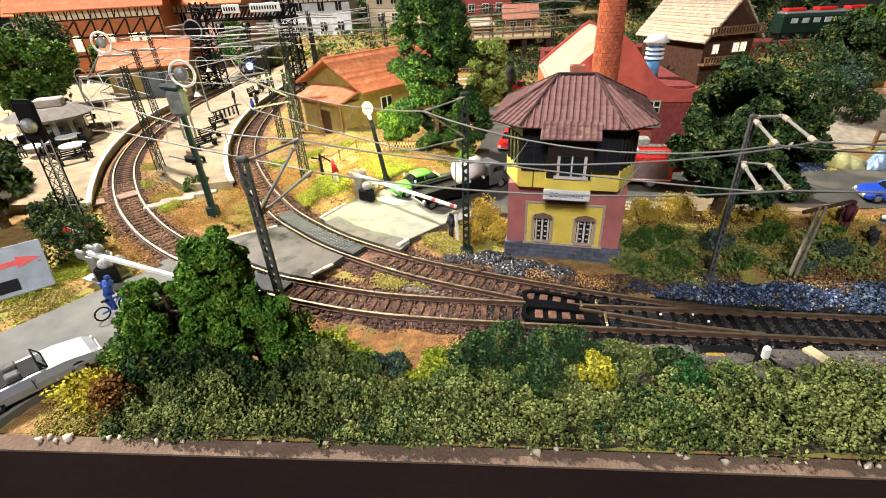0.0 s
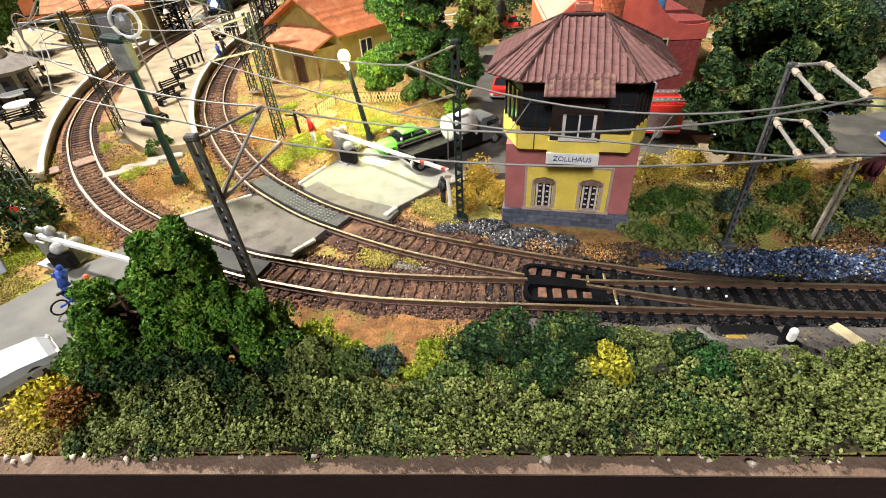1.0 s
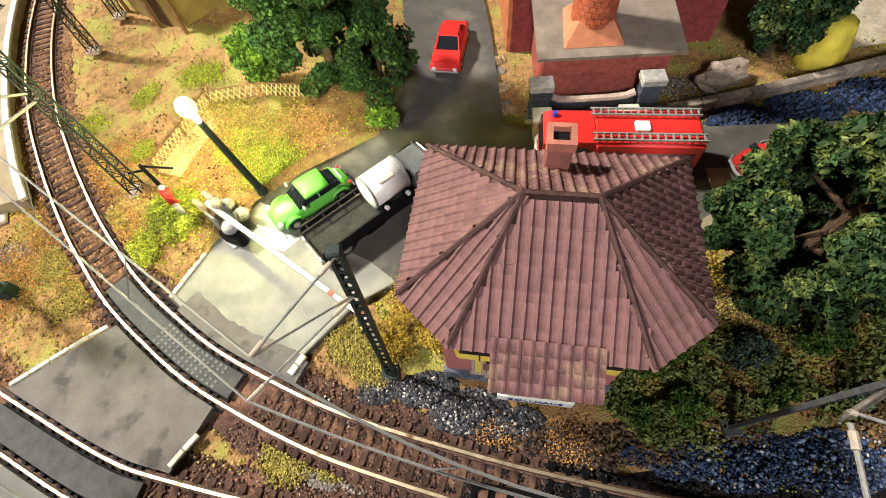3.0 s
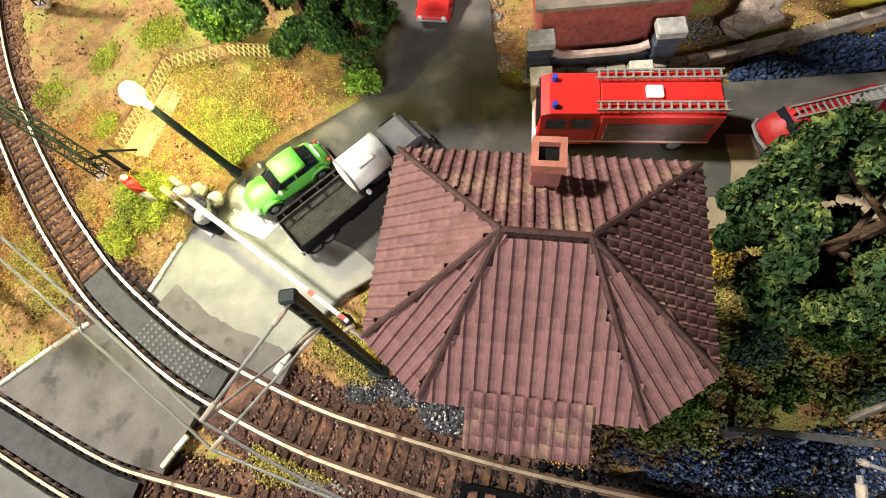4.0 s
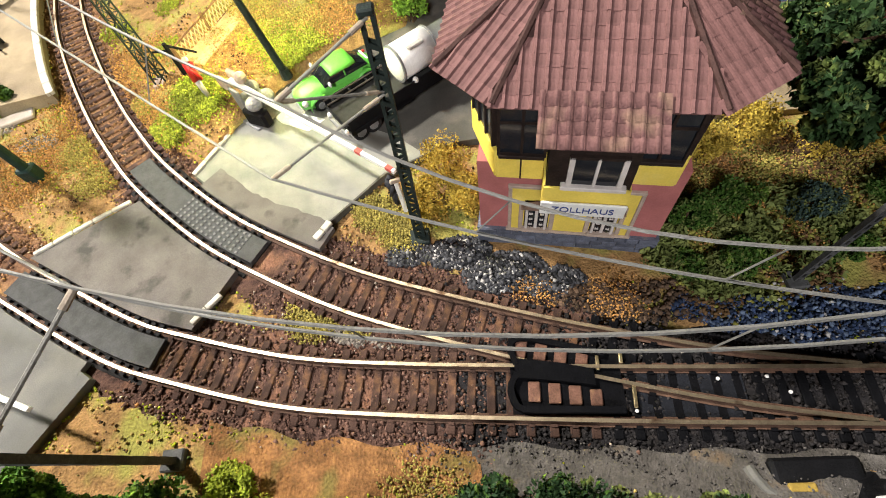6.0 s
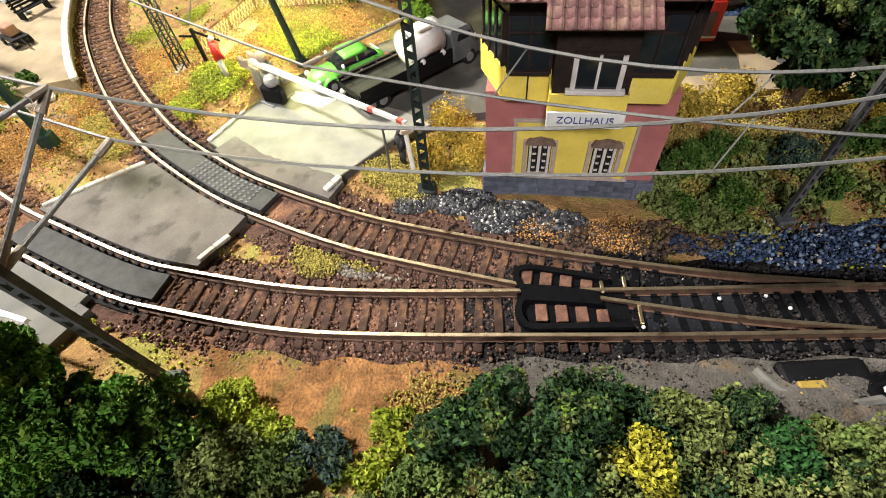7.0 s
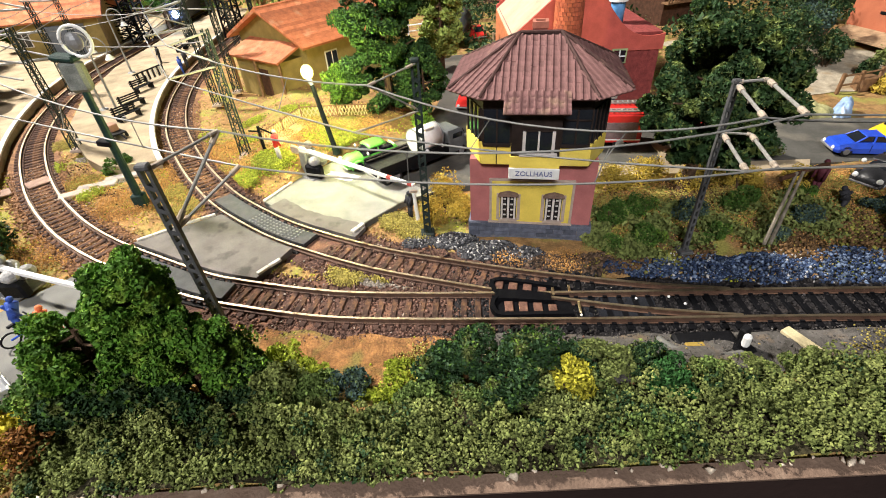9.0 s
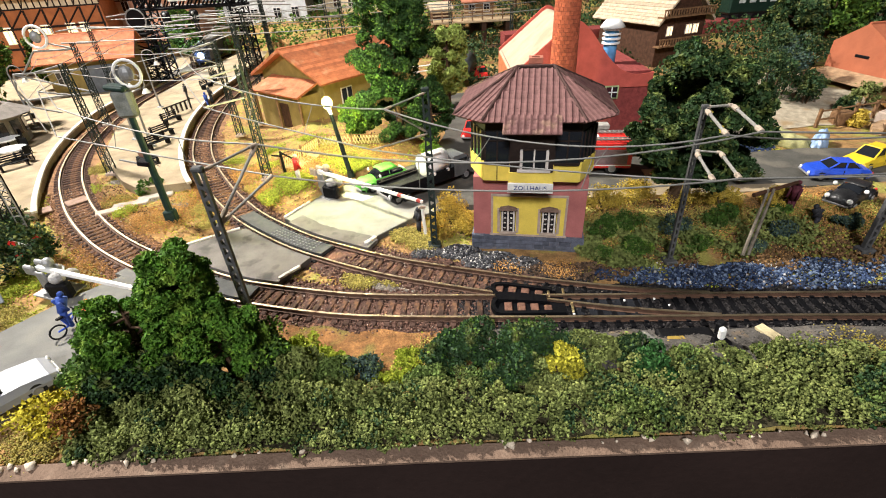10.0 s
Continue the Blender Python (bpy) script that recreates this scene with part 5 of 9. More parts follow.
def tree(name, at, high, crown_at, r, material, label, n=5000, leaf=0.4, lobes=40, lobe=1.2, trunk=0.35, second=None, low=-0.85):
    """A tree: tapered trunk, limbs and a crown of leaves in lobes, with gaps."""
    t = thing(name, at, 0, label, "tree", "trees")
    c = Vector(crown_at)
    bm = B()
    knee = Vector((c.x * 0.5, c.y * 0.5, high * 0.35))
    rod(bm, (0, 0, -0.3), knee, trunk, trunk * 0.75, 8)
    rod(bm, knee, (c.x, c.y, high * 0.85), trunk * 0.75, trunk * 0.2, 8)
    part("trunk", bm, BARK, t)
    bm = B()
    for i in range(9):
        a, z = i * 2.4, high * (0.3 + 0.06 * i)
        s = knee.lerp(Vector((c.x, c.y, high * 0.85)), min(0.9, 0.1 * i))
        e = c + Vector((math.cos(a) * r[0] * 0.75, math.sin(a) * r[1] * 0.75, (z - c.z) * 0.5 + 0.3))
        rod(bm, s, e, trunk * 0.35, trunk * 0.1, 5)
    tagged(part("limb", bm, BARK, t), kind="stuff")
    p = crown_points(n, tuple(c), r, lobes, lobe, low)
    v, f = scatter(LEAF, p, RNG.uniform(0.7, 1.7, len(p)) * leaf)
    raw_mesh("crown", v, f, material, t)
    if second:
        # lighter leaf colour on the upper crown only: light from above, painted in
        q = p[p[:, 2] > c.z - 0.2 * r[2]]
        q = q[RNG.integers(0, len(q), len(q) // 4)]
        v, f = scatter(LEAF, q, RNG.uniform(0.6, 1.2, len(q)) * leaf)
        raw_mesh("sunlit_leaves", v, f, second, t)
    return t


def tufts(name, spots, material, label, size=(0.25, 0.5), lumps=False, flat=0.12, leafy=False):
    """Scatter material over round patches: (x, y, radius, how many)."""
    pts = []
    for x, y, r, n in spots:
        n = int(n * (2.6 if lumps else 1.0))
        a, d = RNG.uniform(0, 2 * math.pi, n), r * np.sqrt(RNG.random(n)) * RNG.uniform(0.6, 1.1, n)
        px, py = x + d * np.cos(a), y + d * np.sin(a)
        pts.append(np.c_[px, py, land(px, py)])
    p = np.vstack(pts)
    p = p[~blocked(p[:, 0], p[:, 1])]
    p = p[~near_track(p[:, 0], p[:, 1], 1.35)]
    if leafy:
        p = p[bumpy(p[:, 0], p[:, 1], 0.55, 2) > -0.1]
    s = RNG.uniform(*size, len(p))
    p[:, 2] += 0.0 if not lumps else flat * RNG.random(len(p)) * 2
    v, f = scatter(LEAF if leafy else LUMP, p, s, 0.35)
    return tagged(raw_mesh(name, v, f, material), label, "grass", kind="stuff")


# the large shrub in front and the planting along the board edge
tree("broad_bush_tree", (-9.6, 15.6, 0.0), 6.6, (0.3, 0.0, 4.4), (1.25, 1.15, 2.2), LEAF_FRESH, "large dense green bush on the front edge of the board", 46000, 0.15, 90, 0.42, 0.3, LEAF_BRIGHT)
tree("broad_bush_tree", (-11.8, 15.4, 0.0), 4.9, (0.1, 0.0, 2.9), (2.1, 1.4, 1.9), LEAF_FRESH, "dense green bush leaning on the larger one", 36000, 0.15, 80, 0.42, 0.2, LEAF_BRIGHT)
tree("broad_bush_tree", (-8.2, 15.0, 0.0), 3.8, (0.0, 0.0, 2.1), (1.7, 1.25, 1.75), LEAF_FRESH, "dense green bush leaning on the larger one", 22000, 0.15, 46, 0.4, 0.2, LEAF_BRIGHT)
bush("shrub", (-7.0, 15.2, 0.1), (1.7, 1.4, 1.5), LEAF_MID, "dense green shrub beside the large bush", 6000, 0.2, 26, 0.32, second=LEAF_BRIGHT)
bush("shrub", (-13.4, 15.0, 0.0), (1.6, 1.4, 1.7), LEAF_MID, "dense green shrub at the foot of the large bush", 6000, 0.2, 26, 0.32)
# foot shrubs take the dark leaf colour to paint the bush's own shade
for x, y, rx, rz in ((-11.9, 14.6, 1.5, 1.5), (-10.4, 14.5, 1.4, 1.3), (-12.9, 14.3, 1.1, 1.2), (-9.0, 14.0, 1.3, 1.0)):
    bush("shrub", (x, y, -0.1), (rx, 1.1, rz), LEAF_DARK, "dense green shrub darkened as shade under the large bush", 5500, 0.2, 26, 0.34, group="bush foot shrubs", second=LEAF_MID)
bush("shrub", (-5.3, 14.4, 0.2), (1.5, 1.1, 0.9), LEAF_OLIVE, "low olive shrub at the front of the board", 3200, 0.18, 17, 0.34)
bush("shrub", (-14.9, 13.3, -0.2), (1.1, 1.0, 1.0), mat("leaf_sunny", (0.45, 0.38, 0.03), 0.8, vary=0.25, size=0.5, island=0.3, bump=0.0), "yellow shrub beside the road", 1600, 0.22, 16, 0.5)
bush("shrub", (-13.7, 13.0, -0.2), (0.8, 0.8, 1.0), mat("leaf_rust", (0.2, 0.085, 0.02), 0.8, vary=0.3, size=0.5, island=0.5, bump=0.0), "rust-brown shrub beside the road", 900, 0.2, 12, 0.5)
for i, (x, y, rx, rz) in enumerate(((1.2, 14.4, 1.1, 1.0), (2.7, 14.6, 1.5, 1.3), (4.6, 14.5, 1.4, 1.2), (3.6, 13.3, 1.3, 1.0))):
    bush("shrub", (x, y, 0.15), (rx, 1.1, rz), LEAF_DARK, "low dark green shrub along the board edge", 4000, 0.19, 20, 0.36, group="edge shrubs", second=LEAF_MID)
bush("shrub", (5.75, 13.15, 0.2), (1.0, 0.9, 1.0), mat("leaf_gold", (0.36, 0.33, 0.03), 0.8, vary=0.25, size=0.5, island=0.4, bump=0.0), "golden-yellow shrub along the board edge", 3000, 0.18, 16, 0.34)
bush("shrub", (9.6, 13.0, 0.1), (1.3, 0.9, 0.8), mat("leaf_emerald", (0.03, 0.095, 0.022), 0.7, vary=0.3, size=0.5, island=0.5, bump=0.0), "deep green low shrub along the board edge", 3200, 0.18, 17, 0.34)
bush("shrub", (7.3, 14.1, 0.1), (1.2, 0.9, 0.9), LEAF_OLIVE, "olive low shrub along the board edge", 3200, 0.18, 17, 0.34)


LEAF_LIME = mat("leaf_lime", (0.3, 0.36, 0.03), 0.8, vary=0.3, size=0.5, island=0.25, bump=0.0, c2=(0.36, 0.32, 0.04), cover=0.4, size2=0.8)
for x, y, rx, rz in ((-5.4, 16.3, 1.0, 0.5), (-4.2, 15.3, 0.9, 0.5), (-0.4, 14.0, 1.0, 0.5), (-0.6, 15.0, 0.7, 0.3), (-1.6, 13.6, 0.8, 0.4)):
    bush("shrub", (x, y, -0.1), (rx, 0.7, rz), LEAF_LIME, "low lime-green moss cushion on the sand", 1500, 0.16, 12, 0.5, group="moss cushions")
LEAF_BLUE = mat("leaf_bluegreen", (0.05, 0.085, 0.07), 0.75, vary=0.3, size=0.5, island=0.5, bump=0.0, c2=(0.1, 0.14, 0.06), cover=0.4, size2=0.9)
for x, y, rx, rz, m, lab in ((-6.3, 14.5, 1.3, 1.0, LEAF_DARK, "low dark green shrub on the sand"), (-5.0, 13.6, 1.3, 0.8, LEAF_HEDGE, "low green shrub on the sand"), (-3.7, 14.2, 1.2, 0.7, LEAF_HEDGE, "low green shrub on the sand"), (-2.6, 14.3, 1.0, 0.6, LEAF_BLUE, "low grey-green shrub on the sand"), (-3.0, 13.1, 1.3, 0.7, LEAF_OLIVE, "low olive shrub on the sand"), (-1.7, 12.7, 1.2, 0.6, LEAF_OLIVE, "low olive shrub on the sand"), (0.3, 13.2, 1.1, 0.7, LEAF_HEDGE, "low green shrub on the sand"),
                             (8.8, 13.9, 1.1, 0.7, LEAF_DARK, "low dark green shrub beside the verge"), (10.9, 13.0, 1.2, 0.6, LEAF_OLIVE, "low olive shrub beside the verge"), (12.8, 12.9, 1.3, 0.5, LEAF_OLIVE, "low olive shrub beside the verge"), (14.8, 13.0, 1.3, 0.5, LEAF_OLIVE, "low olive shrub beside the verge"), (6.3, 14.2, 0.9, 0.8, LEAF_DARK, "low dark green shrub beside the verge")):
    bush("shrub", (x, y, -0.05), (rx, 0.9, rz), m, lab, 3000, 0.18, 17, 0.36, group="low edge shrubs", second=LEAF_HEDGE)


def edge_planting():
    """Foam foliage in clumps along the front edge, with dark gaps between them."""
    n = 1750
    x = RNG.uniform(-13.5, 34, n)
    front = np.interp(x, [p[0] for p in FRONT_LINE], [p[1] for p in FRONT_LINE])
    depth = np.interp(x, [-13.5, -6, -4, 0, 3, 10, 15, 34], [2.6, 2.4, 2.0, 1.9, 2.8, 3.0, 3.4, 3.6])
    y = front + 0.1 + RNG.random(n) ** 1.05 * depth
    lift = np.clip(0.28 + 0.34 * bumpy(x, y, 0.8, 3) + 0.3 * RNG.normal(size=n), 0.02, 1.0) * np.clip((y - front) / 0.8, 0.2, 1)
    mid = np.c_[x, y, np.maximum(land(x, y), -0.3) + lift]
    pick = bumpy(x, y, 1.6, 5) + RNG.normal(0, 0.55, n)
    for nm, m, sel, lab in (("edge_foliage", LEAF_OLIVE, pick > -0.75, "olive foam foliage along the board edge"), ("edge_foliage_dark", LEAF_DARK, (pick <= -0.75) & (pick > -1.15), "dark green foam foliage along the board edge"), ("edge_foliage_green", LEAF_HEDGE, pick <= -1.15, "green foam foliage along the board edge")):
        c = np.repeat(mid[sel], 62, 0)
        d = RNG.normal(size=c.shape)
        d /= np.linalg.norm(d, axis=1)[:, None]
        r = np.repeat(RNG.uniform(0.2, 0.48, sel.sum()), 62)[:, None]
        p = c + d * r * (0.9, 0.9, 0.75)
        k = len(p) // 4
        q = RNG.permutation(len(p))
        v, f = joined(scatter(LEAF, p[q[k:]], RNG.uniform(0.1, 0.21, len(p) - k)), scatter(LUMP, p[q[:k]], RNG.uniform(0.07, 0.18, k), 0.4))
        tagged(raw_mesh(nm, v, f, m), lab, "hedge", kind="stuff")
    # added dark sheet over the turf: paints the shade between the clumps
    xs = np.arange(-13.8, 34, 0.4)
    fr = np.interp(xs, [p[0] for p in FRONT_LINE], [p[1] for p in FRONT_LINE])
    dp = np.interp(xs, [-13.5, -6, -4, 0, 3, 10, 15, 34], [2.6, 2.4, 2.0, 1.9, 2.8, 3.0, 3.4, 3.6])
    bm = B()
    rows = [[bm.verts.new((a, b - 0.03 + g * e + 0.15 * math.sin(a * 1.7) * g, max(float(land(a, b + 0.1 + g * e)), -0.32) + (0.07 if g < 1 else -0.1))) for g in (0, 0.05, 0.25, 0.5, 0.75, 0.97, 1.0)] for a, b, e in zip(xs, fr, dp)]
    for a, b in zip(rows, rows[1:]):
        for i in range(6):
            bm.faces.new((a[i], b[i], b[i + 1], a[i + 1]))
    solo("planting_soil", bm, mat("painted_shade_dark", (0.035, 0.03, 0.014), 0.95, vary=0.4, size=0.4, fine=0.1, bump=0.8), label="dark sheet painted as shade under the edge planting", category="ground", kind="structure", smooth=True)


edge_planting()

# trees
# added dark shrubs that stand in for the black shade beneath the broad tree
for x, y, rx, rz in ((20.3, 31.2, 0.9, 1.3), (21.9, 30.4, 1.2, 1.2), (23.8, 30.0, 1.2, 1.0)):
    bush("shrub", (x, y, 0.2), (rx, 1.3, rz), LEAF_DARK, "added dark thicket standing for the shade below the broad tree", 7000, 0.18, 40, 0.35, group="thicket")
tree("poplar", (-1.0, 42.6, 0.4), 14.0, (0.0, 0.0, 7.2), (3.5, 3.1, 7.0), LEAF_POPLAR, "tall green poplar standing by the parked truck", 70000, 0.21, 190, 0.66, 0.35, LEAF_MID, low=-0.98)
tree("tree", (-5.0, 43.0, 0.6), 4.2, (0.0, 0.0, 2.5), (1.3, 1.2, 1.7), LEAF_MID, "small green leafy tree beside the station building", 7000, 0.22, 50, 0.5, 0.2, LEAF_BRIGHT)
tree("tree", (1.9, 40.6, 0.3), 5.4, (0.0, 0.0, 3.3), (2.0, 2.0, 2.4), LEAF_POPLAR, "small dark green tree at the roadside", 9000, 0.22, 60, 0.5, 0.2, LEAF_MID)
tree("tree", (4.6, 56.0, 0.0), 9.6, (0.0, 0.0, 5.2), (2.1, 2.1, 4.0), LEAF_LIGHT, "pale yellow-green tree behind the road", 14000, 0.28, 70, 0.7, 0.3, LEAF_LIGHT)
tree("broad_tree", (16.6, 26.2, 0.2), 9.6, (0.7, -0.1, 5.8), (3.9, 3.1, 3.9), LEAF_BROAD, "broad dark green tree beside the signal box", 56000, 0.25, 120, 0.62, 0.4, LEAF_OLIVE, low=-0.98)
tree("tree", (24.8, 41.0, 0.2), 8.5, (0.0, 0.0, 4.1), (2.1, 1.9, 4.0), LEAF_DARK, "dense dark ivy-green tree beside the factory", 18000, 0.26, 90, 0.6, 0.3, LEAF_MID, low=-0.98)
for x, y, h, r, lab, m in ((49.5, 62.0, 8.6, 3.8, "dark green tree on the slope", LEAF_DARK), (58.0, 66.0, 10.5, 5.0, "green tree on the upper slope", LEAF_MID),
                           (-51.0, 58.0, 12.5, 6.0, "broad green tree beside the platform", LEAF_MID), (-60.0, 70.0, 14.0, 7.0, "broad dark green tree behind the platform", LEAF_DARK), (-34.0, 31.0, 6.8, 3.2, "dark green tree at the board's side", LEAF_DARK), (-40.5, 36.5, 7.0, 3.6, "dark green tree at the board's side", LEAF_DARK),
                           (-57.0, 82.0, 9.0, 3.2, "green tree in front of the houses", LEAF_MID), (-41.5, 97.0, 10.5, 3.6, "green tree behind the shed", LEAF_MID), (24.0, 112.0, 12.0, 5.0, "dark green tree in the wooded distance", LEAF_DARK), (32.0, 120.0, 13.0, 5.5, "dark green tree in the wooded distance", LEAF_DARK), (48.0, 105.0, 10.0, 4.5, "dark green tree in the wooded distance", LEAF_DARK), (68.0, 79.0, 9.0, 4.2, "dark green tree in the wooded distance", LEAF_DARK), (69.0, 70.0, 11.0, 4.2, "dark green tree in the wooded distance", LEAF_DARK), (58.0, 100.0, 13.0, 5.0, "dark green tree in the wooded distance", LEAF_DARK), (70.0, 100.0, 14.0, 5.0, "dark green tree in the wooded distance", LEAF_DARK), (40.0, 112.0, 13.0, 5.0, "dark green tree in the wooded distance", LEAF_DARK)):
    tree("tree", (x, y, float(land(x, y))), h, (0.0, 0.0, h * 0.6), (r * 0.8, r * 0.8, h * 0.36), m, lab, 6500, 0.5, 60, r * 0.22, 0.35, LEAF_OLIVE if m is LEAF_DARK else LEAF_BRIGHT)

# shrubs round the signal box and the crossing
for x, y, rx, rz in ((2.5, 27.6, 1.2, 1.5), (1.5, 26.2, 0.9, 1.0), (3.2, 26.3, 0.7, 0.9), (12.6, 26.7, 1.5, 1.1), (14.6, 27.3, 1.3, 1.0), (17.6, 26.4, 1.5, 1.1), (20.0, 25.8, 1.4, 1.0), (23.4, 25.5, 1.5, 0.8)):
    bush("shrub", (x, y, float(land(x, y))), (rx, 1.0, rz), LEAF_YELLOW, "yellow-ochre shrub of scatter foliage", 3600, 0.13, 20, 0.42, group="yellow shrubs")
for x, y, rx, rz in ((10.8, 22.0, 0.9, 1.2), (11.4, 23.8, 1.1, 1.4), (13.2, 24.2, 1.5, 1.3), (15.8, 23.6, 1.5, 1.2), (12.6, 21.9, 1.1, 1.0), (16.2, 21.9, 1.3, 1.0), (18.6, 23.6, 1.6, 1.3), (19.4, 21.6, 1.3, 1.0), (21.8, 22.4, 1.5, 1.0), (22.8, 24.4, 1.3, 0.9), (26.0, 22.8, 1.6, 0.9)):
    bush("shrub", (x, y, float(land(x, y))), (rx * 0.7, 0.6, rz * (0.4, 0.8, 0.55)[int(x * 7) % 3]), (LEAF_MID, LEAF_OLIVE, LEAF_BLUE)[int(x * 10) % 3], "green shrub on the bank by the track", 3400, 0.15, 16, 0.42, group="bank shrubs", second=LEAF_OLIVE)
for x, y in ((-26.5, 28.0), (-29.0, 30.0), (-24.5, 26.0)):
    bush("shrub", (x, y, -0.3), (1.9, 1.6, 1.6), LEAF_DARK, "dark green shrub beside the signal", 1800, 0.3, 14, 0.5, group="signal shrubs", second=LEAF_OLIVE)
bush("shrub", (-22.0, 37.0, -0.3), (1.2, 0.9, 0.8), LEAF_MID, "small green shrub at the platform end", 900, 0.25, 12, 0.5)
bush("shrub", (1.6, 39.0, 0.0), (0.9, 0.8, 1.1), LEAF_BRIGHT, "small bright green roadside shrub", 900, 0.25, 12, 0.5)

tufts("grass_lime", [(-9.4, 34.2, 1.6, 1500), (-11.0, 32.6, 1.0, 600), (-4.6, 36.6, 1.9, 1300), (-6.5, 38.0, 1.6, 350), (-12.6, 39.5, 0.9, 260), (-9.6, 45.0, 1.6, 420), (-17.0, 43.0, 1.2, 160), (-13.6, 44.6, 1.2, 240), (-5.8, 16.4, 0.8, 700), (-28.5, 38.0, 1.6, 700), (-22.5, 33.5, 1.0, 400), (-25.0, 22.5, 2.0, 900), (-23.5, 24.5, 1.5, 600)], TUFT_LIME, "lime green foam turf in clumps", (0.05, 0.15), True, 0.14)
tufts("grass_yellow", [(-3.2, 22.2, 1.3, 1400), (-1.4, 21.6, 0.8, 500), (0.4, 25.4, 1.2, 1000), (-0.8, 26.4, 1.0, 800), (-13.5, 34.5, 1.3, 500), (-14.5, 30.8, 1.4, 600), (-16.2, 32.8, 1.2, 500), (-5.0, 38.8, 2.2, 1200), (-8.0, 41.0, 2.5, 1100), (-24.0, 35.5, 1.4, 400), (-30.0, 43.5, 1.4, 400), (-15.2, 12.8, 1.6, 900), (0.5, 15.2, 1.6, 500), (18.6, 13.4, 1.6, 160), (-23.0, 20.8, 1.6, 700), (14.0, 28.5, 1.5, 500), (20.0, 27.4, 2.0, 700), (25.4, 25.2, 1.6, 900), (23.2, 24.6, 1.2, 500), (27.8, 24.8, 1.4, 500), (12.2, 25.4, 1.3, 600), (15.4, 25.2, 1.5, 700), (18.4, 24.8, 1.5, 700), (21.0, 24.2, 1.3, 500)], TUFT_YELLOW, "yellow foam turf in clumps", (0.045, 0.13), True, 0.12)
tufts("turf_crumbs", [(-13.0, 33.0, 3.2, 1800), (-17.0, 36.0, 2.6, 900), (-19.0, 32.0, 3.0, 1500), (-14.5, 39.0, 3.0, 1200), (-8.0, 38.0, 4.0, 2000), (-3.0, 39.0, 2.0, 700), (-24.0, 34.0, 3.0, 900), (14.0, 25.0, 4.0, 1500), (20.0, 24.0, 4.0, 1500), (26.0, 24.5, 3.0, 2600), (-22, 26, 3, 800), (5.2, 21.9, 1.0, 150), (8.0, 21.2, 1.2, 250)], TUFT_TAN, "crumbs of orange-brown scatter turf", (0.04, 0.11), True)
tufts("bank_moss", [(12.5, 22.2, 2.4, 500), (15.5, 24.0, 2.6, 500), (19.5, 23.4, 2.8, 500), (23.5, 22.8, 3.0, 500), (27.5, 23.5, 3.0, 400), (13.0, 20.9, 1.2, 100)], mat("moss_olive", (0.2, 0.19, 0.04), 0.9, vary=0.3, size=0.5, island=0.5, bump=0.0), "olive moss on the bank", (0.1, 0.26), True, 0.08)
tufts("bank_earth", [(11.5, 21.0, 1.0, 300), (14.5, 21.6, 1.5, 300), (20.0, 21.2, 2.0, 400), (24.5, 21.2, 2.5, 400), (17.0, 25.5, 2.0, 300)], mat("bank_soil", (0.14, 0.08, 0.035), 0.95, vary=0.35, size=0.4, island=0.5), "brown soil crumbs on the bank", (0.1, 0.25), True, 0.1)
tufts("bank_foliage", [(12.0, 22.6, 2.0, 1500), (15.0, 22.8, 2.1, 1200), (18.5, 22.6, 2.1, 1200), (22.0, 22.8, 2.2, 1100), (10.8, 24.8, 1.2, 400), (10.3, 22.9, 0.9, 700), (10.9, 21.7, 1.2, 800), (12.6, 21.4, 1.2, 500)], LEAF_OLIVE, "green scatter foliage on the bank", (0.14, 0.32), True, 0.3, True)


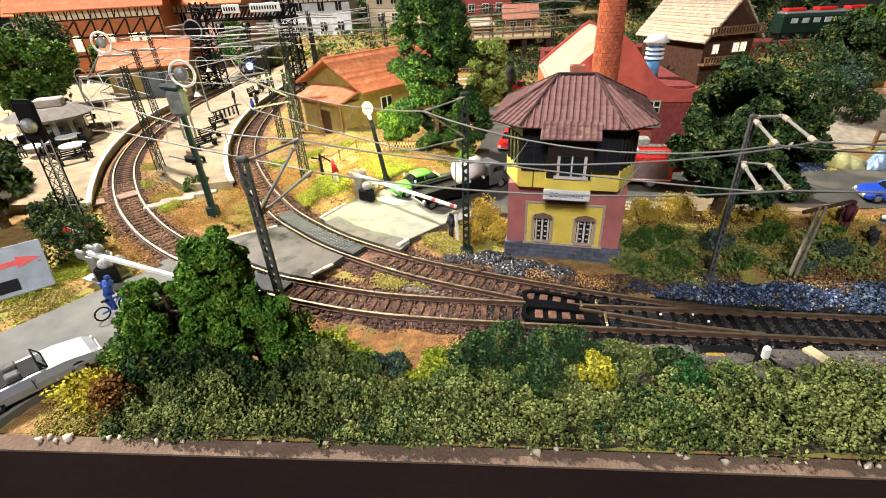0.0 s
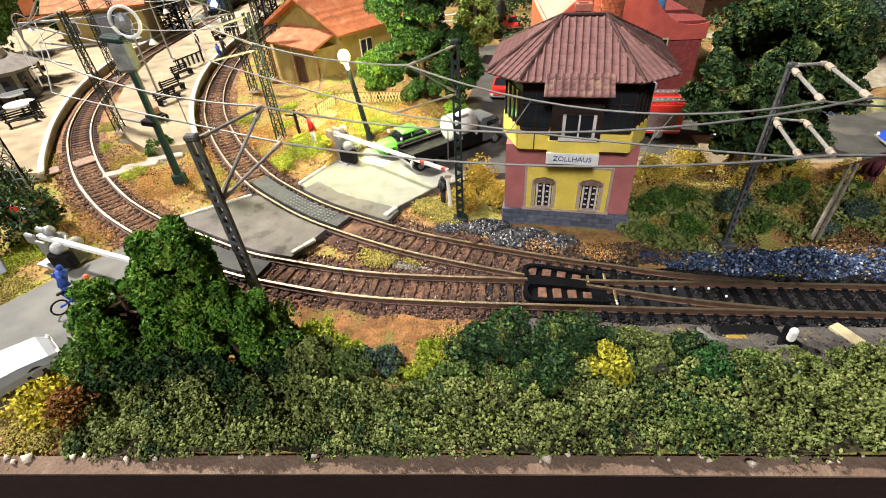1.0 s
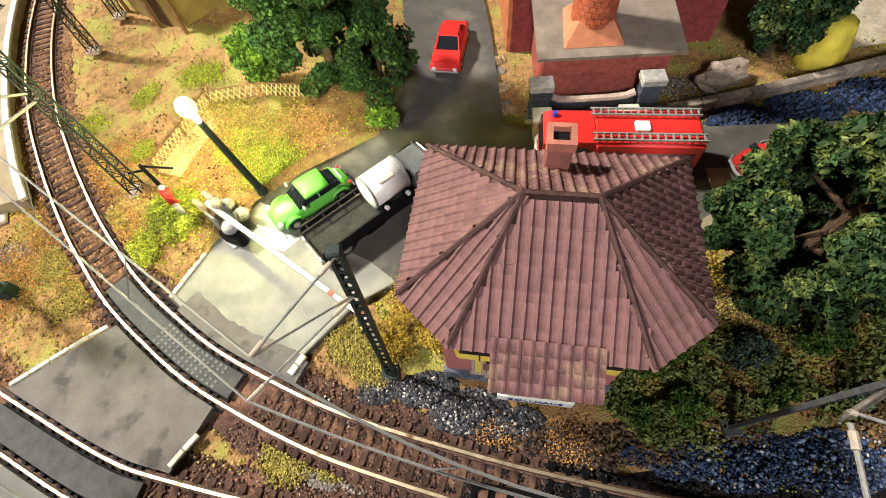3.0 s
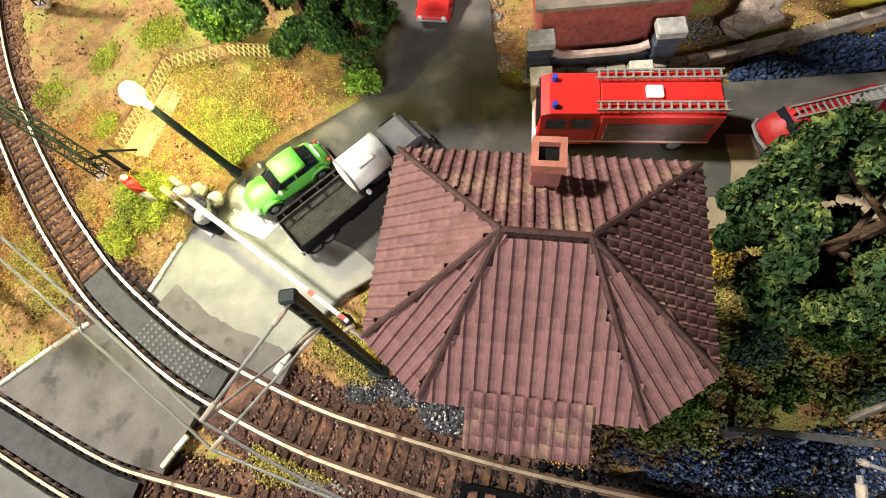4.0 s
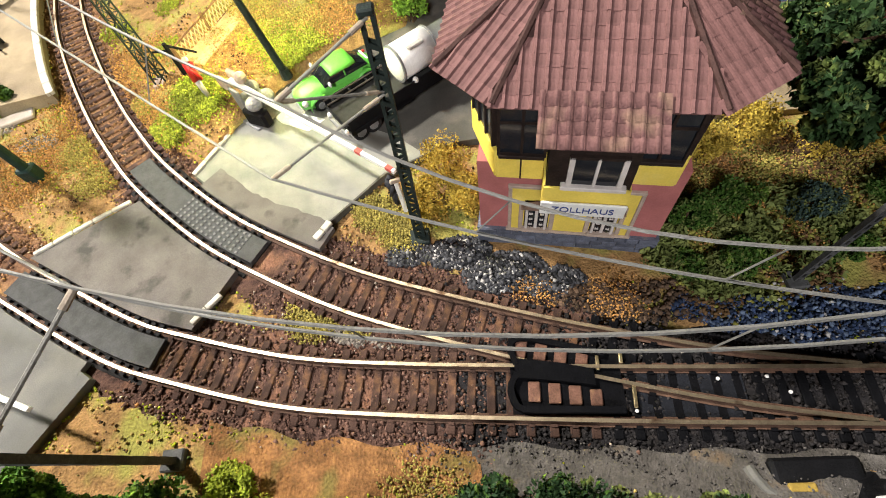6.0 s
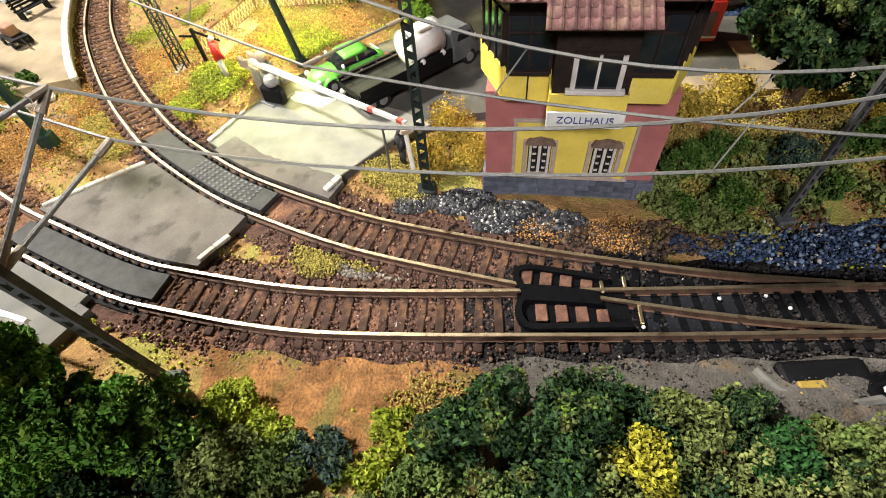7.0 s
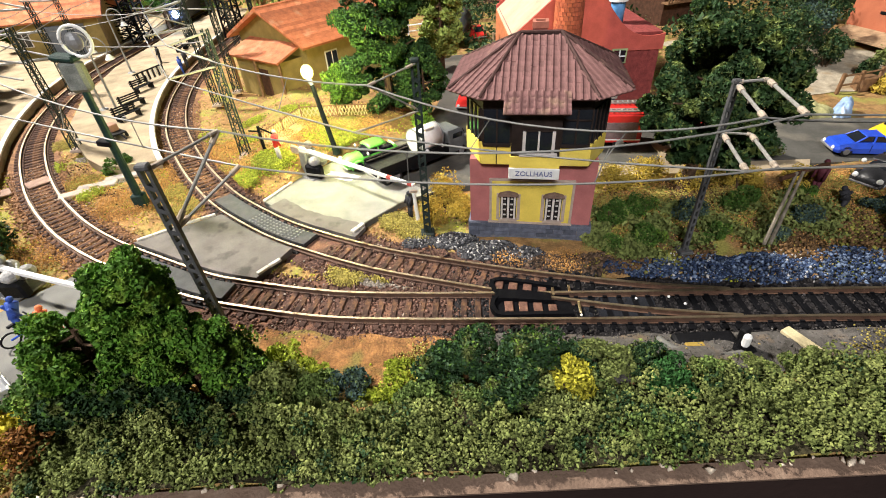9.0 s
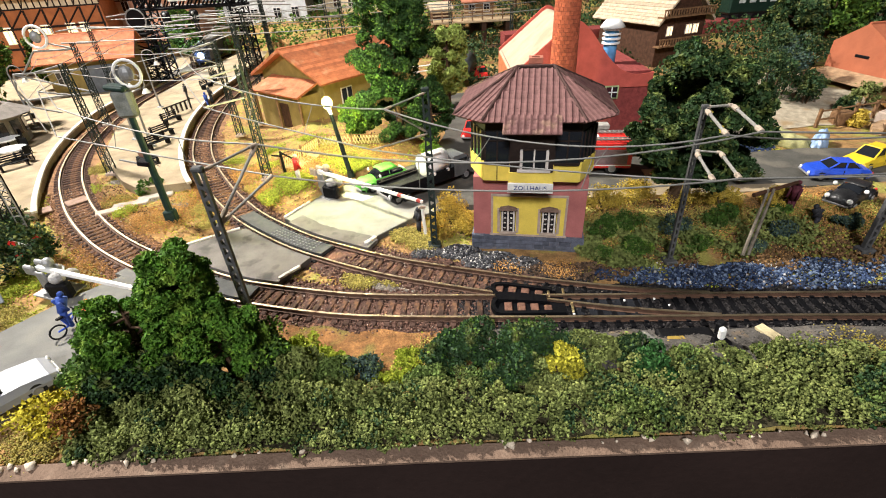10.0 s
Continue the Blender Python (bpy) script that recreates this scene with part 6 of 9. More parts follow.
def turf_scatter():
    """Coarse coloured scatter over all open ground, in drifts."""
    n = 60000
    x, y = RNG.uniform(-31, 34, n), RNG.uniform(12.5, 62, n)
    y = np.where(RNG.random(n) < 0.55, RNG.uniform(14, 42, n), y)
    free = (RNG.random(n) < np.where((x > 10) & (y > 19.5) & (y < 29.5), 0.15, np.where((y < 17.8) | ((x > -1) & (x < 10) & (y < 25)), 0.04, 1.0))) & ~blocked(x, y) & ~near_track(x, y, 1.75) & (y > np.interp(x, [p[0] for p in FRONT_LINE], [p[1] for p in FRONT_LINE]) + 3.0)
    x, y = x[free], y[free]
    n = len(x)
    tone = bumpy(x, y, 1.5, 2) + 0.7 * bumpy(x, y, 0.55, 4) + RNG.normal(0, 0.55, n)
    thick = bumpy(x, y, 0.8, 7) + RNG.normal(0, 0.6, n) > -0.45
    p = np.c_[x, y, land(x, y) + RNG.uniform(0.0, 0.1, n)]
    for nm, lo, hi, m, lab, size in (("turf_dark", -9, -1.35, mat("crumb_dark", (0.05, 0.034, 0.018), 0.95, vary=0.4, size=0.4, island=0.5), "dark brown scatter crumbs on the grass", (0.06, 0.16)), ("turf_orange", -1.35, -0.85, mat("crumb_orange", (0.36, 0.18, 0.065), 0.95, vary=0.35, size=0.5, island=0.45), "orange-brown scatter crumbs on the grass", (0.05, 0.15)),
                                 ("turf_straw", -0.85, 0.1, mat("crumb_straw", (0.42, 0.31, 0.1), 0.95, vary=0.3, size=0.5, island=0.45), "straw-yellow scatter crumbs on the grass", (0.06, 0.17)), ("turf_green", 0.1, 1.6, mat("crumb_lime", (0.36, 0.4, 0.03), 0.95, vary=0.3, size=0.5, island=0.45), "yellow-green scatter crumbs on the grass", (0.06, 0.15)), ("turf_moss", 1.6, 9, mat("crumb_moss", (0.09, 0.13, 0.025), 0.95, vary=0.35, size=0.5, island=0.5), "moss-green scatter crumbs on the grass", (0.06, 0.16))):
        q = p[(tone > lo) & (tone <= hi) & thick]
        v, f = scatter(LUMP, q, RNG.uniform(*size, len(q)), 0.45)
        tagged(raw_mesh(nm, v, f, m), lab, "grass", kind="stuff")


turf_scatter()


def stone_heap(name, spots, material, label, size):
    pts = []
    for x, y, r, n, lift in spots:
        n = int(1.5 * n)
        a, d = RNG.uniform(0, 2 * math.pi, n), r * np.sqrt(RNG.random(n))
        px, py = x + d * np.cos(a), y + 0.55 * d * np.sin(a)
        pts.append(np.c_[px, py, land(px, py) + lift * RNG.random(n) * (1 - (d / r) ** 2)])
    p = np.vstack(pts)
    p = p[~near_track(p[:, 0], p[:, 1], 1.5)]
    v, f = scatter(LUMP, p, size[0] + (size[1] - size[0]) * RNG.random(len(p)) ** 1.8, 0.5)
    tagged(raw_mesh(name, v, f, material), label, "stones", kind="stuff")


stone_heap("grey_stones", [(2.6, 24.0, 1.3, 900, 0.35), (4.2, 22.9, 1.6, 1200, 0.35), (6.0, 22.2, 1.2, 500, 0.2), (0.6, 24.2, 1.0, 300, 0.15)], STONE_GREY, "heap of loose grey stones at the foot of the signal box", (0.12, 0.3))
# white chips: painted glints and lit tops on the grey heap, flecks in the slate
stone_heap("white_chips", [(2.6, 24.0, 1.3, 230, 0.42), (4.2, 22.9, 1.6, 300, 0.42), (6.0, 22.2, 1.2, 70, 0.3), (0.6, 24.2, 1.0, 60, 0.2), (14.0, 20.0, 2.6, 60, 0.35), (19.0, 19.3, 3.0, 60, 0.35)], mat("chip_glint_white", (0.42, 0.4, 0.38), 0.6, vary=0.2, size=0.2, island=0.3), "white chips for glints on the grey stones and flecks in the slate", (0.08, 0.2))
stone_heap("bank_rocks", [(7.2, 21.3, 1.6, 300, 0.15), (9.2, 20.9, 1.6, 300, 0.15), (10.9, 20.6, 1.0, 160, 0.15)], mat("bank_rock", (0.11, 0.07, 0.045), 0.9, vary=0.35, size=0.3, island=0.6), "brown stones along the foot of the bank", (0.1, 0.3))
stone_heap("slate_stones", [(10.6, 20.6, 0.9, 250, 0.2), (12.2, 20.3, 1.6, 700, 0.25), (14.6, 19.8, 2.0, 900, 0.3), (17.6, 19.4, 2.2, 1000, 0.25), (21.5, 19.0, 2.8, 1000, 0.3), (26.0, 18.4, 3.0, 900, 0.3)], STONE_BLUE, "dark bluish slate rubble beside the track", (0.06, 0.24))
stone_heap("slate_shards", [(12.2, 20.3, 1.6, 160, 0.35), (14.6, 19.8, 2.0, 220, 0.4), (17.6, 19.4, 2.2, 240, 0.35), (21.5, 19.0, 2.8, 260, 0.4), (26.0, 18.4, 3.0, 220, 0.4)], mat("pale_slate", (0.12, 0.16, 0.24), 0.6, vary=0.3, size=0.2, island=0.5), "paler blue-grey slate shards", (0.08, 0.26))
stone_heap("rubble", [(-1.2, 21.4, 1.4, 500, 0.1), (0.3, 20.8, 1.3, 400, 0.1), (-22.0, 35.6, 1.2, 250, 0.1), (-19.0, 34.0, 1.2, 200, 0.1), (-26.0, 40.2, 1.2, 200, 0.1), (8.7, 40.0, 0.5, 200, 0.1), (8.8, 43.0, 0.6, 300, 0.1), (19.5, 39.5, 1.8, 300, 0.2)], mat("pale_rubble", (0.25, 0.215, 0.18), 0.9, vary=0.3, size=0.2, island=0.4), "pale rubble beside the track", (0.08, 0.26))


def edge_flints():
    n = 60
    x = RNG.uniform(-16, 30, n)
    y = np.interp(x, [p[0] for p in FRONT_LINE], [p[1] for p in FRONT_LINE]) + RNG.uniform(-0.16, 0.12, n)
    v, f = scatter(LUMP, np.c_[x, y, np.full(n, -0.02)], RNG.uniform(0.1, 0.36, n), 0.6)
    tagged(raw_mesh("edge_flints", v, f, mat("flint", (0.62, 0.52, 0.4), 0.8, vary=0.2, size=0.3)), "pale bits of stone along the board rim", "stones", kind="stuff")


edge_flints()

# ---- vehicles ----
def body_ring(x, half, z0, z1, tuck=0.12):
    return [(x, -half, z0), (x, half, z0), (x, half + 0.02, (z0 + z1) / 2), (x, half - tuck, z1), (x, -half + tuck, z1), (x, -half - 0.02, (z0 + z1) / 2)]


def wheel(t, x, y, r, wide=0.22):
    s = 1 if y > 0 else -1
    w = part("wheel", rod(B(), (x, y - s * wide, r), (x, y, r), r, r, 14), TYRE, t)
    part("rim", rod(B(), (x, y, r), (x, y + s * 0.03, r), r * 0.6, r * 0.55, 10), GREY_METAL, w)


def car(at, turn, paint, label, long=4.6, wide=1.9, high=1.45, open_top=False, group=""):
    t = thing("car", at, turn, label, "car", group)
    h, L = wide / 2, long / 2
    hood = 0.92
    stations = [(-L, 0.42, 0.62), (-L + 0.12, 0.3, 0.78), (-L * 0.6, 0.25, hood), (0, 0.25, hood + 0.02), (L * 0.45, 0.25, hood), (L * 0.85, 0.26, 0.75), (L - 0.08, 0.32, 0.62), (L, 0.42, 0.55)]
    part("body", loft(B(), [body_ring(x, h - (0.12 if abs(x) > L - 0.2 else 0.0), a, b) for x, a, b in stations]), paint, t, smooth=False)
    if open_top:
        part("cockpit", box(B(), (-0.35, 0, hood + 0.01), (1.7, wide * 0.72, 0.06), (0, 0, 0), 0.02), BLACK, t, "dark open cockpit")
        for y in (-0.4, 0.4):
            part("seat", box(B(), (-0.55, y, hood + 0.14), (0.5, 0.5, 0.3), (0, 0, 0), 0.06), mat("seat_grey", (0.12, 0.11, 0.11), 0.7), t)
        bm = B()
        for a, b in (((0.55, -0.7, hood), (0.32, -0.62, 1.35)), ((0.55, 0.7, hood), (0.32, 0.62, 1.35)), ((0.32, -0.62, 1.35), (0.32, 0.62, 1.35)), ((0.55, -0.7, hood), (0.55, 0.7, hood))):
            rod(bm, a, b, 0.04, 0.04, 5)
        wf = part("windscreen_frame", bm, BLACK, t, "dark windscreen frame")
        part("windscreen", slab(B(), [(0.55, -0.66, hood), (0.55, 0.66, hood), (0.33, 0.6, 1.33), (0.33, -0.6, 1.33)], 0.03), glass("clear_glass"), wf)
    else:
        cab = [(-L * 0.62, 0.72, hood), (-L * 0.38, 0.62, high), (L * 0.12, 0.62, high), (L * 0.4, 0.74, hood)]
        part("cabin", loft(B(), [[(x, -w, hood - 0.02), (x, w, hood - 0.02), (x, w * 0.95, z), (x, -w * 0.95, z)] for x, w, z in ((a, b * wide / 1.9, max(c, hood + 0.01)) for a, b, c in cab)]), PANE, t, "dark car windows")
        part("roof", box(B(), (-L * 0.13, 0, high), (L * 0.55, wide * 0.6, 0.1), (0, 0, 0), 0.04), paint, t)
        for s in (-1, 1):
            for a, b in (((-L * 0.62, 0.72), (-L * 0.38, 0.62)), ((L * 0.12, 0.62), (L * 0.4, 0.74))):
                za, zb = (hood, high) if a[0] < 0 else (high, hood)
                part("pillar", rod(B(), (a[0], s * a[1] * wide / 1.9, za), (b[0], s * b[1] * wide / 1.9, zb), 0.06, 0.06, 5), paint, t)
            part("pillar", rod(B(), (-L * 0.13, s * 0.66, hood), (-L * 0.13, s * 0.6, high), 0.05, 0.05, 5), paint, t)
    for s in (-1, 1):
        part("headlight", ball(B(), (L - 0.03, s * h * 0.68, 0.56), 0.14, 8, 6, (0.5, 1, 1)), WHITE, t, "round headlight")
        part("tail_light", box(B(), (-L + 0.02, s * h * 0.7, 0.6), (0.08, 0.26, 0.14)), RED, t, "red tail light")
        part("door_line", box(B(), (-0.1, s * (h + 0.012), 0.62), (0.03, 0.02, 0.5)), BLACK, t)
        for x in (-L * 0.62, L * 0.6):
            wheel(t, x, s * (h + 0.01), 0.34)
    for x in (-L - 0.02, L + 0.02):
        part("bumper", box(B(), (x, 0, 0.42), (0.1, wide * 0.92, 0.13), (0, 0, 0), 0.03), GREY_METAL, t)
    return t


car((-18.05, 14.35, 0.0), 50, SILVER, "silver open-top sports car on the road to the crossing", 4.9, 1.95, 1.35, True)
car((6.15, 44.9, 0.03), 254, RED, "small red car parked on the side road", 4.6, 1.9, 1.45)
car((10.6, 72.1, float(land(10.6, 72.1)) + 0.05), 100, RED, "red car parked behind the factory", 4.6, 1.9, 1.5)
car((30.6, 29.5, 0.03), 165, BLUE_PAINT, "blue car on the road behind the bank", 4.0, 1.75, 1.3)
car((34.6, 31.0, 0.03), 195, CAR_YELLOW, "yellow car on the road behind the bank", 4.4, 1.8, 1.5)


def round_car(at, turn, paint, label, long=4.4, wide=1.85, high=1.55):
    """An old rounded saloon: bulging bonnet, mudguards, cabin and sloping tail."""
    t = thing("car", at, turn, label, "car")
    L, h = long / 2, wide / 2

    def ring(x, half, z0, z1, n=7):
        top = [(x, half * math.cos(a), z0 + 0.3 * (z1 - z0) + 0.7 * (z1 - z0) * math.sin(a) ** 0.8) for a in np.linspace(0.001, math.pi - 0.001, n)]
        return [(x, -half, z0), (x, half, z0)] + top

    part("body", loft(B(), [ring(x, w * h, a, b) for x, w, a, b in ((L, 0.45, 0.42, 0.62), (L - 0.12, 0.66, 0.33, 0.86), (L - 0.45, 0.8, 0.3, 1.02), (L * 0.4, 0.86, 0.28, 1.12), (0, 0.9, 0.28, 1.12), (-L * 0.5, 0.9, 0.28, 1.1), (-L + 0.5, 0.84, 0.3, 1.0), (-L + 0.12, 0.68, 0.35, 0.8), (-L, 0.45, 0.42, 0.6))]), paint, t, smooth=True)
    part("glazing", loft(B(), [ring(x, w * h, 0.95, z) for x, w, z in ((L * 0.38, 0.74, 1.1), (L * 0.14, 0.72, high - 0.06), (-L * 0.45, 0.72, high - 0.04), (-L * 0.72, 0.7, 1.08))]), PANE, t, "dark windows")
    part("roof", loft(B(), [ring(x, w * h, 1.36, z) for x, w, z in ((L * 0.16, 0.72, high - 0.04), (L * 0.05, 0.76, high + 0.03), (-L * 0.3, 0.76, high + 0.04), (-L * 0.47, 0.72, high - 0.02))]), paint, t, smooth=True)
    for s in (-1, 1):
        for x in (L * 0.6, -L * 0.62):
            part("mudguard", loft(B(), [[(x + 0.56 * math.cos(a), s * y, 0.3 + 0.52 * math.sin(a) + dz) for y, dz in ((h * 0.7, 0.05), (h * 0.98, 0), (h * 0.98, -0.08), (h * 0.7, -0.08))] for a in np.linspace(0, math.pi, 9)]), paint, t, smooth=True)
            wheel(t, x, s * h * 0.95, 0.33)
        part("pillar", rod(B(), (-L * 0.16, s * h * 0.76, 1.05), (-L * 0.16, s * h * 0.62, high - 0.1), 0.05, 0.05, 5), paint, t)
        part("headlight", ball(B(), (L - 0.2, s * h * 0.74, 0.72), 0.16, 10, 7), WHITE, t, "round headlight")
        part("mirror", ball(B(), (L * 0.28, s * h * 1.02, 1.2), 0.14, 8, 6, (0.6, 1, 1)), WHITE, t, "white mirror")
        part("tail_light", ball(B(), (-L + 0.12, s * h * 0.7, 0.7), 0.1, 8, 6), RED, t, "red tail light")
    for x in (L + 0.03, -L - 0.03):
        part("bumper", box(B(), (x, 0, 0.42), (0.1, wide * 0.85, 0.12), (0, 0, 0), 0.03), GREY_METAL, t)
    part("trim_bar", box(B(), (-L + 0.42, 0, 1.03), (0.1, wide * 0.45, 0.05), (0, 0, 0), 0.02), WHITE, t, "white trim bar")
    return t


round_car((-2.5, 34.35, 0.03), 212, GREEN_PAINT, "bright green rounded saloon waiting at the barrier", 4.5, 1.9)


def tank_truck():
    """A black flatbed lorry: grey cab, white tank on the bed, empty rear bed."""
    t = thing("tank_truck", (0.15, 32.65, 0.03), 34, "black flatbed lorry with a white tank and a dull grey cab", "truck")
    part("chassis", box(B(), (1.0, 0, 0.55), (7.4, 0.9, 0.25), (0, 0, 0), 0.03), BLACK, t)
    bed_floor = part("bed", box(B(), (0.1, 0, 0.92), (5.7, 2.0, 0.16), (0, 0, 0), 0.03), mat("worn_bed", (0.035, 0.034, 0.03), 0.85, vary=0.35, size=0.4, c2=(0.018, 0.018, 0.017), cover=0.35, size2=0.8), t, "worn black load bed")
    for s in (-1, 1):
        part("side_board", box(B(), (0.1, s * 1.03, 0.98), (5.7, 0.08, 0.85), (0, 0, 0), 0.02), BLACK, bed_floor)
    for k in range(4):
        part("cross_bar", box(B(), (-2.4 + k * 0.95, 0.82, 1.3), (0.12, 0.42, 0.08), (0, 0, 0), 0.02), BLACK, bed_floor)
    for y in (0.64, 1.0):
        part("ladder_rail", box(B(), (-1.0, y, 1.36), (3.6, 0.07, 0.08), (0, 0, 0), 0.02), mat("dark_oak", (0.09, 0.075, 0.06), 0.8, vary=0.3, size=0.3), bed_floor)
    part("tailboard", box(B(), (-2.78, 0, 1.02), (0.08, 2.0, 0.36), (0, -8, 0), 0.02), BLACK, bed_floor)
    tank = part("tank", rod(B(), (0.75, 0.05, 1.85), (2.7, 0.05, 1.85), 0.86, 0.86, 24), WHITE, t, "white barrel tank", True)
    for x, s in ((0.75, -1), (2.7, 1)):
        part("tank_end", ball(B(), (x, 0.05, 1.85), 0.84, 20, 9, (0.18, 1, 1)), WHITE, tank, smooth=True)
        part("rim", rod(B(), (x - 0.05, 0.05, 1.85), (x + 0.05, 0.05, 1.85), 0.89, 0.89, 24), GREY_METAL, tank)
    part("hatch", box(B(), (1.7, -0.4, 2.6), (0.8, 0.5, 0.14), (-22, 0, 0), 0.03), mat("grey_hatch", (0.4, 0.37, 0.34), 0.7, vary=0.2), tank, "grey hatch")
    for x in (1.1, 2.4):
        part("saddle", box(B(), (x, 0.05, 1.15), (0.25, 1.5, 0.4), (0, 0, 0), 0.03), BLACK, t)
        part("valve", ball(B(), (x, -0.98, 1.35), 0.15, 8, 6), WHITE, t, "pale valve cap")
    grey = mat("dull_grey_paint", (0.11, 0.115, 0.115), 0.5, vary=0.15, size=0.6)
    cab = part("cab", loft(B(), [body_ring(x, w, 0.5, z, 0.2) for x, w, z in ((3.05, 0.95, 1.9), (3.15, 1.0, 2.1), (4.2, 1.0, 2.1), (4.45, 0.98, 1.95), (4.75, 0.95, 1.3), (5.0, 0.9, 1.15))]), grey, t, "dull grey cab")
    part("windscreen", box(B(), (4.62, 0, 1.65), (0.06, 1.6, 0.65), (0, -25, 0), 0.02), PANE, cab)
    for s in (-1, 1):
        part("side_window", box(B(), (3.85, s * 0.97, 1.65), (0.85, 0.06, 0.5), (s * -14, 0, 0), 0.02), PANE, cab)
        part("mirror", ball(B(), (4.4, s * 1.2, 1.6), 0.13, 8, 6, (0.7, 0.6, 1.2)), GREY_METAL, cab)
        part("headlight", ball(B(), (5.0, s * 0.65, 0.85), 0.14, 8, 6), WHITE, cab)
        part("tail_light", ball(B(), (-2.8, s * 0.78, 0.7), 0.15, 8, 6), WHITE, t, "pale rear lamp")
        part("mudguard", box(B(), (-1.9, s * 0.98, 0.82), (1.3, 0.32, 0.08), (0, 0, 0), 0.03), BLACK, t)
        for x in (4.2, -1.55, -2.25):
            wheel(t, x, s * 1.0, 0.42, 0.3)
        part("side_box", box(B(), (0.2, s * 0.92, 0.6), (1.1, 0.3, 0.4), (0, 0, 0), 0.04), BLACK, t)
    part("bumper", box(B(), (-2.88, 0, 0.52), (0.12, 1.9, 0.2), (0, 0, 0), 0.03), GREY_METAL, t)
    part("front_bumper", box(B(), (5.05, 0, 0.5), (0.14, 1.9, 0.25), (0, 0, 0), 0.03), GREY_METAL, t)


tank_truck()


def fire_engine():
    t = thing("fire_engine", (13.4, 34.45, 0.03), 168.5, "red fire engine with two ladders on its roof", "fire engine")
    part("body", box(B(), (-1.2, 0, 1.55), (5.0, 2.35, 2.1), (0, 0, 0), 0.1), RED, t, "red equipment body")
    part("cab", loft(B(), [body_ring(x, 1.17, 0.5, z, 0.12) for x, z in ((3.85, 1.6), (3.75, 2.45), (3.4, 2.6), (1.3, 2.6))]), RED, t, "red crew cab")
    part("windscreen", box(B(), (3.82, 0, 2.02), (0.08, 2.0, 0.75), (0, -6, 0)), PANE, t)
    for s in (-1, 1):
        for x in (3.1, 2.0):
            part("side_window", box(B(), (x, s * 1.17, 2.0), (0.85, 0.05, 0.6)), PANE, t)
        part("roller_shutter", box(B(), (-1.2, s * 1.18, 1.45), (4.3, 0.06, 1.2), (0, 0, 0), 0.02), mat("shutter_grey", (0.2, 0.13, 0.13), 0.5, vary=0.15), t, "dull grey-red roller shutters")
        for k in range(9):
            part("shutter_slat", box(B(), (-1.2, s * 1.215, 0.95 + k * 0.13), (4.2, 0.015, 0.09)), mat("shutter_slat", (0.22, 0.15, 0.15), 0.5), t)
        part("stripe", box(B(), (0.0, s * 1.185, 0.78), (7.3, 0.05, 0.08)), WHITE, t, "thin white stripe")
        for x in (2.75, -2.3):
            wheel(t, x, s * 1.17, 0.5, 0.35)
        part("headlight", box(B(), (3.88, s * 0.8, 0.85), (0.06, 0.35, 0.22)), WHITE, t)
    part("bumper", box(B(), (3.9, 0, 0.5), (0.18, 2.3, 0.32), (0, 0, 0), 0.05), WHITE, t)
    for s in (-0.82, 0.82):
        bm = B()
        for e in (-0.2, 0.2):
            box(bm, (-1.1, s + e, 2.8), (5.2, 0.07, 0.1))
        for k in range(15):
            box(bm, (-3.55 + k * 0.35, s, 2.8), (0.07, 0.42, 0.07))
        part("ladder", bm, ARM, t, "pale grey ladder")
    part("hatch", box(B(), (-0.9, 0, 2.68), (0.7, 0.6, 0.2), (0, 0, 0), 0.05), WHITE, t)
    for y in (-0.7, 0.7):
        part("beacon", rod(B(), (3.2, y, 2.6), (3.2, y, 2.85), 0.14, 0.12, 8), BLUE_PAINT, t, "blue beacon")


fire_engine()


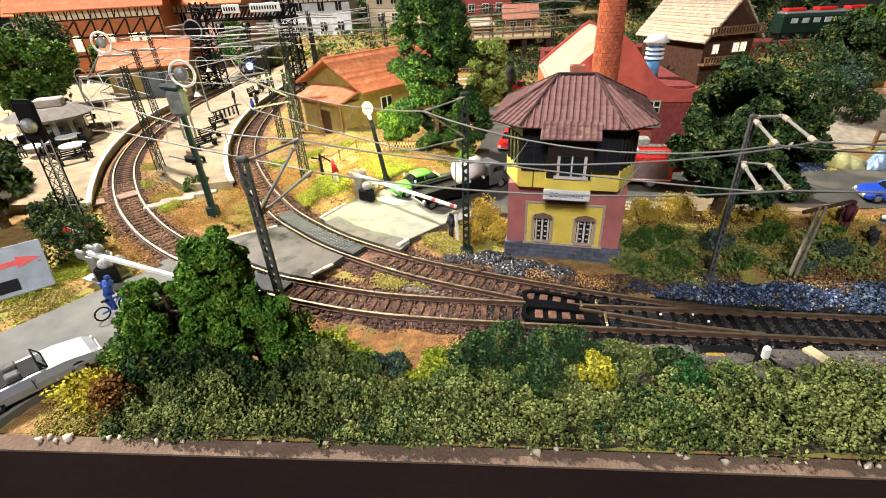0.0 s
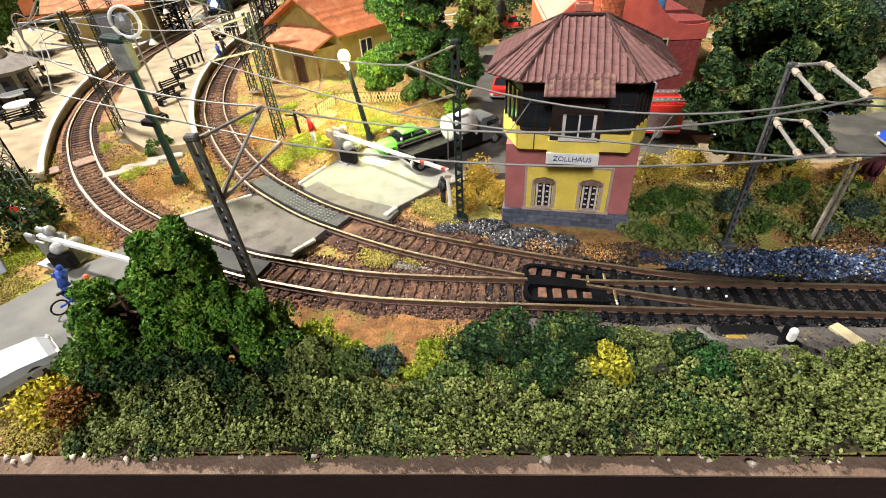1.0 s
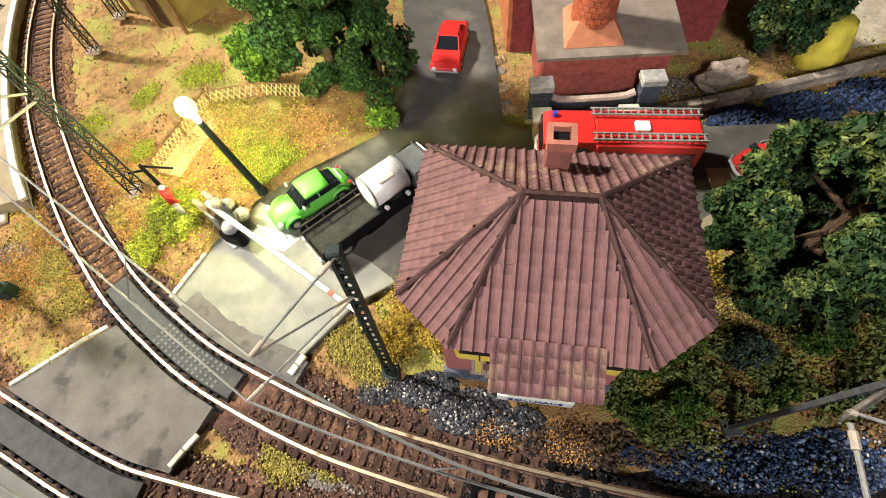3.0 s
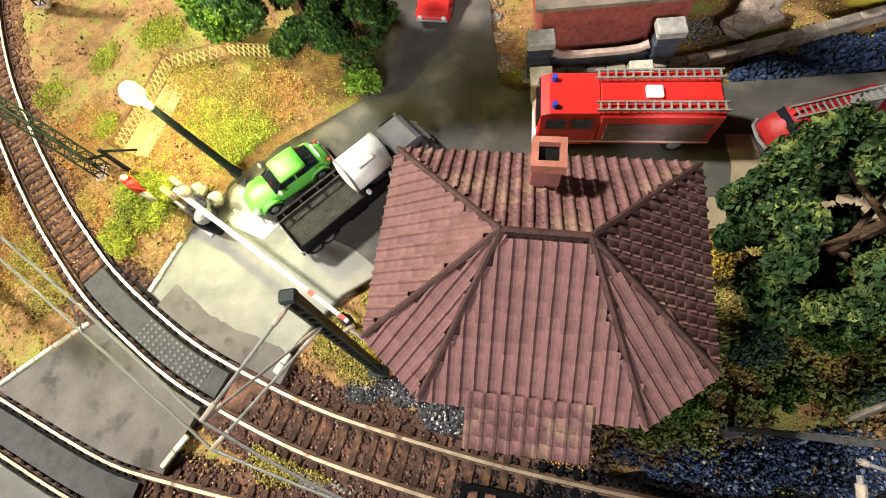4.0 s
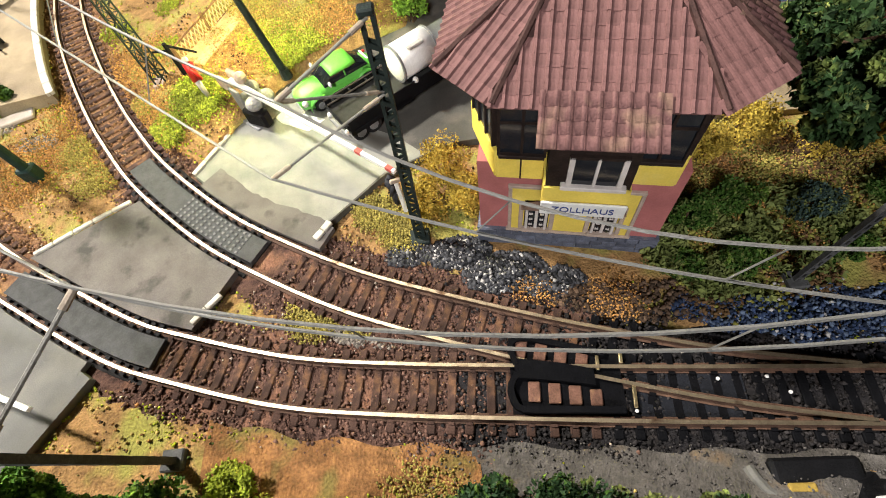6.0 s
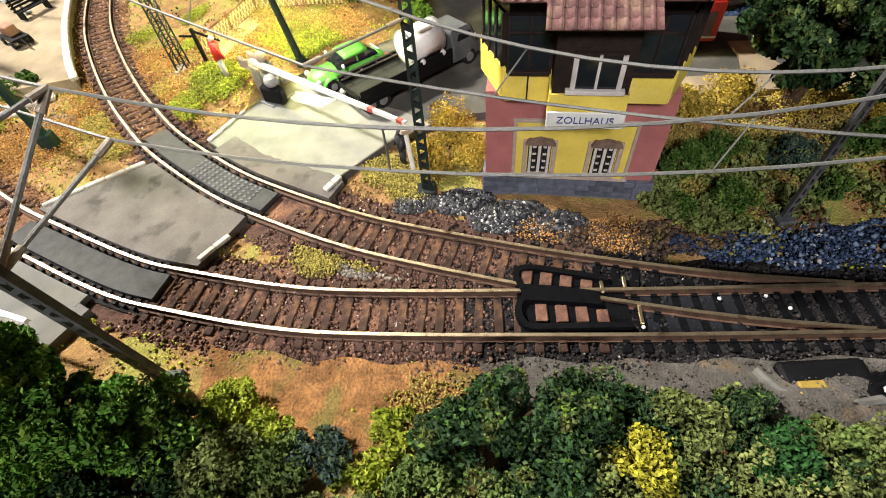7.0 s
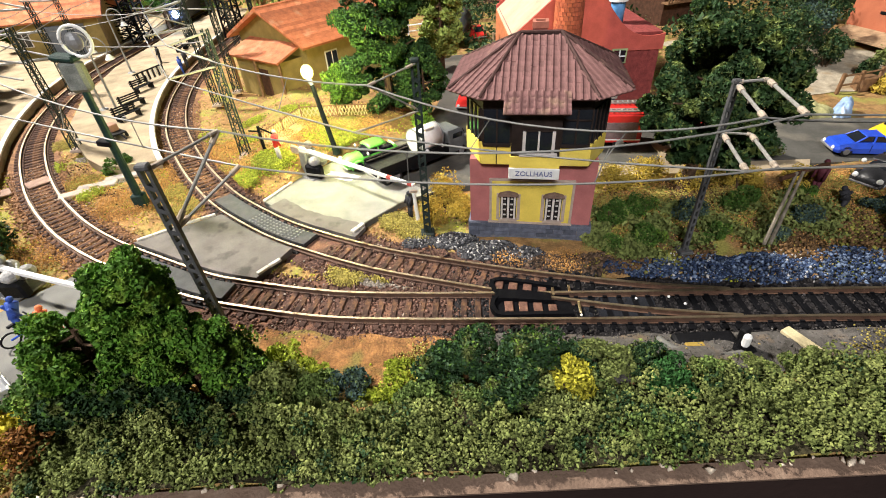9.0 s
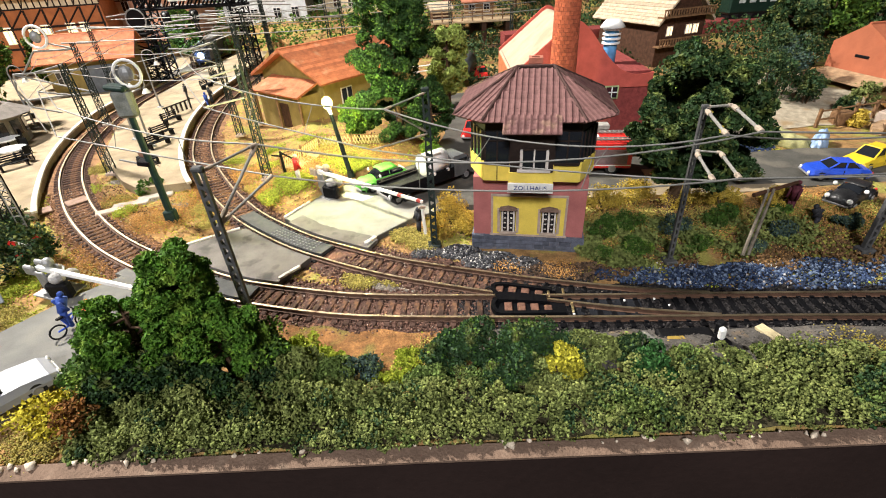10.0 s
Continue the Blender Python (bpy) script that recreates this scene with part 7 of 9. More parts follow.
def ladder_truck():
    t = thing("ladder_truck", (21.8, 32.8, 0.03), 186, "red turntable-ladder truck with a shade-darkened body half hidden under the tree", "fire engine")
    t.scale = (0.9, 0.9, 0.9)
    rings = [[(x, w * math.cos(a), z0 + (z1 - z0) * max(0.0, math.sin(a)) ** 0.7) for a in np.linspace(0, math.pi, 13)] + [(x, -w * 0.95, z0 - 0.05), (x, w * 0.95, z0 - 0.05)] for x, w, z0, z1 in ((2.95, 0.5, 0.6, 0.95), (2.8, 0.8, 0.45, 1.3), (2.4, 0.95, 0.42, 1.62), (1.8, 1.0, 0.42, 1.95), (1.0, 1.0, 0.42, 2.0), (0.4, 0.98, 0.42, 1.9))]
    part("cab", loft(B(), rings), mat("dull_red_paint", (0.42, 0.02, 0.018), 0.45, vary=0.2, size=0.5, spec=0.4), t, "rounded red cab", True)
    part("bumper", tube(B(), [(2.6, -1.05, 0.5), (2.95, -0.75, 0.5), (3.08, 0, 0.5), (2.95, 0.75, 0.5), (2.6, 1.05, 0.5)], 0.09, 6), GREY_METAL, t)
    # body colour darkened to stand for the shadow of tree and ladder
    part("body", box(B(), (-1.2, 0, 0.95), (3.3, 1.9, 0.8), (0, 0, 0), 0.08), mat("shade_dark_red", (0.2, 0.012, 0.015), 0.4, vary=0.1, size=0.6), t, "red body darkened as if shaded by tree and ladder")
    part("windscreen", box(B(), (2.28, 0, 1.66), (0.1, 1.4, 0.36), (0, -40, 0)), PANE, t)
    bm = B()
    for e in (-0.3, 0.3):
        box(bm, (-0.3, e, 2.15), (5.4, 0.08, 0.16), (0, -3, 0))
    for k in range(16):
        box(bm, (-2.8 + k * 0.33, 0, 2.15 + 0.017 * (k - 8)), (0.06, 0.6, 0.06))
    part("ladder", bm, ARM, t, "grey turntable ladder")
    part("turntable", rod(B(), (-1.6, 0, 1.3), (-1.6, 0, 2.05), 0.6, 0.45, 12), GREY_METAL, t)
    for s in (-1, 1):
        part("headlight", ball(B(), (2.68, s * 0.6, 0.85), 0.16, 8, 6, (0.6, 1, 1)), WHITE, t)
        for x in (1.8, -1.7):
            wheel(t, x, s * 0.97, 0.42, 0.3)


ladder_truck()


def locomotive():
    z = 3.3
    t = thing("locomotive", (64, 88, z), -2, "dark green electric locomotive with red roof gear on the upper line", "locomotive")
    GREEN = mat("loco_green", (0.012, 0.03, 0.02), 0.4, vary=0.15)
    part("body", box(B(), (0, 0, 2.3), (15, 3.2, 3.0), (0, 0, 0), 0.3), GREEN, t)
    part("roof", box(B(), (0, 0, 4.0), (14, 2.7, 0.5), (0, 0, 0), 0.2), GREY_METAL, t)
    for x in (-5, 0, 5):
        part("pantograph", box(B(), (x, 0, 4.5), (3.0, 1.8, 0.5), (0, 0, 0), 0.1), RED, t, "red roof gear")
    for k in range(7):
        part("window", box(B(), (-5.4 + k * 1.8, -1.62, 2.9), (1.1, 0.06, 0.75), (0, 0, 0), 0.02), mat("pale_window", (0.5, 0.52, 0.5), 0.3), t)
    part("skirt", box(B(), (0, 0, 0.55), (14, 2.6, 0.7)), BLACK, t)
    for x in (-6, -3.5, 3.5, 6):
        part("wheel", rod(B(), (x, -1.35, 0.55), (x, -1.1, 0.55), 0.6, 0.6, 12), TYRE, t)
    solo("viaduct", box(B(), (48, 88, z - 2.15), (62, 5, 4.3), (0, 0, -2)), BRICK_DARK, label="dark stone retaining wall under the upper line", category="wall", kind="structure")


locomotive()

# ---- buildings ----
def gable_house(name, at, turn, w, d, eave, ridge, wall, roof_mat, label, over=0.5, roof_thick=0.18, rows=True, timbers=None, windows=(), category="building", glow=False, group=""):
    """A house: w along the ridge (x), d across it (y); gables at the x ends."""
    t = thing(name, at, turn, label, category, group)
    x, y = w / 2, d / 2
    bm = loft(B(), [[(s, -y, -0.5), (s, y, -0.5), (s, y, eave), (s, 0, ridge), (s, -y, eave)] for s in (-x, x)])
    part("wall", bm, wall, t)
    rise = (ridge - eave) / y
    roof = None
    for s in (-1, 1):
        lo, top = (y + over), ridge + 0.12
        pts = [(-x - over, s * lo, eave - rise * over + 0.12), (x + over, s * lo, eave - rise * over + 0.12), (x + over, 0, top), (-x - over, 0, top)]
        if s > 0:
            pts = [pts[1], pts[0], pts[3], pts[2]]
        bm = slab(B(), pts, roof_thick)
        roof = part("roof", bm, roof_mat, t)
        if rows:
            bm = B()
            n = max(4, int(math.hypot(lo, ridge - eave) / 0.45))
            for k in range(n):
                f = (k + 0.5) / n
                yy, zz = s * lo * (1 - f), pts[0][2] + (top - pts[0][2]) * f
                box(bm, (0, yy, zz + 0.05), (w + 2 * over, lo / n * 1.04, 0.14), (s * math.degrees(math.atan(-rise)) - s * 15, 0, 0))
            ob = part("tile_course", bm, roof_mat, roof)
            tagged(ob, kind="stuff")
    part("ridge_cap", rod(B(), (-x - over, 0, ridge + 0.2), (x + over, 0, ridge + 0.2), 0.16, 0.16, 6), roof_mat, t)
    for side, u, z, ww, hh in windows:
        if side in "fb":
            s = -1 if side == "f" else 1
            c, dim, off = (u, s * (y + 0.02), z), (ww, 0.1, hh), (0, s * 0.06, 0)
        else:
            s = -1 if side == "l" else 1
            c, dim, off = (s * (x + 0.02), u, z), (0.1, ww, hh), (s * 0.06, 0, 0)
        wd = part("window", box(B(), c, tuple(v + (0.24 if v > 0.1 else 0) for v in dim), (0, 0, 0), 0.02), FRAME, t)
        part("pane", box(B(), tuple(a + b for a, b in zip(c, off)), dim), LIT if glow else PANE, wd)
        part("mullion", box(B(), tuple(a + 1.7 * b for a, b in zip(c, off)), tuple((0.08 if v == max(dim[:2]) else v) for v in dim[:2]) + (hh,)), FRAME, wd)
    if timbers:
        bm = B()
        k = -x
        while k <= x + 0.01:
            box(bm, (k, -y - 0.03, eave * 0.9), (0.22, 0.12, eave * 0.2))
            k += timbers
        for z in (0.1, eave * 0.78, eave - 0.12):
            box(bm, (0, -y - 0.03, z), (w, 0.13, 0.22))
        k = -x
        while k < x - 0.3:
            rod(bm, (k, -y - 0.03, eave * 0.79), (k + timbers * 0.5, -y - 0.03, eave), 0.09, 0.09, 4)
            k += timbers * 2
        k = -x
        while k < x - 0.2:
            box(bm, (k, -y - 0.035, eave * 0.89), (0.2, 0.13, eave * 0.2))
            k += timbers * 0.5
        part("timber_frame", bm, TIMBER, t, "dark timber framing")
        part("plaster_band", box(B(), (0, -y - 0.005, eave * 0.89), (w - 0.1, 0.05, eave * 0.2)), CREAM, t, "cream plaster between the timbers")
    return t


# station building: the gable looks towards the platforms
st = gable_house("station_building", (-8.4, 60.3, 0.0), 48, 14.0, 11.0, 5.0, 7.5, OLIVE, ROOF_ORANGE, "ochre station building with an orange tiled roof", 1.0, windows=[("f", -4.0, 2.6, 1.4, 1.8), ("f", 0.5, 2.6, 1.4, 1.8), ("l", -2.5, 2.4, 1.3, 1.8)])
part("porch_roof", slab(B(), [(-10.2, -5.0, 3.5), (-7.0, -5.0, 4.6), (-7.0, 3.5, 4.6), (-10.2, 3.5, 3.5)], -0.2), ROOF_ORANGE, st, "orange lean-to roof")
part("porch_wall", prism(B(), [(-9.6, -4.6), (-7.0, -4.6), (-7.0, 3.0), (-9.6, 3.0)], -0.3, 3.55), OLIVE, st)
for y in (-4.8, -0.8, 3.2):
    part("porch_post", rod(B(), (-9.95, y, -0.3), (-9.95, y, 3.5), 0.14, 0.14, 6), WOOD, st)
part("porch_door", box(B(), (-9.62, -1.5, 1.3), (0.1, 1.5, 2.6)), WOOD_DARK, st)

gable_house("goods_shed", (-48.4, 80.0, 0.3), 12, 11.5, 7.5, 5.3, 7.9, OLIVE, ROOF_ORANGE, "ochre shed with an orange tiled roof by the platform", 1.0, windows=[("f", -4.0, 2.6, 1.3, 1.6)])
solo("shed_door", box(B(), (0, 0, 0), (5.0, 0.25, 4.0), (0, 0, 0), 0.05), mat("slate_door", (0.12, 0.13, 0.15), 0.6, vary=0.15), (-46.3, 76.5, 2.3), 12, "dark grey sliding door on the goods shed", "door")

H_WIN = [("f", u, 5.2, 1.4, 2.6) for u in (-9.5, -7.4, -3.6, 0.2, 2.3, 6.2, 8.3)]
inn = gable_house("half_timbered_house", (-68.0, 101.0, 2.2), 14, 24, 12, 11.8, 17.0, mat("orange_render", (0.4, 0.135, 0.05), 0.85, vary=0.15, size=1.0), mat("red_tile_roof", (0.42, 0.1, 0.045), 0.75, vary=0.2, size=0.8, island=0.15), "orange half-timbered house with lit arched windows", 1.2, windows=H_WIN, timbers=2.0, glow=True, group="houses")
for k in range(9):
    part("timber_post", box(B(), (-11.6 + k * 2.9, -6.06, 4.5), (0.3, 0.14, 9.0)), TIMBER, inn, "dark timber post")
for z in (3.0, 6.2):
    part("timber_beam", box(B(), (0, -6.08, z), (23.6, 0.16, 0.34)), TIMBER, inn, "dark timber beam")
for k in range(8):
    part("timber_brace", rod(B(), (-11.4 + k * 2.9, -6.06, 6.4), (-8.9 + k * 2.9, -6.06, 9.0), 0.13, 0.13, 4), TIMBER, inn, "slanting dark timber brace")
gable_house("half_timbered_house", (-50.0, 112.0, 3.5), -6, 16, 10, 10.0, 14.5, mat("rose_render", (0.5, 0.25, 0.16), 0.85, vary=0.15, size=1.0), ROOF_ORANGE, "rose half-timbered house with an orange roof", 1.0, windows=[("f", u, z, 1.3, 1.7) for u in (-5, -1.7, 1.7, 5) for z in (3.0, 6.8)], timbers=2.0, group="houses")
gable_house("town_house", (-31.0, 122.0, 4.0), 0, 18, 10, 10.0, 15.5, PALE_GREY, GREY_ROOF, "pale grey town house with dark timbering", 1.0, windows=[("f", u, z, 1.4, 1.9) for u in (-6.5, -2.5, 2.5, 6.5) for z in (2.8, 7.0)], timbers=2.2, group="houses")
gable_house("town_house", (-11.0, 126.0, 5.0), 4, 16, 10, 9.0, 13.5, CREAM, ROOF_ORANGE, "cream town house with an orange roof", 1.0, windows=[("f", u, z, 1.3, 1.8) for u in (-5, -1.7, 1.7, 5) for z in (2.8, 6.6)], group="houses")
gable_house("town_house", (8.0, 132.0, 6.0), -3, 16, 9, 8.0, 12.5, BRICK_DARK, GREY_ROOF, "dark brick house beyond the bridge", 1.0, windows=[("f", u, z, 1.3, 1.7) for u in (-5, -1.7, 1.7, 5) for z in (2.6, 6.0)], group="houses")
gable_house("town_house", (-88.0, 118.0, 4.0), 20, 18, 11, 9.0, 14.0, CREAM, ROOF_ORANGE, "cream house with an orange roof at the board's back", 1.0, windows=[("f", u, 4.0, 1.3, 1.9) for u in (-5, -1.7, 1.7, 5)], group="houses")

# chalet
ch = gable_house("chalet", (35.2, 71.5, 0.9), 107, 12.0, 7.8, 6.2, 10.4, WOOD_DARK, SHINGLE, "dark wooden farmhouse with a pale shingle roof", 0.9, glow=True, windows=[("l", -2.4, 4.4, 0.8, 1.0), ("l", -1.2, 4.4, 0.8, 1.0), ("l", 2.0, 4.4, 0.8, 1.0), ("f", -3, 4.2, 1.0, 1.1), ("f", 2, 4.2, 1.0, 1.1)])
for z in (2.7, 6.2):
    bm = box(B(), (-6.5, 0, z), (1.1, 8.6, 0.2))
    for k in range(20):
        box(bm, (-7.0, -4.2 + k * 0.44, z + 0.45), (0.1, 0.16, 0.8))
    box(bm, (-7.0, 0, z + 0.88), (0.16, 8.6, 0.16))
    part("balcony", bm, WOOD, ch, "brown wooden balcony")

# orange-roofed house at the right
def farm_house():
    """A brown house under a broad plain broken roof."""
    t = thing("farm_house", (58.2, 51.4, -0.1), 3, "brown timber house with a broad plain orange broken roof", "building")
    part("wall", prism(B(), [(-8.0, -3.4), (9.5, -3.4), (9.5, 4.0), (-8.0, 4.0)], -0.8, 2.6), WOOD, t, "brown timber wall")
    orange = mat("plain_orange_roof", (0.37, 0.115, 0.058), 0.8, vary=0.15, size=1.5, c2=(0.3, 0.085, 0.04), cover=0.35, size2=3.0)
    # a broken roof: steep lower slopes, flatter upper ones, the end face leaning in a little
    ring = [(-4.6, 2.1), (-4.0, 4.7), (0.3, 6.9), (3.7, 4.8), (3.4, 2.1)]
    west = [(-9.25 + 0.12 * z, y, z) for y, z in ring]
    east = [(10.6 - 0.12 * z, y, z) for y, z in ring]
    for k in range(4):
        part("roof", slab(B(), [west[k], east[k], east[k + 1], west[k + 1]], 0.2), orange, t, "plain orange roof")
    part("roof_end", slab(B(), west, 0.18), orange, t, "plain orange roof")
    part("roof_end", slab(B(), east, 0.18), orange, t, "plain orange roof")
    part("ridge_cap", rod(B(), west[2], east[2], 0.16, 0.16, 6), orange, t)
    part("roof_hatch", box(B(), (-8.75, -0.6, 3.75), (0.3, 1.7, 0.28), (0, 0, 0), 0.05), BLACK, t, "black roof hatch")
    for x in (-6, -3, 0.5, 4):
        w = part("window", box(B(), (x, -3.42, 1.2), (1.3, 0.12, 1.3), (0, 0, 0), 0.02), FRAME, t)
        part("pane", box(B(), (x, -3.48, 1.2), (1.0, 0.08, 1.0)), PANE, w)
    part("lean_to", slab(B(), [(-11.5, -5.6, 1.6), (-8.0, -5.6, 2.4), (-8.0, 3.0, 2.4), (-11.5, 3.0, 1.6)], 0.15), mat("old_planks", (0.4, 0.26, 0.15), 0.85, vary=0.3, size=0.6), t, "tan plank lean-to")
    for y in (-5.2, 2.6):
        part("post", box(B(), (-11.2, y, 0.4), (0.25, 0.25, 2.6)), WOOD, t)


farm_house()


def factory():
    """Red brick works: gabled hall with a curved parapet, a low annexe and a tall chimney."""
    t = thing("factory", (0, 0, 0), 0, "red brick factory hall with a pale roof and a curved parapet", "building")
    bm = prism(B(), [(10.0, 44.6), (22.4, 43.2), (24.0, 58.0), (11.4, 59.5)], -0.4, 5.4)
    part("wall", bm, BRICK_DARK, t, "dark red brick wall")
    prof = []
    for k in range(25):
        f = k / 24
        prof.append((f, 5.2 + 4.3 * f / 0.4 if f < 0.4 else 5.0 + 4.5 * math.exp(-((f - 0.4) / 0.24) ** 2) + 0.3 * math.sin((f - 0.4) * 10.0)))
    a0, a1, b0, b1 = Vector((9.8, 44.45, 0)), Vector((22.6, 43.05, 0)), Vector((11.2, 59.6, 0)), Vector((24.2, 58.1, 0))
    for nm, p, q, lab in (("parapet_front", a0, a1, "curved red front parapet"), ("parapet_back", b0, b1, "curved red back parapet")):
        bm = B()
        dirn = (q - p).normalized()
        nrm = Vector((-dirn.y, dirn.x, 0)) * 0.3
        lo = [(p.lerp(q, f), z) for f, z in prof]
        loft(bm, [[(*(c)[:2], 4.0), (*(c + nrm)[:2], 4.0), (*(c + nrm)[:2], z + 0.35), (*(c)[:2], z + 0.35)] for c, z in lo])
        part(nm, bm, mat("red_render", (0.5, 0.1, 0.075), 0.8, vary=0.15, size=0.8), t, lab)
    bm = B()
    rows = []
    for f, z in prof:
        c, d = a0.lerp(a1, f), b0.lerp(b1, f)
        rows.append((bm.verts.new((c.x, c.y, z)), bm.verts.new((d.x, d.y, z))))
    for (p, q), (r, s) in zip(rows, rows[1:]):
        bm.faces.new((p, r, s, q))
    part("roof", bm, BEIGE_ROOF, t, "pale beige sheet roof", True)
    # brick colour raised to orange here to show this side as lit
    side = part("side_wall", box(B(), (10.55, 52.0, 2.4), (0.25, 14.6, 5.6), (0, 0, -5.3)), mat("lit_side_brick", (0.5, 0.17, 0.07), 0.85, vary=0.2, size=0.5), t, "brick side wall coloured as lit orange")
    for k in range(5):
        part("shutter", box(B(), (10.05 + 0.25 * k, 46.2 + 2.7 * k, 2.2), (0.2, 1.3, 3.2), (0, 0, -5.3), 0.04), mat("pale_shutter", (0.6, 0.5, 0.36), 0.7, vary=0.2, size=0.4), side, "pale wooden shutter")
    for u, z in ((0.72, 3.6), (0.66, 1.4)):
        c = a0.lerp(a1, u)
        w = part("window", box(B(), (c.x, c.y - 0.02, z), (1.3, 0.12, 1.2), (0, 0, -6), 0.02), mat("green_frame", (0.35, 0.42, 0.2), 0.7), t, "pale green window frame")
        part("pane", box(B(), (c.x, c.y - 0.09, z), (1.0, 0.04, 0.95), (0, 0, -6)), PANE, w)
        part("bar", box(B(), (c.x, c.y - 0.12, z), (0.1, 0.04, 1.0), (0, 0, -6)), WHITE, w)
        part("bar", box(B(), (c.x, c.y - 0.12, z), (1.05, 0.04, 0.1), (0, 0, -6)), WHITE, w)
    an = prism(B(), [(10.7, 39.5), (17.3, 38.7), (18.0, 43.6), (11.3, 44.5)], -0.4, 3.2)
    part("annexe", an, mat("annexe_brick", (0.3, 0.075, 0.06), 0.85, vary=0.25, size=0.3, fine=0.08, bump=0.5), t, "low red brick annexe")
    part("annexe_roof", slab(B(), [(10.2, 39.1, 3.35), (17.75, 38.2, 3.35), (18.4, 43.5, 4.0), (10.9, 44.6, 4.0)], 0.2), mat("annexe_felt", (0.22, 0.182, 0.145), 0.9, vary=0.2, size=0.8, c2=(0.16, 0.13, 0.105), cover=0.3, size2=2.0), t, "grey felt annexe roof")
    for x, y in ((11.4, 38.9), (15.9, 38.3)):
        p = part("gate_pillar", box(B(), (x - 1.2, y - 1.9, 0.6), (0.8, 0.8, 1.7), (0, 0, -8), 0.05), STONE_TRIM, t, "stone gate pillar")
        part("pillar_cap", box(B(), (x - 1.2, y - 1.9, 1.5), (1.05, 1.05, 0.2), (0, 0, -8), 0.05), KERB, p)
    cn = part("flashing", loft(B(), [[(13.4 + s * math.cos(q), 40.9 + s * math.sin(q), z) for q in np.linspace(0, 2 * math.pi, 5)[:-1] + math.pi / 4 - 0.12] for s, z in ((2.2, 3.45), (1.3, 4.4))]), mat("flashing_orange", (0.5, 0.19, 0.1), 0.7, vary=0.15), t, "orange chimney base")
    return t


factory()


def stack():
    """The round brick chimney, brick by brick in its visible courses."""
    t = thing("factory_chimney", (13.4, 40.9, 3.5), 0, "tall round red brick chimney with a pale blue cap", "chimney")
    part("core", rod(B(), (0, 0, 0), (0, 0, 9.8), 1.1, 0.98, 24), mat("mortar", (0.3, 0.1, 0.065), 0.9, vary=0.2, size=0.3), t, "", True)
    bm = B()
    n, h = 20, 0.3
    for c in range(int(9.6 / h)):
        r = 1.11 - 0.12 * c / 32
        for k in range(n):
            a = 2 * math.pi * (k + 0.5 * (c % 2)) / n
            box(bm, (r * math.cos(a), r * math.sin(a), (c + 0.5) * h), (0.05, 2 * math.pi * r / n - 0.03, h - 0.03), (0, 0, math.degrees(a)))
    ob = part("bricks", bm, mat("chimney_bricks", (0.42, 0.11, 0.055), 0.85, vary=0.2, size=0.3, island=0.18), t)
    tagged(ob, kind="stuff")
    part("cap", rod(B(), (0, 0, 9.7), (0, 0, 10.5), 1.12, 1.18, 24), mat("pale_blue", (0.4, 0.55, 0.7), 0.5, vary=0.1), t, "pale blue metal cap", True)
    part("cap_rim", rod(B(), (0, 0, 9.55), (0, 0, 9.75), 1.25, 1.25, 24), WHITE, t)


stack()


def vent_pipe():
    t = thing("roof_vent", (20.0, 47.5, 5.0), 0, "pale blue ribbed ventilation pipe with a white hood", "vent pipe")
    part("pipe", rod(B(), (0, 0, 0), (0, 0, 3.6), 0.62, 0.62, 16), mat("vent_blue", (0.12, 0.32, 0.6), 0.45, vary=0.15, size=0.5), t, "", True)
    for z in (2.2, 2.6, 3.0, 3.4):
        part("ring", rod(B(), (0, 0, z), (0, 0, z + 0.16), 0.85, 0.85, 16), WHITE, t)
    part("hood", rod(B(), (0, 0, 3.65), (0, 0, 4.3), 1.2, 0.7, 16), WHITE, t, "white hood", True)


vent_pipe()


def gate_pier(at):
    t = thing("gate_pier", at, -7, "dark slate gate pier with a pale stone cap", "gate pier", "gate piers")
    slate = mat("pier_slate", (0.05, 0.055, 0.075), 0.8, vary=0.3, size=0.3, single=0.3)
    for k in range(5):
        part("stone", box(B(), (0.02 * (-1) ** k, 0, 0.21 + k * 0.42), (1.08, 0.74, 0.4), (0, 0, 0), 0.04), slate, t)
    part("cap", box(B(), (0, -0.03, 2.32), (1.28, 0.94, 0.42), (0, 0, 0), 0.06), mat("pier_cap", (0.36, 0.34, 0.31), 0.85, vary=0.3, size=0.4), t, "pale grey stone cap")


for at in ((10.35, 38.35, 0.05), (16.1, 37.75, 0.05)):
    gate_pier(at)


def low_wall():
    """The low wall that runs from pier to pier, dipping to the middle."""
    t = thing("low_wall", (13.2, 38.05, 0.05), -6, "low dark stone wall with a pale coping by the annexe", "wall")
    part("wall_body", box(B(), (0, 0, 0.55), (4.5, 0.4, 1.1), (0, 0, 0), 0.03), mat("pier_slate", (0.05, 0.055, 0.075), 0.8, vary=0.3, size=0.3, single=0.3), t)
    part("coping", tube(B(), [(-2.25, 0, 1.45), (-1.8, 0, 1.22), (-0.9, 0, 1.14), (0.9, 0, 1.14), (1.8, 0, 1.22), (2.25, 0, 1.45)], 0.2, 8), mat("pale_coping", (0.45, 0.33, 0.28), 0.85, vary=0.25, size=0.4), t, "pale rounded coping")


low_wall()


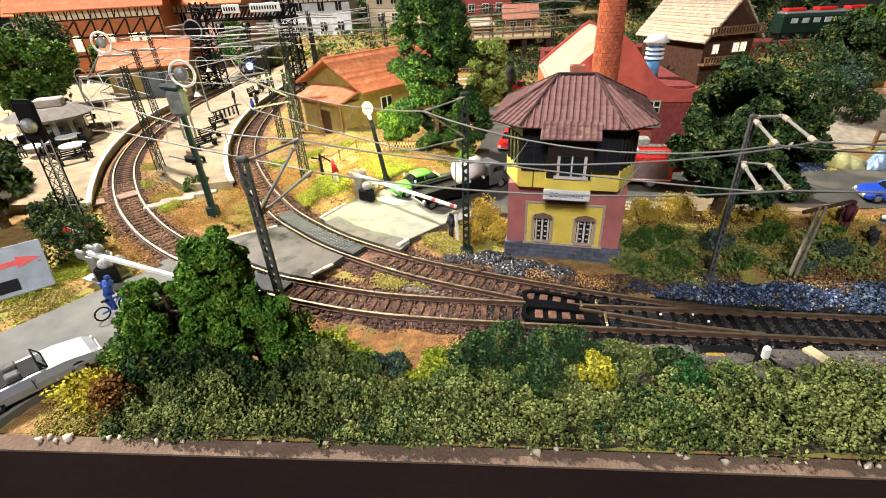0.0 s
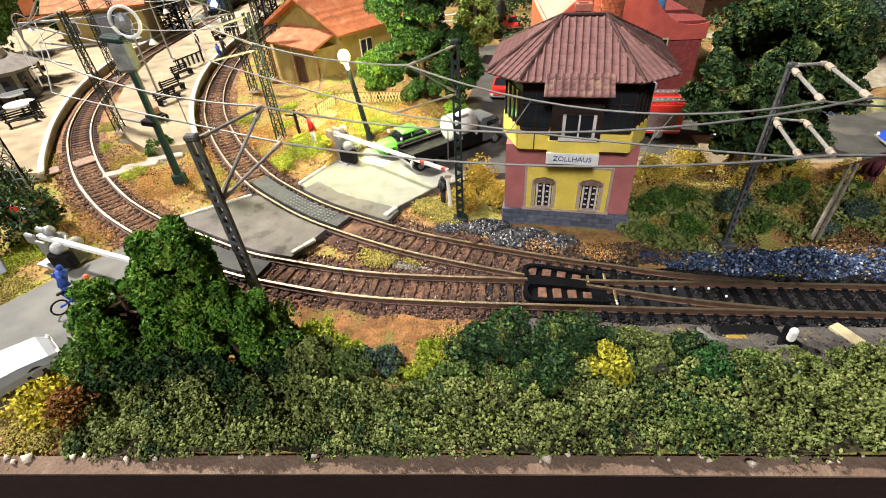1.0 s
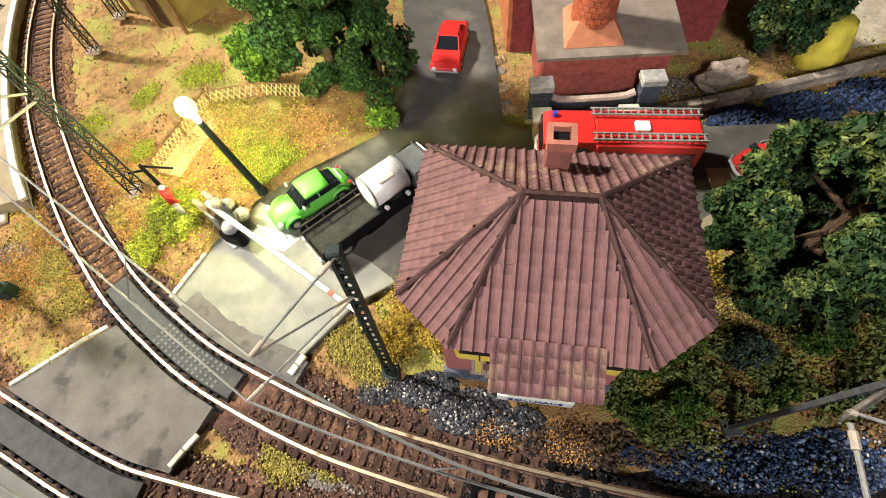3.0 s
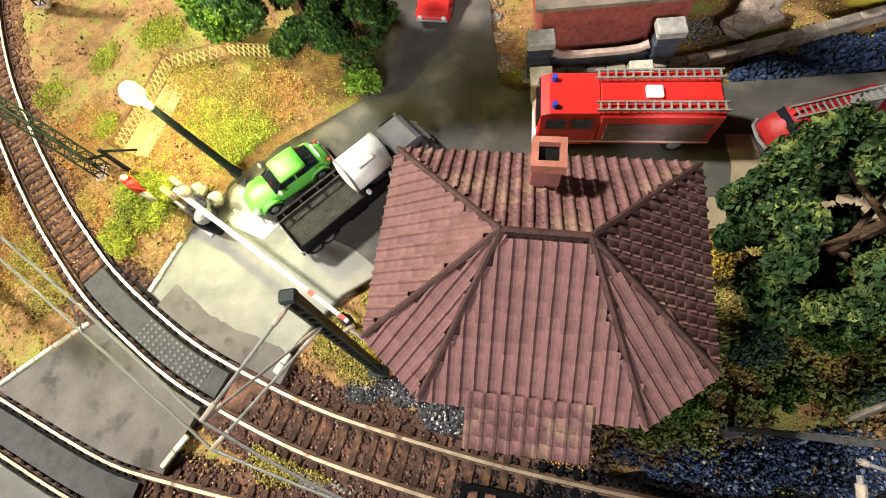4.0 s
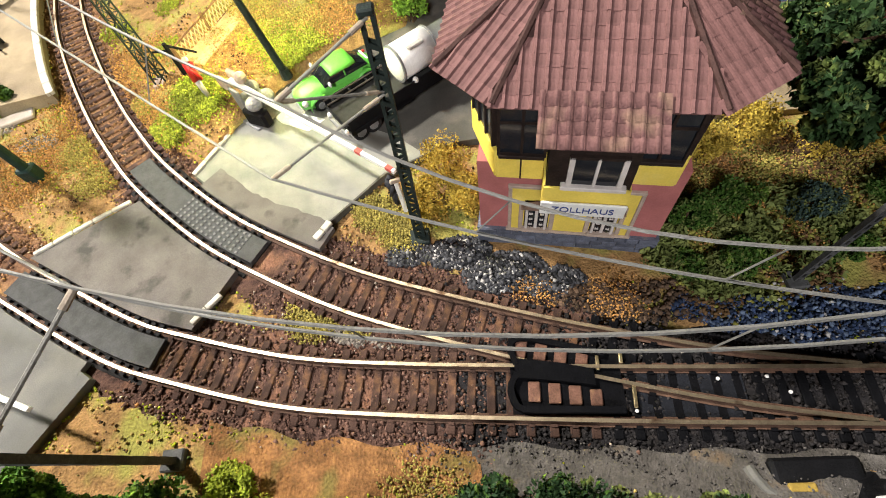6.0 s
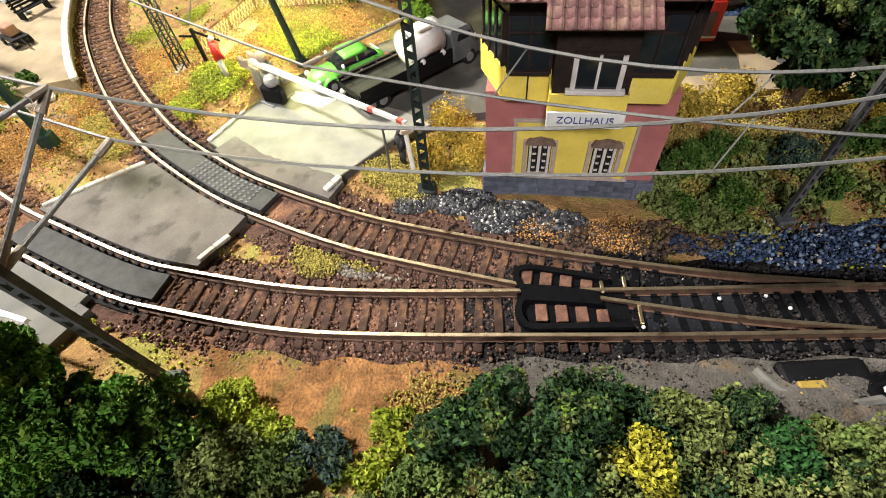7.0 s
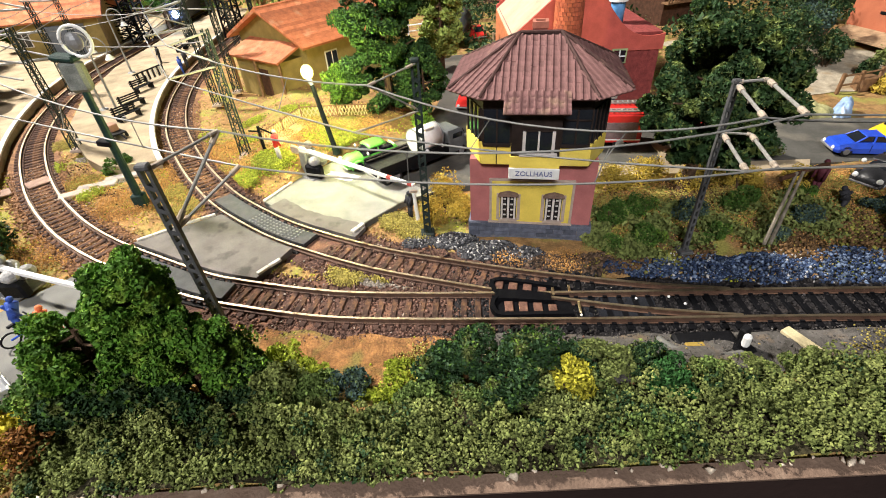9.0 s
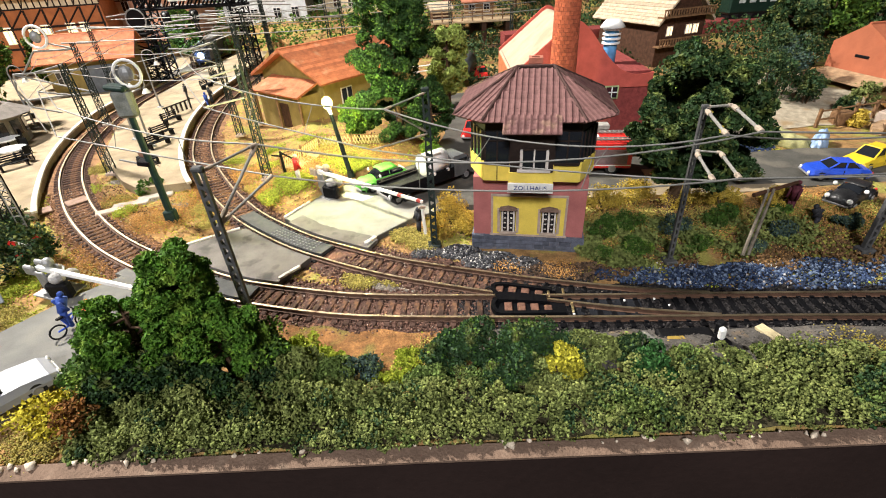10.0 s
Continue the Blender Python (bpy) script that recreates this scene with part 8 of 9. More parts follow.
def fenced_platform():
    z = 4.4
    wood = mat("pale_wood", (0.45, 0.33, 0.2), 0.8, vary=0.25, size=0.5)
    t = thing("wooden_platform", (13.0, 101.0, z), -4, "pale wooden platform with railings on dark piers", "platform")
    part("deck", box(B(), (0, 0, 0), (16, 5, 0.4), (0, 0, 0), 0.05), wood, t)
    for k in range(9):
        part("baluster", box(B(), (-7.8 + 1.95 * k, -2.2, 1.0), (0.26, 0.26, 1.9)), WOOD, t)
    for zz in (0.7, 1.3, 1.9):
        part("rail", box(B(), (0, -2.2, zz), (16, 0.22, 0.24)), wood, t)
    for x in (-7, -2.3, 2.3, 7):
        part("pier", box(B(), (x, 0, -2.4), (1.0, 4.0, 4.5), (0, 0, 0), 0.1), WOOD_DARK, t)


fenced_platform()
gable_house("wooden_hut", (15.2, 107.0, 4.2), -4, 6.0, 4.6, 3.6, 5.4, WOOD, mat("hut_roof", (0.4, 0.16, 0.1), 0.8, vary=0.2, size=0.6), "small brown wooden hut with a reddish roof", 0.7, windows=[("f", -1.5, 2.0, 1.1, 1.3), ("f", 1.5, 2.0, 1.1, 1.3)])
gable_house("wooden_hut", (7.0, 106.0, 4.2), 8, 3.6, 3.0, 2.4, 3.2, WOOD_DARK, SHINGLE, "dark open wooden shelter with a pale roof", 0.6)


def back_scene():
    """Rising wooded bank behind the last houses."""
    n = 9000
    x = RNG.uniform(-95, 75, n)
    y = RNG.uniform(128, 149, n)
    z = land(x, y) + np.clip(4 + 2.5 * bumpy(x, y, 6, 2), 0.2, 9) * RNG.random(n) ** 0.7
    v, f = scatter(LEAF, np.c_[x, y, z], RNG.uniform(0.9, 1.9, n))
    tagged(raw_mesh("background_wood", v, f, LEAF_DARK), "dark green wood along the back of the board", "wood", kind="stuff")


back_scene()

# ---- level-crossing gear ----
def barrier(at, tip, label, banded):
    """A barrier: drive housing with counterweights and a long white arm."""
    t = thing("crossing_barrier", (at[0], at[1], 0.0), 0, label, "barrier", "crossing barriers")
    d = Vector((tip[0] - at[0], tip[1] - at[1], tip[2] - at[2]))
    turn = math.degrees(math.atan2(d.y, d.x))
    side = Vector((-d.y, d.x, 0)).normalized()
    for s in (-0.42, 0.42):
        part("stand", box(B(), (s * side.x, s * side.y, at[2] / 2), (0.7, 0.14, at[2] + 0.2), (0, 0, turn), 0.04), GREY_METAL, t, "grey cast stand")
    part("housing", box(B(), (-0.1 * d.x / d.length, -0.1 * d.y / d.length, 0.5), (1.2, 0.7, 1.0), (0, 0, turn), 0.1), mat("housing_grey", (0.25, 0.25, 0.26), 0.6, vary=0.25, size=0.3), t, "grey drive housing")
    base = Vector((0, 0, at[2]))
    u = d.normalized()
    arm = part("arm", loft(B(), [[p + side * a + Vector((0, 0, b)) for a, b in ((-w, -w), (w, -w), (w, w), (-w, w))] for p, w in ((base - u * 0.8, 0.12), (base + d, 0.08))]), WHITE, t, "white barrier arm")
    if banded:
        for f in (0.8, 0.97):
            p, w = base + d * f, 0.13 - 0.04 * f
            part("band", loft(B(), [[q + side * a + Vector((0, 0, b)) for a, b in ((-w, -w), (w, -w), (w, w), (-w, w))] for q in (p - u * 0.16, p + u * 0.16)]), mat("faded_red", (0.55, 0.1, 0.08), 0.6, vary=0.2, size=0.4), arm, "red band")
    for s in (-0.3, 0.3):
        part("weight", box(B(), tuple(base - u * 1.0 + side * s), (0.7, 0.25, 0.6), (0, 0, turn), 0.08), STONE_TRIM if banded else GREY_METAL, t, "counterweight")
    part("bell", ball(B(), (0.2 * side.x, 0.2 * side.y, at[2] + 0.35), 0.3, 10, 7), STONE_TRIM if banded else GREY_METAL, t)
    for k, (f, g) in enumerate(((0.35, 0.75), (-0.5, 0.6), (0.9, -0.2))):
        w = part("gear_cover", ball(B(), (u.x * f + side.x * g, u.y * f + side.y * g, 0.75 + 0.25 * k), 0.42, 10, 7, (1, 1, 0.8)), mat("gear_grey", (0.34, 0.33, 0.32), 0.6, vary=0.25, size=0.3), t, "grey gear cover")
    part("crank", tube(B(), [(u.x * 0.9, u.y * 0.9, 0.1), (u.x * 1.1, u.y * 1.1, 1.1), (u.x * 0.6 + side.x * 0.5, u.y * 0.6 + side.y * 0.5, 1.5)], 0.08, 6), GREY_METAL, t)
    part("lower_weight", box(B(), tuple(u * 0.9 - side * 0.35 + Vector((0, 0, 0.55))), (1.3, 0.55, 0.95), (0, 0, turn + 15), 0.12), BLACK, t, "black balance weight")
    part("foot_plate", box(B(), (0, 0, 0.05), (2.2, 1.6, 0.12), (0, 0, turn), 0.03), GREY_METAL, t)
    return t


barrier((-6.7, 33.4, 1.75), (0.55, 26.6, 2.05), "far level-crossing barrier with a red-banded white arm", True)
barrier((-20.6, 22.9, 1.5), (-12.0, 19.2, 1.55), "near level-crossing barrier with a plain white arm", False)


def rest_post():
    t = thing("barrier_rest", (0.6, 26.3, -0.25), 0, "white forked rest post for the barrier arm", "post")
    part("post", rod(B(), (0, 0, 0), (-0.1, 0.1, 1.9), 0.13, 0.1, 7), WHITE, t)
    part("fork", box(B(), (-0.1, 0.1, 2.0), (0.5, 0.16, 0.18), (0, 20, 30), 0.03), INSULATOR, t)


rest_post()


# ---- figures stay plain ----
def figure(at, turn, material, label, high=1.95, lean=0.0, upper=None):
    """A miniature figure as one plain shape."""
    bm = B()
    for s in (-1, 1):
        rod(bm, (0.04, s * 0.13, 0), (0, s * 0.1, high * 0.48), 0.11, 0.14, 7)
        rod(bm, (0, s * 0.27, high * 0.8), (0.2, s * 0.3, high * 0.5), 0.09, 0.08, 6)
    rod(bm, (0, 0, high * 0.45), (lean, 0, high * 0.84), 0.2, 0.25, 9)
    ball(bm, (lean * 1.1, 0, high * 0.93), 0.15, 9, 7)
    for face in bm.faces:
        face.material_index = 1 if upper and high * 0.5 < face.calc_center_median().z < high * 0.86 else 0
    return solo("miniature_figure", bm, [material, upper or material], at, turn, label, "figurine", "miniature figures", smooth=True)


DARK_CLOTH = mat("dark_figure", (0.03, 0.03, 0.035), 0.7, vary=0.2)
PALE_CLOTH = mat("pale_figure", (0.55, 0.5, 0.44), 0.7, vary=0.2)
BLUE_CLOTH = mat("blue_figure", (0.03, 0.07, 0.3), 0.7, vary=0.2)
figure((-8.9, 34.1, float(land(-8.9, 34.1))), 40, PALE_CLOTH, "pale plain miniature figure with a red top beside the barrier", 2.3, 0.1, RED)


def hand_pump():
    t = thing("hand_pump", (-10.4, 36.0, 0.7), 20, "black cast-iron hand pump on the grass", "pump")
    part("post", rod(B(), (0, 0, 0), (0, 0, 2.1), 0.13, 0.1, 8), BLACK, t)
    part("lever", rod(B(), (0, 0, 2.0), (1.1, 0.1, 1.1), 0.07, 0.06, 6), BLACK, t)
    part("spout", rod(B(), (0, 0, 1.7), (-0.7, 0, 1.9), 0.07, 0.06, 6), BLACK, t)


hand_pump()
figure((0.2, 26.9, -0.2), 200, DARK_CLOTH, "dark plain miniature figure at the barrier's end", 1.7)
figure((-25.8, 61.5, 0.42), 20, BLUE_CLOTH, "blue plain miniature figure on the platform", 2.0)
figure((-26.4, 64.5, 0.42), 70, DARK_CLOTH, "dark plain miniature figure on the platform", 2.0)
figure((-31.0, 68.0, 0.42), 200, DARK_CLOTH, "dark plain miniature figure on the platform", 2.0)
figure((23.6, 24.6, 0.1), 200, mat("maroon_figure", (0.09, 0.02, 0.03), 0.7), "dark red plain miniature figure on the bank", 2.4)
figure((24.4, 23.2, 0.0), 120, DARK_CLOTH, "dark plain miniature figure crouching on the bank", 1.3, 0.3)
figure((29.2, 22.6, 0.0), 160, mat("grey_figure", (0.25, 0.27, 0.3), 0.7, vary=0.2), "grey plain miniature figure on the bank", 2.6)


def bicycle(at, turn, paint, label):
    t = thing("bicycle", at, turn, label, "bicycle", "bicycles")
    for x in (-0.6, 0.6):
        part("wheel", tube(B(), [(x + 0.36 * math.cos(a), 0, 0.38 + 0.36 * math.sin(a)) for a in np.linspace(0, 2 * math.pi, 17)], 0.045, 5), BLACK, t)
    bm = B()
    for a, b in (((-0.6, 0, 0.38), (-0.1, 0, 0.38)), ((-0.1, 0, 0.38), (-0.25, 0, 0.95)), ((-0.25, 0, 0.9), (0.42, 0, 0.9)), ((0.42, 0, 1.1), (0.6, 0, 0.38)), ((-0.1, 0, 0.38), (0.42, 0, 0.9))):
        rod(bm, a, b, 0.05, 0.05, 5)
    part("frame", bm, paint, t)
    part("handlebar", rod(B(), (0.42, -0.25, 1.12), (0.42, 0.25, 1.12), 0.04, 0.04, 5), BLACK, t)
    part("saddle", box(B(), (-0.27, 0, 1.0), (0.32, 0.18, 0.1), (0, 0, 0), 0.03), BLACK, t)
    return t


bicycle((-17.6, 19.2, 0.0), 60, BLUE_PAINT, "blue miniature bicycle on the road")
figure((-17.75, 19.3, 0.25), 60, BLUE_CLOTH, "blue plain miniature figure on a bicycle", 1.9, 0.3)
bicycle((-16.1, 18.6, 0.0), 70, RED, "red miniature bicycle on the road")
figure((-16.2, 18.7, 0.25), 70, mat("orange_figure", (0.65, 0.16, 0.06), 0.7), "orange plain miniature figure on a bicycle", 1.7, 0.3)


# ---- small things of the station and the roadside ----
def billboard():
    t = thing("billboard", (-25.3, 21.4, -0.3), 37, "slanting pale billboard with a red arrow shape", "billboard")
    board_m = pose(0, 0, 1.6, -38, 0, 0)
    bm = box(B(), (0, 0, 0), (4.4, 0.14, 2.9), (0, 0, 0), 0.03)
    bmesh.ops.transform(bm, matrix=board_m, verts=bm.verts)
    b = part("board", bm, mat("poster_grey", (0.32, 0.35, 0.4), 0.6, vary=0.15, size=0.8), t, "pale grey board")
    bm = slab(B(), [(-1.9, -0.09, 0.1), (0.9, -0.09, 0.25), (0.9, -0.09, 0.05), (2.0, -0.09, 0.4), (0.9, -0.09, 0.75), (0.9, -0.09, 0.55), (-1.9, -0.09, 0.4)], 0.02)
    bmesh.ops.transform(bm, matrix=board_m, verts=bm.verts)
    part("arrow", bm, RED, b, "red arrow")
    bm = box(B(), (-0.6, -0.085, -0.85), (2.6, 0.03, 0.7), (0, 0, 0), 0.01)
    bmesh.ops.transform(bm, matrix=board_m, verts=bm.verts)
    part("picture", bm, BLACK, b, "dark picture")
    for x in (-1.9, 1.9):
        part("leg", rod(B(), (x, 0.6, 0), (x, 0.1, 1.8), 0.1, 0.1, 6), WOOD, t)


billboard()


def warning_cross():
    t = thing("warning_cross", (-24.0, 26.3, -0.3), 20, "red and white crossing sign on a short post", "sign")
    part("post", rod(B(), (0, 0, 0), (0, 0, 1.6), 0.08, 0.08, 6), GREY_METAL, t)
    for s in (-1, 1):
        p = part("blade", box(B(), (0, -0.1 - 0.03 * s, 1.6), (1.9, 0.06, 0.3), (0, s * 35, 0), 0.02), WHITE, t)
        for e in (-0.75, 0.75):
            part("tip", box(B(), (e * math.cos(math.radians(35)), -0.15 - 0.03 * s, 1.6 - s * e * math.sin(math.radians(35))), (0.4, 0.05, 0.31), (0, s * 35, 0)), RED, p)


warning_cross()


def bench(at, turn, label="dark slatted platform bench"):
    t = thing("platform_bench", at, turn, label, "bench", "platform benches")
    for k in range(4):
        part("seat_slat", box(B(), (0, -0.3 + 0.18 * k, 0.55), (2.4, 0.12, 0.07)), BLACK, t)
    for k in range(3):
        part("back_slat", box(B(), (0, 0.38, 0.75 + 0.2 * k), (2.4, 0.07, 0.12)), BLACK, t)
    for x in (-1.0, 1.0):
        part("leg", box(B(), (x, 0, 0.3), (0.12, 0.7, 0.6)), BLACK, t)
        part("arm", box(B(), (x, 0.36, 0.9), (0.12, 0.12, 0.8)), BLACK, t)
    return t


b0 = bench((-25.6, 47.2, 0.42), 62)
for x, y, a in ((-26.6, 50.5, 65), (-28.0, 56.0, 70), (-30.5, 74.0, 85), (-31.0, 80.0, 88), (-49.0, 62.0, 70), (-37.5, 43.8, 50)):
    copy_thing(b0, pose(x * CM, y * CM, 0.42 * CM, 0, 0, a))


def cafe_table(at):
    t = thing("cafe_table", at, 0, "round white cafe table on a dark foot", "table", "cafe tables")
    part("tabletop", rod(B(), (0, 0, 1.0), (0, 0, 1.14), 1.25, 1.25, 18), WHITE, t)
    part("leg", rod(B(), (0, 0, 0.08), (0, 0, 1.0), 0.12, 0.1, 7), BLACK, t)
    part("foot", rod(B(), (0, 0, 0), (0, 0, 0.1), 0.55, 0.45, 10), BLACK, t)


def cafe_chair(at, turn):
    t = thing("cafe_chair", at, turn, "small dark cafe chair beside a white table", "chair", "cafe chairs")
    part("seat", box(B(), (0, 0, 0.62), (0.7, 0.7, 0.1), (0, 0, 0), 0.03), BLACK, t)
    part("backrest", box(B(), (-0.32, 0, 1.1), (0.08, 0.66, 0.8), (0, -6, 0), 0.03), BLACK, t)
    for x in (-0.28, 0.28):
        for y in (-0.28, 0.28):
            part("leg", rod(B(), (x, y, 0), (x, y, 0.6), 0.05, 0.05, 5), BLACK, t)


for x, y in ((-49.1, 50.1), (-43.3, 46.9), (-42.3, 50.0), (-39.2, 46.4)):
    cafe_table((x, y, 0.42))
    for a in (20, 160, 275):
        cafe_chair((x - 1.75 * math.cos(math.radians(a)), y - 1.75 * math.sin(math.radians(a)), 0.42), a)


def zebra_rail(at, turn):
    t = thing("striped_barrier", at, turn, "black and white striped railing on the platform", "railing")
    for k in range(12):
        part("stripe", box(B(), (-2.1 + 0.38 * k, 0, 0.75), (0.19, 0.1, 1.0)), BLACK if k % 2 else WHITE, t)
    part("top_rail", box(B(), (0, 0, 1.3), (4.6, 0.14, 0.12)), BLACK, t)
    for x in (-2.1, 2.1):
        part("post", box(B(), (x, 0, 0.6), (0.12, 0.12, 1.3)), BLACK, t)


zebra_rail((-28.6, 59.5, 0.42), 72)


def luggage_cart(at, turn):
    t = thing("luggage_cart", at, turn, "small dark luggage cart with a brown load", "cart")
    part("bed", box(B(), (0, 0, 0.5), (2.0, 1.1, 0.12)), BLACK, t)
    part("load", box(B(), (-0.2, 0, 0.85), (0.9, 0.7, 0.6), (0, 0, 8), 0.06), mat("faded_brown", (0.3, 0.16, 0.11), 0.7, vary=0.2), t, "faded brown box")
    for x in (-0.7, 0.7):
        for s in (-1, 1):
            part("wheel", rod(B(), (x, s * 0.5, 0.24), (x, s * 0.62, 0.24), 0.24, 0.24, 10), TYRE, t)
    part("handle", rod(B(), (1.0, 0, 0.5), (1.9, 0, 0.25), 0.06, 0.06, 5), BLACK, t)


luggage_cart((-24.6, 42.6, 0.42), 320)


def platform_lamp(at):
    t = thing("platform_lamp", at, 0, "slim grey platform lamp post with a curved arm", "lamp", "platform lamps")
    part("pole", rod(B(), (0, 0, 0), (0, 0, 6.2), 0.12, 0.08, 7), GREY_METAL, t)
    part("foot", rod(B(), (0, 0, 0), (0, 0, 0.12), 0.45, 0.35, 10), GREY_METAL, t)
    part("hoop", tube(B(), [(0.8 + 0.8 * math.cos(a), 0, 6.2 + 0.8 * math.sin(a)) for a in np.linspace(math.pi, -0.9, 12)], 0.06, 5), ARM, t)
    part("shade", rod(B(), (1.5, 0, 5.2), (1.5, 0, 5.6), 0.4, 0.15, 10), WHITE, t)
    return t


for p in ((-26.5, 47.4, 0.42), (-29.6, 50.5, 0.42), (-33.0, 64.0, 0.42), (-45.0, 58.0, 0.42)):
    platform_lamp(p)


def lattice_fence(pts, label):
    t = thing("lattice_fence", (pts[0][0], pts[0][1], float(land(*pts[0]))), 0, label, "fence")
    o = Vector((pts[0][0], pts[0][1], float(land(*pts[0]))))
    for a, b in zip(pts, pts[1:]):
        pa, pb = Vector((*a, float(land(*a)))) - o, Vector((*b, float(land(*b)))) - o
        part("post", box(B(), tuple(pa + Vector((0, 0, 0.55))), (0.14, 0.14, 1.3)), WOOD, t)
        bm = B()
        n = 9
        for k in range(n):
            for lo, hi in ((0.1, 1.0), (1.0, 0.1)):
                rod(bm, pa.lerp(pb, k / n) + Vector((0, 0, lo)), pa.lerp(pb, min(1, (k + 1.3) / n)) + Vector((0, 0, hi)), 0.035, 0.035, 4)
        part("lattice", bm, mat("fence_straw", (0.5, 0.4, 0.22), 0.8, vary=0.2, size=0.3), t)
        for z in (0.1, 1.0):
            part("rail", rod(B(), pa + Vector((0, 0, z)), pb + Vector((0, 0, z)), 0.05, 0.05, 5), WOOD, t)


lattice_fence([(-10.9, 37.2), (-9.7, 39.6), (-8.6, 42.0), (-5.6, 42.4), (-3.0, 41.6)], "straw-coloured lattice fence on the grass")
solo("plank_path", box(B(), (0, 0, 0), (1.5, 5.0, 0.12), (0, 0, 0), 0.03), mat("path_boards", (0.5, 0.34, 0.16), 0.85, vary=0.2, size=0.3), (-9.2, 39.2, 0.9), -24, "tan wooden boardwalk on the grass", "path")


def point_motor():
    t = thing("point_lever", (13.0, 14.45, -0.2), 15, "black point lever with a white lantern beside the track", "point lever")
    part("base", box(B(), (0.1, 0, 0.2), (1.0, 0.8, 0.35), (0, 0, 0), 0.08), BLACK, t)
    part("stem", rod(B(), (0, 0, 0.2), (0.05, 0, 1.0), 0.14, 0.12, 8), BLACK, t)
    part("lantern", box(B(), (-0.05, -0.18, 0.95), (0.3, 0.26, 0.66), (0, -8, 10), 0.08), WHITE, t, "white lantern")
    part("hood", box(B(), (0.12, 0.1, 1.0), (0.4, 0.3, 0.7), (0, -8, 10), 0.06), BLACK, t)


point_motor()
solo("cable_duct", box(B(), (0, 0, 0), (2.5, 1.1, 0.4), (0, 0, 0), 0.1), BLACK, (12.0, 14.95, -0.05), -4, "black cable trough beside the track", "trough")
solo("loose_plank", box(B(), (0, 0, 0), (0.5, 1.5, 0.2), (0, 0, 0), 0.04), mat("pale_plank", (0.5, 0.42, 0.25), 0.8, vary=0.2), (15.7, 14.5, 0.05), 20, "pale loose plank on the gravel", "plank")

def track_cover(at, turn):
    return solo("track_cover", box(B(), (0, 0, 0), (1.5, 1.3, 0.12), (0, 0, 0), 0.03), mat("cover_brown", (0.26, 0.17, 0.13), 0.8, vary=0.2), at, turn, "brown wooden cover plate on the track", "cover plate", "cover plates")


track_cover((-27.5, 36.0, -0.1), 45)
track_cover((-29.5, 34.6, -0.15), 40)


def bed_boards():
    for x, y, a, m in ((-22.6, 34.8, 15, GREY_ROOF), (-21.2, 36.0, 20, GREY_ROOF), (-23.4, 33.9, 25, STONE_TRIM)):
        solo("stone_slab", box(B(), (0, 0, 0), (2.6, 0.8, 0.22), (0, 0, 0), 0.05), m, (x, y, -0.2), a, "pale stone slab beside the track", "slab", "stone slabs")


bed_boards()


def kiosk():
    t = thing("kiosk", (-45.5, 52.5, 0.42), 10, "grey round-roofed kiosk on the platform", "kiosk")
    part("wall", rod(B(), (0, 0, 0), (0, 0, 3.0), 3.2, 3.2, 12), mat("kiosk_wall", (0.2, 0.18, 0.16), 0.85, vary=0.2, size=0.8), t)
    part("roof", rod(B(), (0, 0, 3.0), (0, 0, 3.9), 4.4, 2.6, 12), mat("kiosk_roof", (0.17, 0.15, 0.135), 0.85, vary=0.25, size=0.7), t)
    part("roof_block", box(B(), (0.6, 0, 4.3), (2.6, 2.0, 0.9), (0, 0, 15), 0.1), GREY_ROOF, t)
    for k in range(12):
        a = 2 * math.pi * (k + 0.5) / 12
        part("window", box(B(), (3.12 * math.cos(a), 3.12 * math.sin(a), 1.7), (0.12, 1.1, 1.5), (0, 0, math.degrees(a)), 0.02), PANE, t)


kiosk()


def headlight_train():
    """The front of a train in the station, its lamp lit."""
    t = thing("railcar", (-39.3, 98.0, 0.0), -86, "dark railcar in the station with a bright bluish headlight", "train")
    part("body", box(B(), (-5.0, 0, 2.4), (14, 3.0, 3.4), (0, 0, 0), 0.4), mat("railcar_navy", (0.03, 0.035, 0.06), 0.4, vary=0.15), t)
    part("roof", box(B(), (-5.0, 0, 4.2), (13.6, 2.6, 0.5), (0, 0, 0), 0.2), GREY_METAL, t)
    part("window", box(B(), (2.02, 0, 3.0), (0.08, 2.2, 0.9)), PANE, t)
    for x in (-9, -7, -1, 1):
        part("wheel", rod(B(), (x, -1.1, 0.5), (x, -0.8, 0.5), 0.5, 0.5, 12), TYRE, t)
    part("headlight", ball(B(), (2.15, 0.0, 1.9), 0.62, 12, 8), BULB_BLUE, t, "glowing headlight").visible_shadow = False


headlight_train()


def yellow_tent(at, turn):
    t = thing("tarpaulin_stack", at, turn, "yellow tarpaulin thrown over a stack", "stack")
    rows = []
    for k, z in enumerate((0, 0.8, 1.6, 2.2)):
        s = 1 - 0.16 * k
        rows.append([(s * (1.9 + 0.2 * math.sin(3 * a + k)) * math.cos(a), s * (1.4 + 0.15 * math.cos(2 * a)) * math.sin(a), z + 0.1 * math.sin(4 * a)) for a in np.linspace(0, 2 * math.pi, 13)[:-1]])
    part("cover", loft(B(), rows), mat("tarpaulin", (0.78, 0.64, 0.08), 0.6, vary=0.2, size=0.6), t, "", True)


yellow_tent((28.0, 40.6, float(land(28.0, 40.6))), 30)


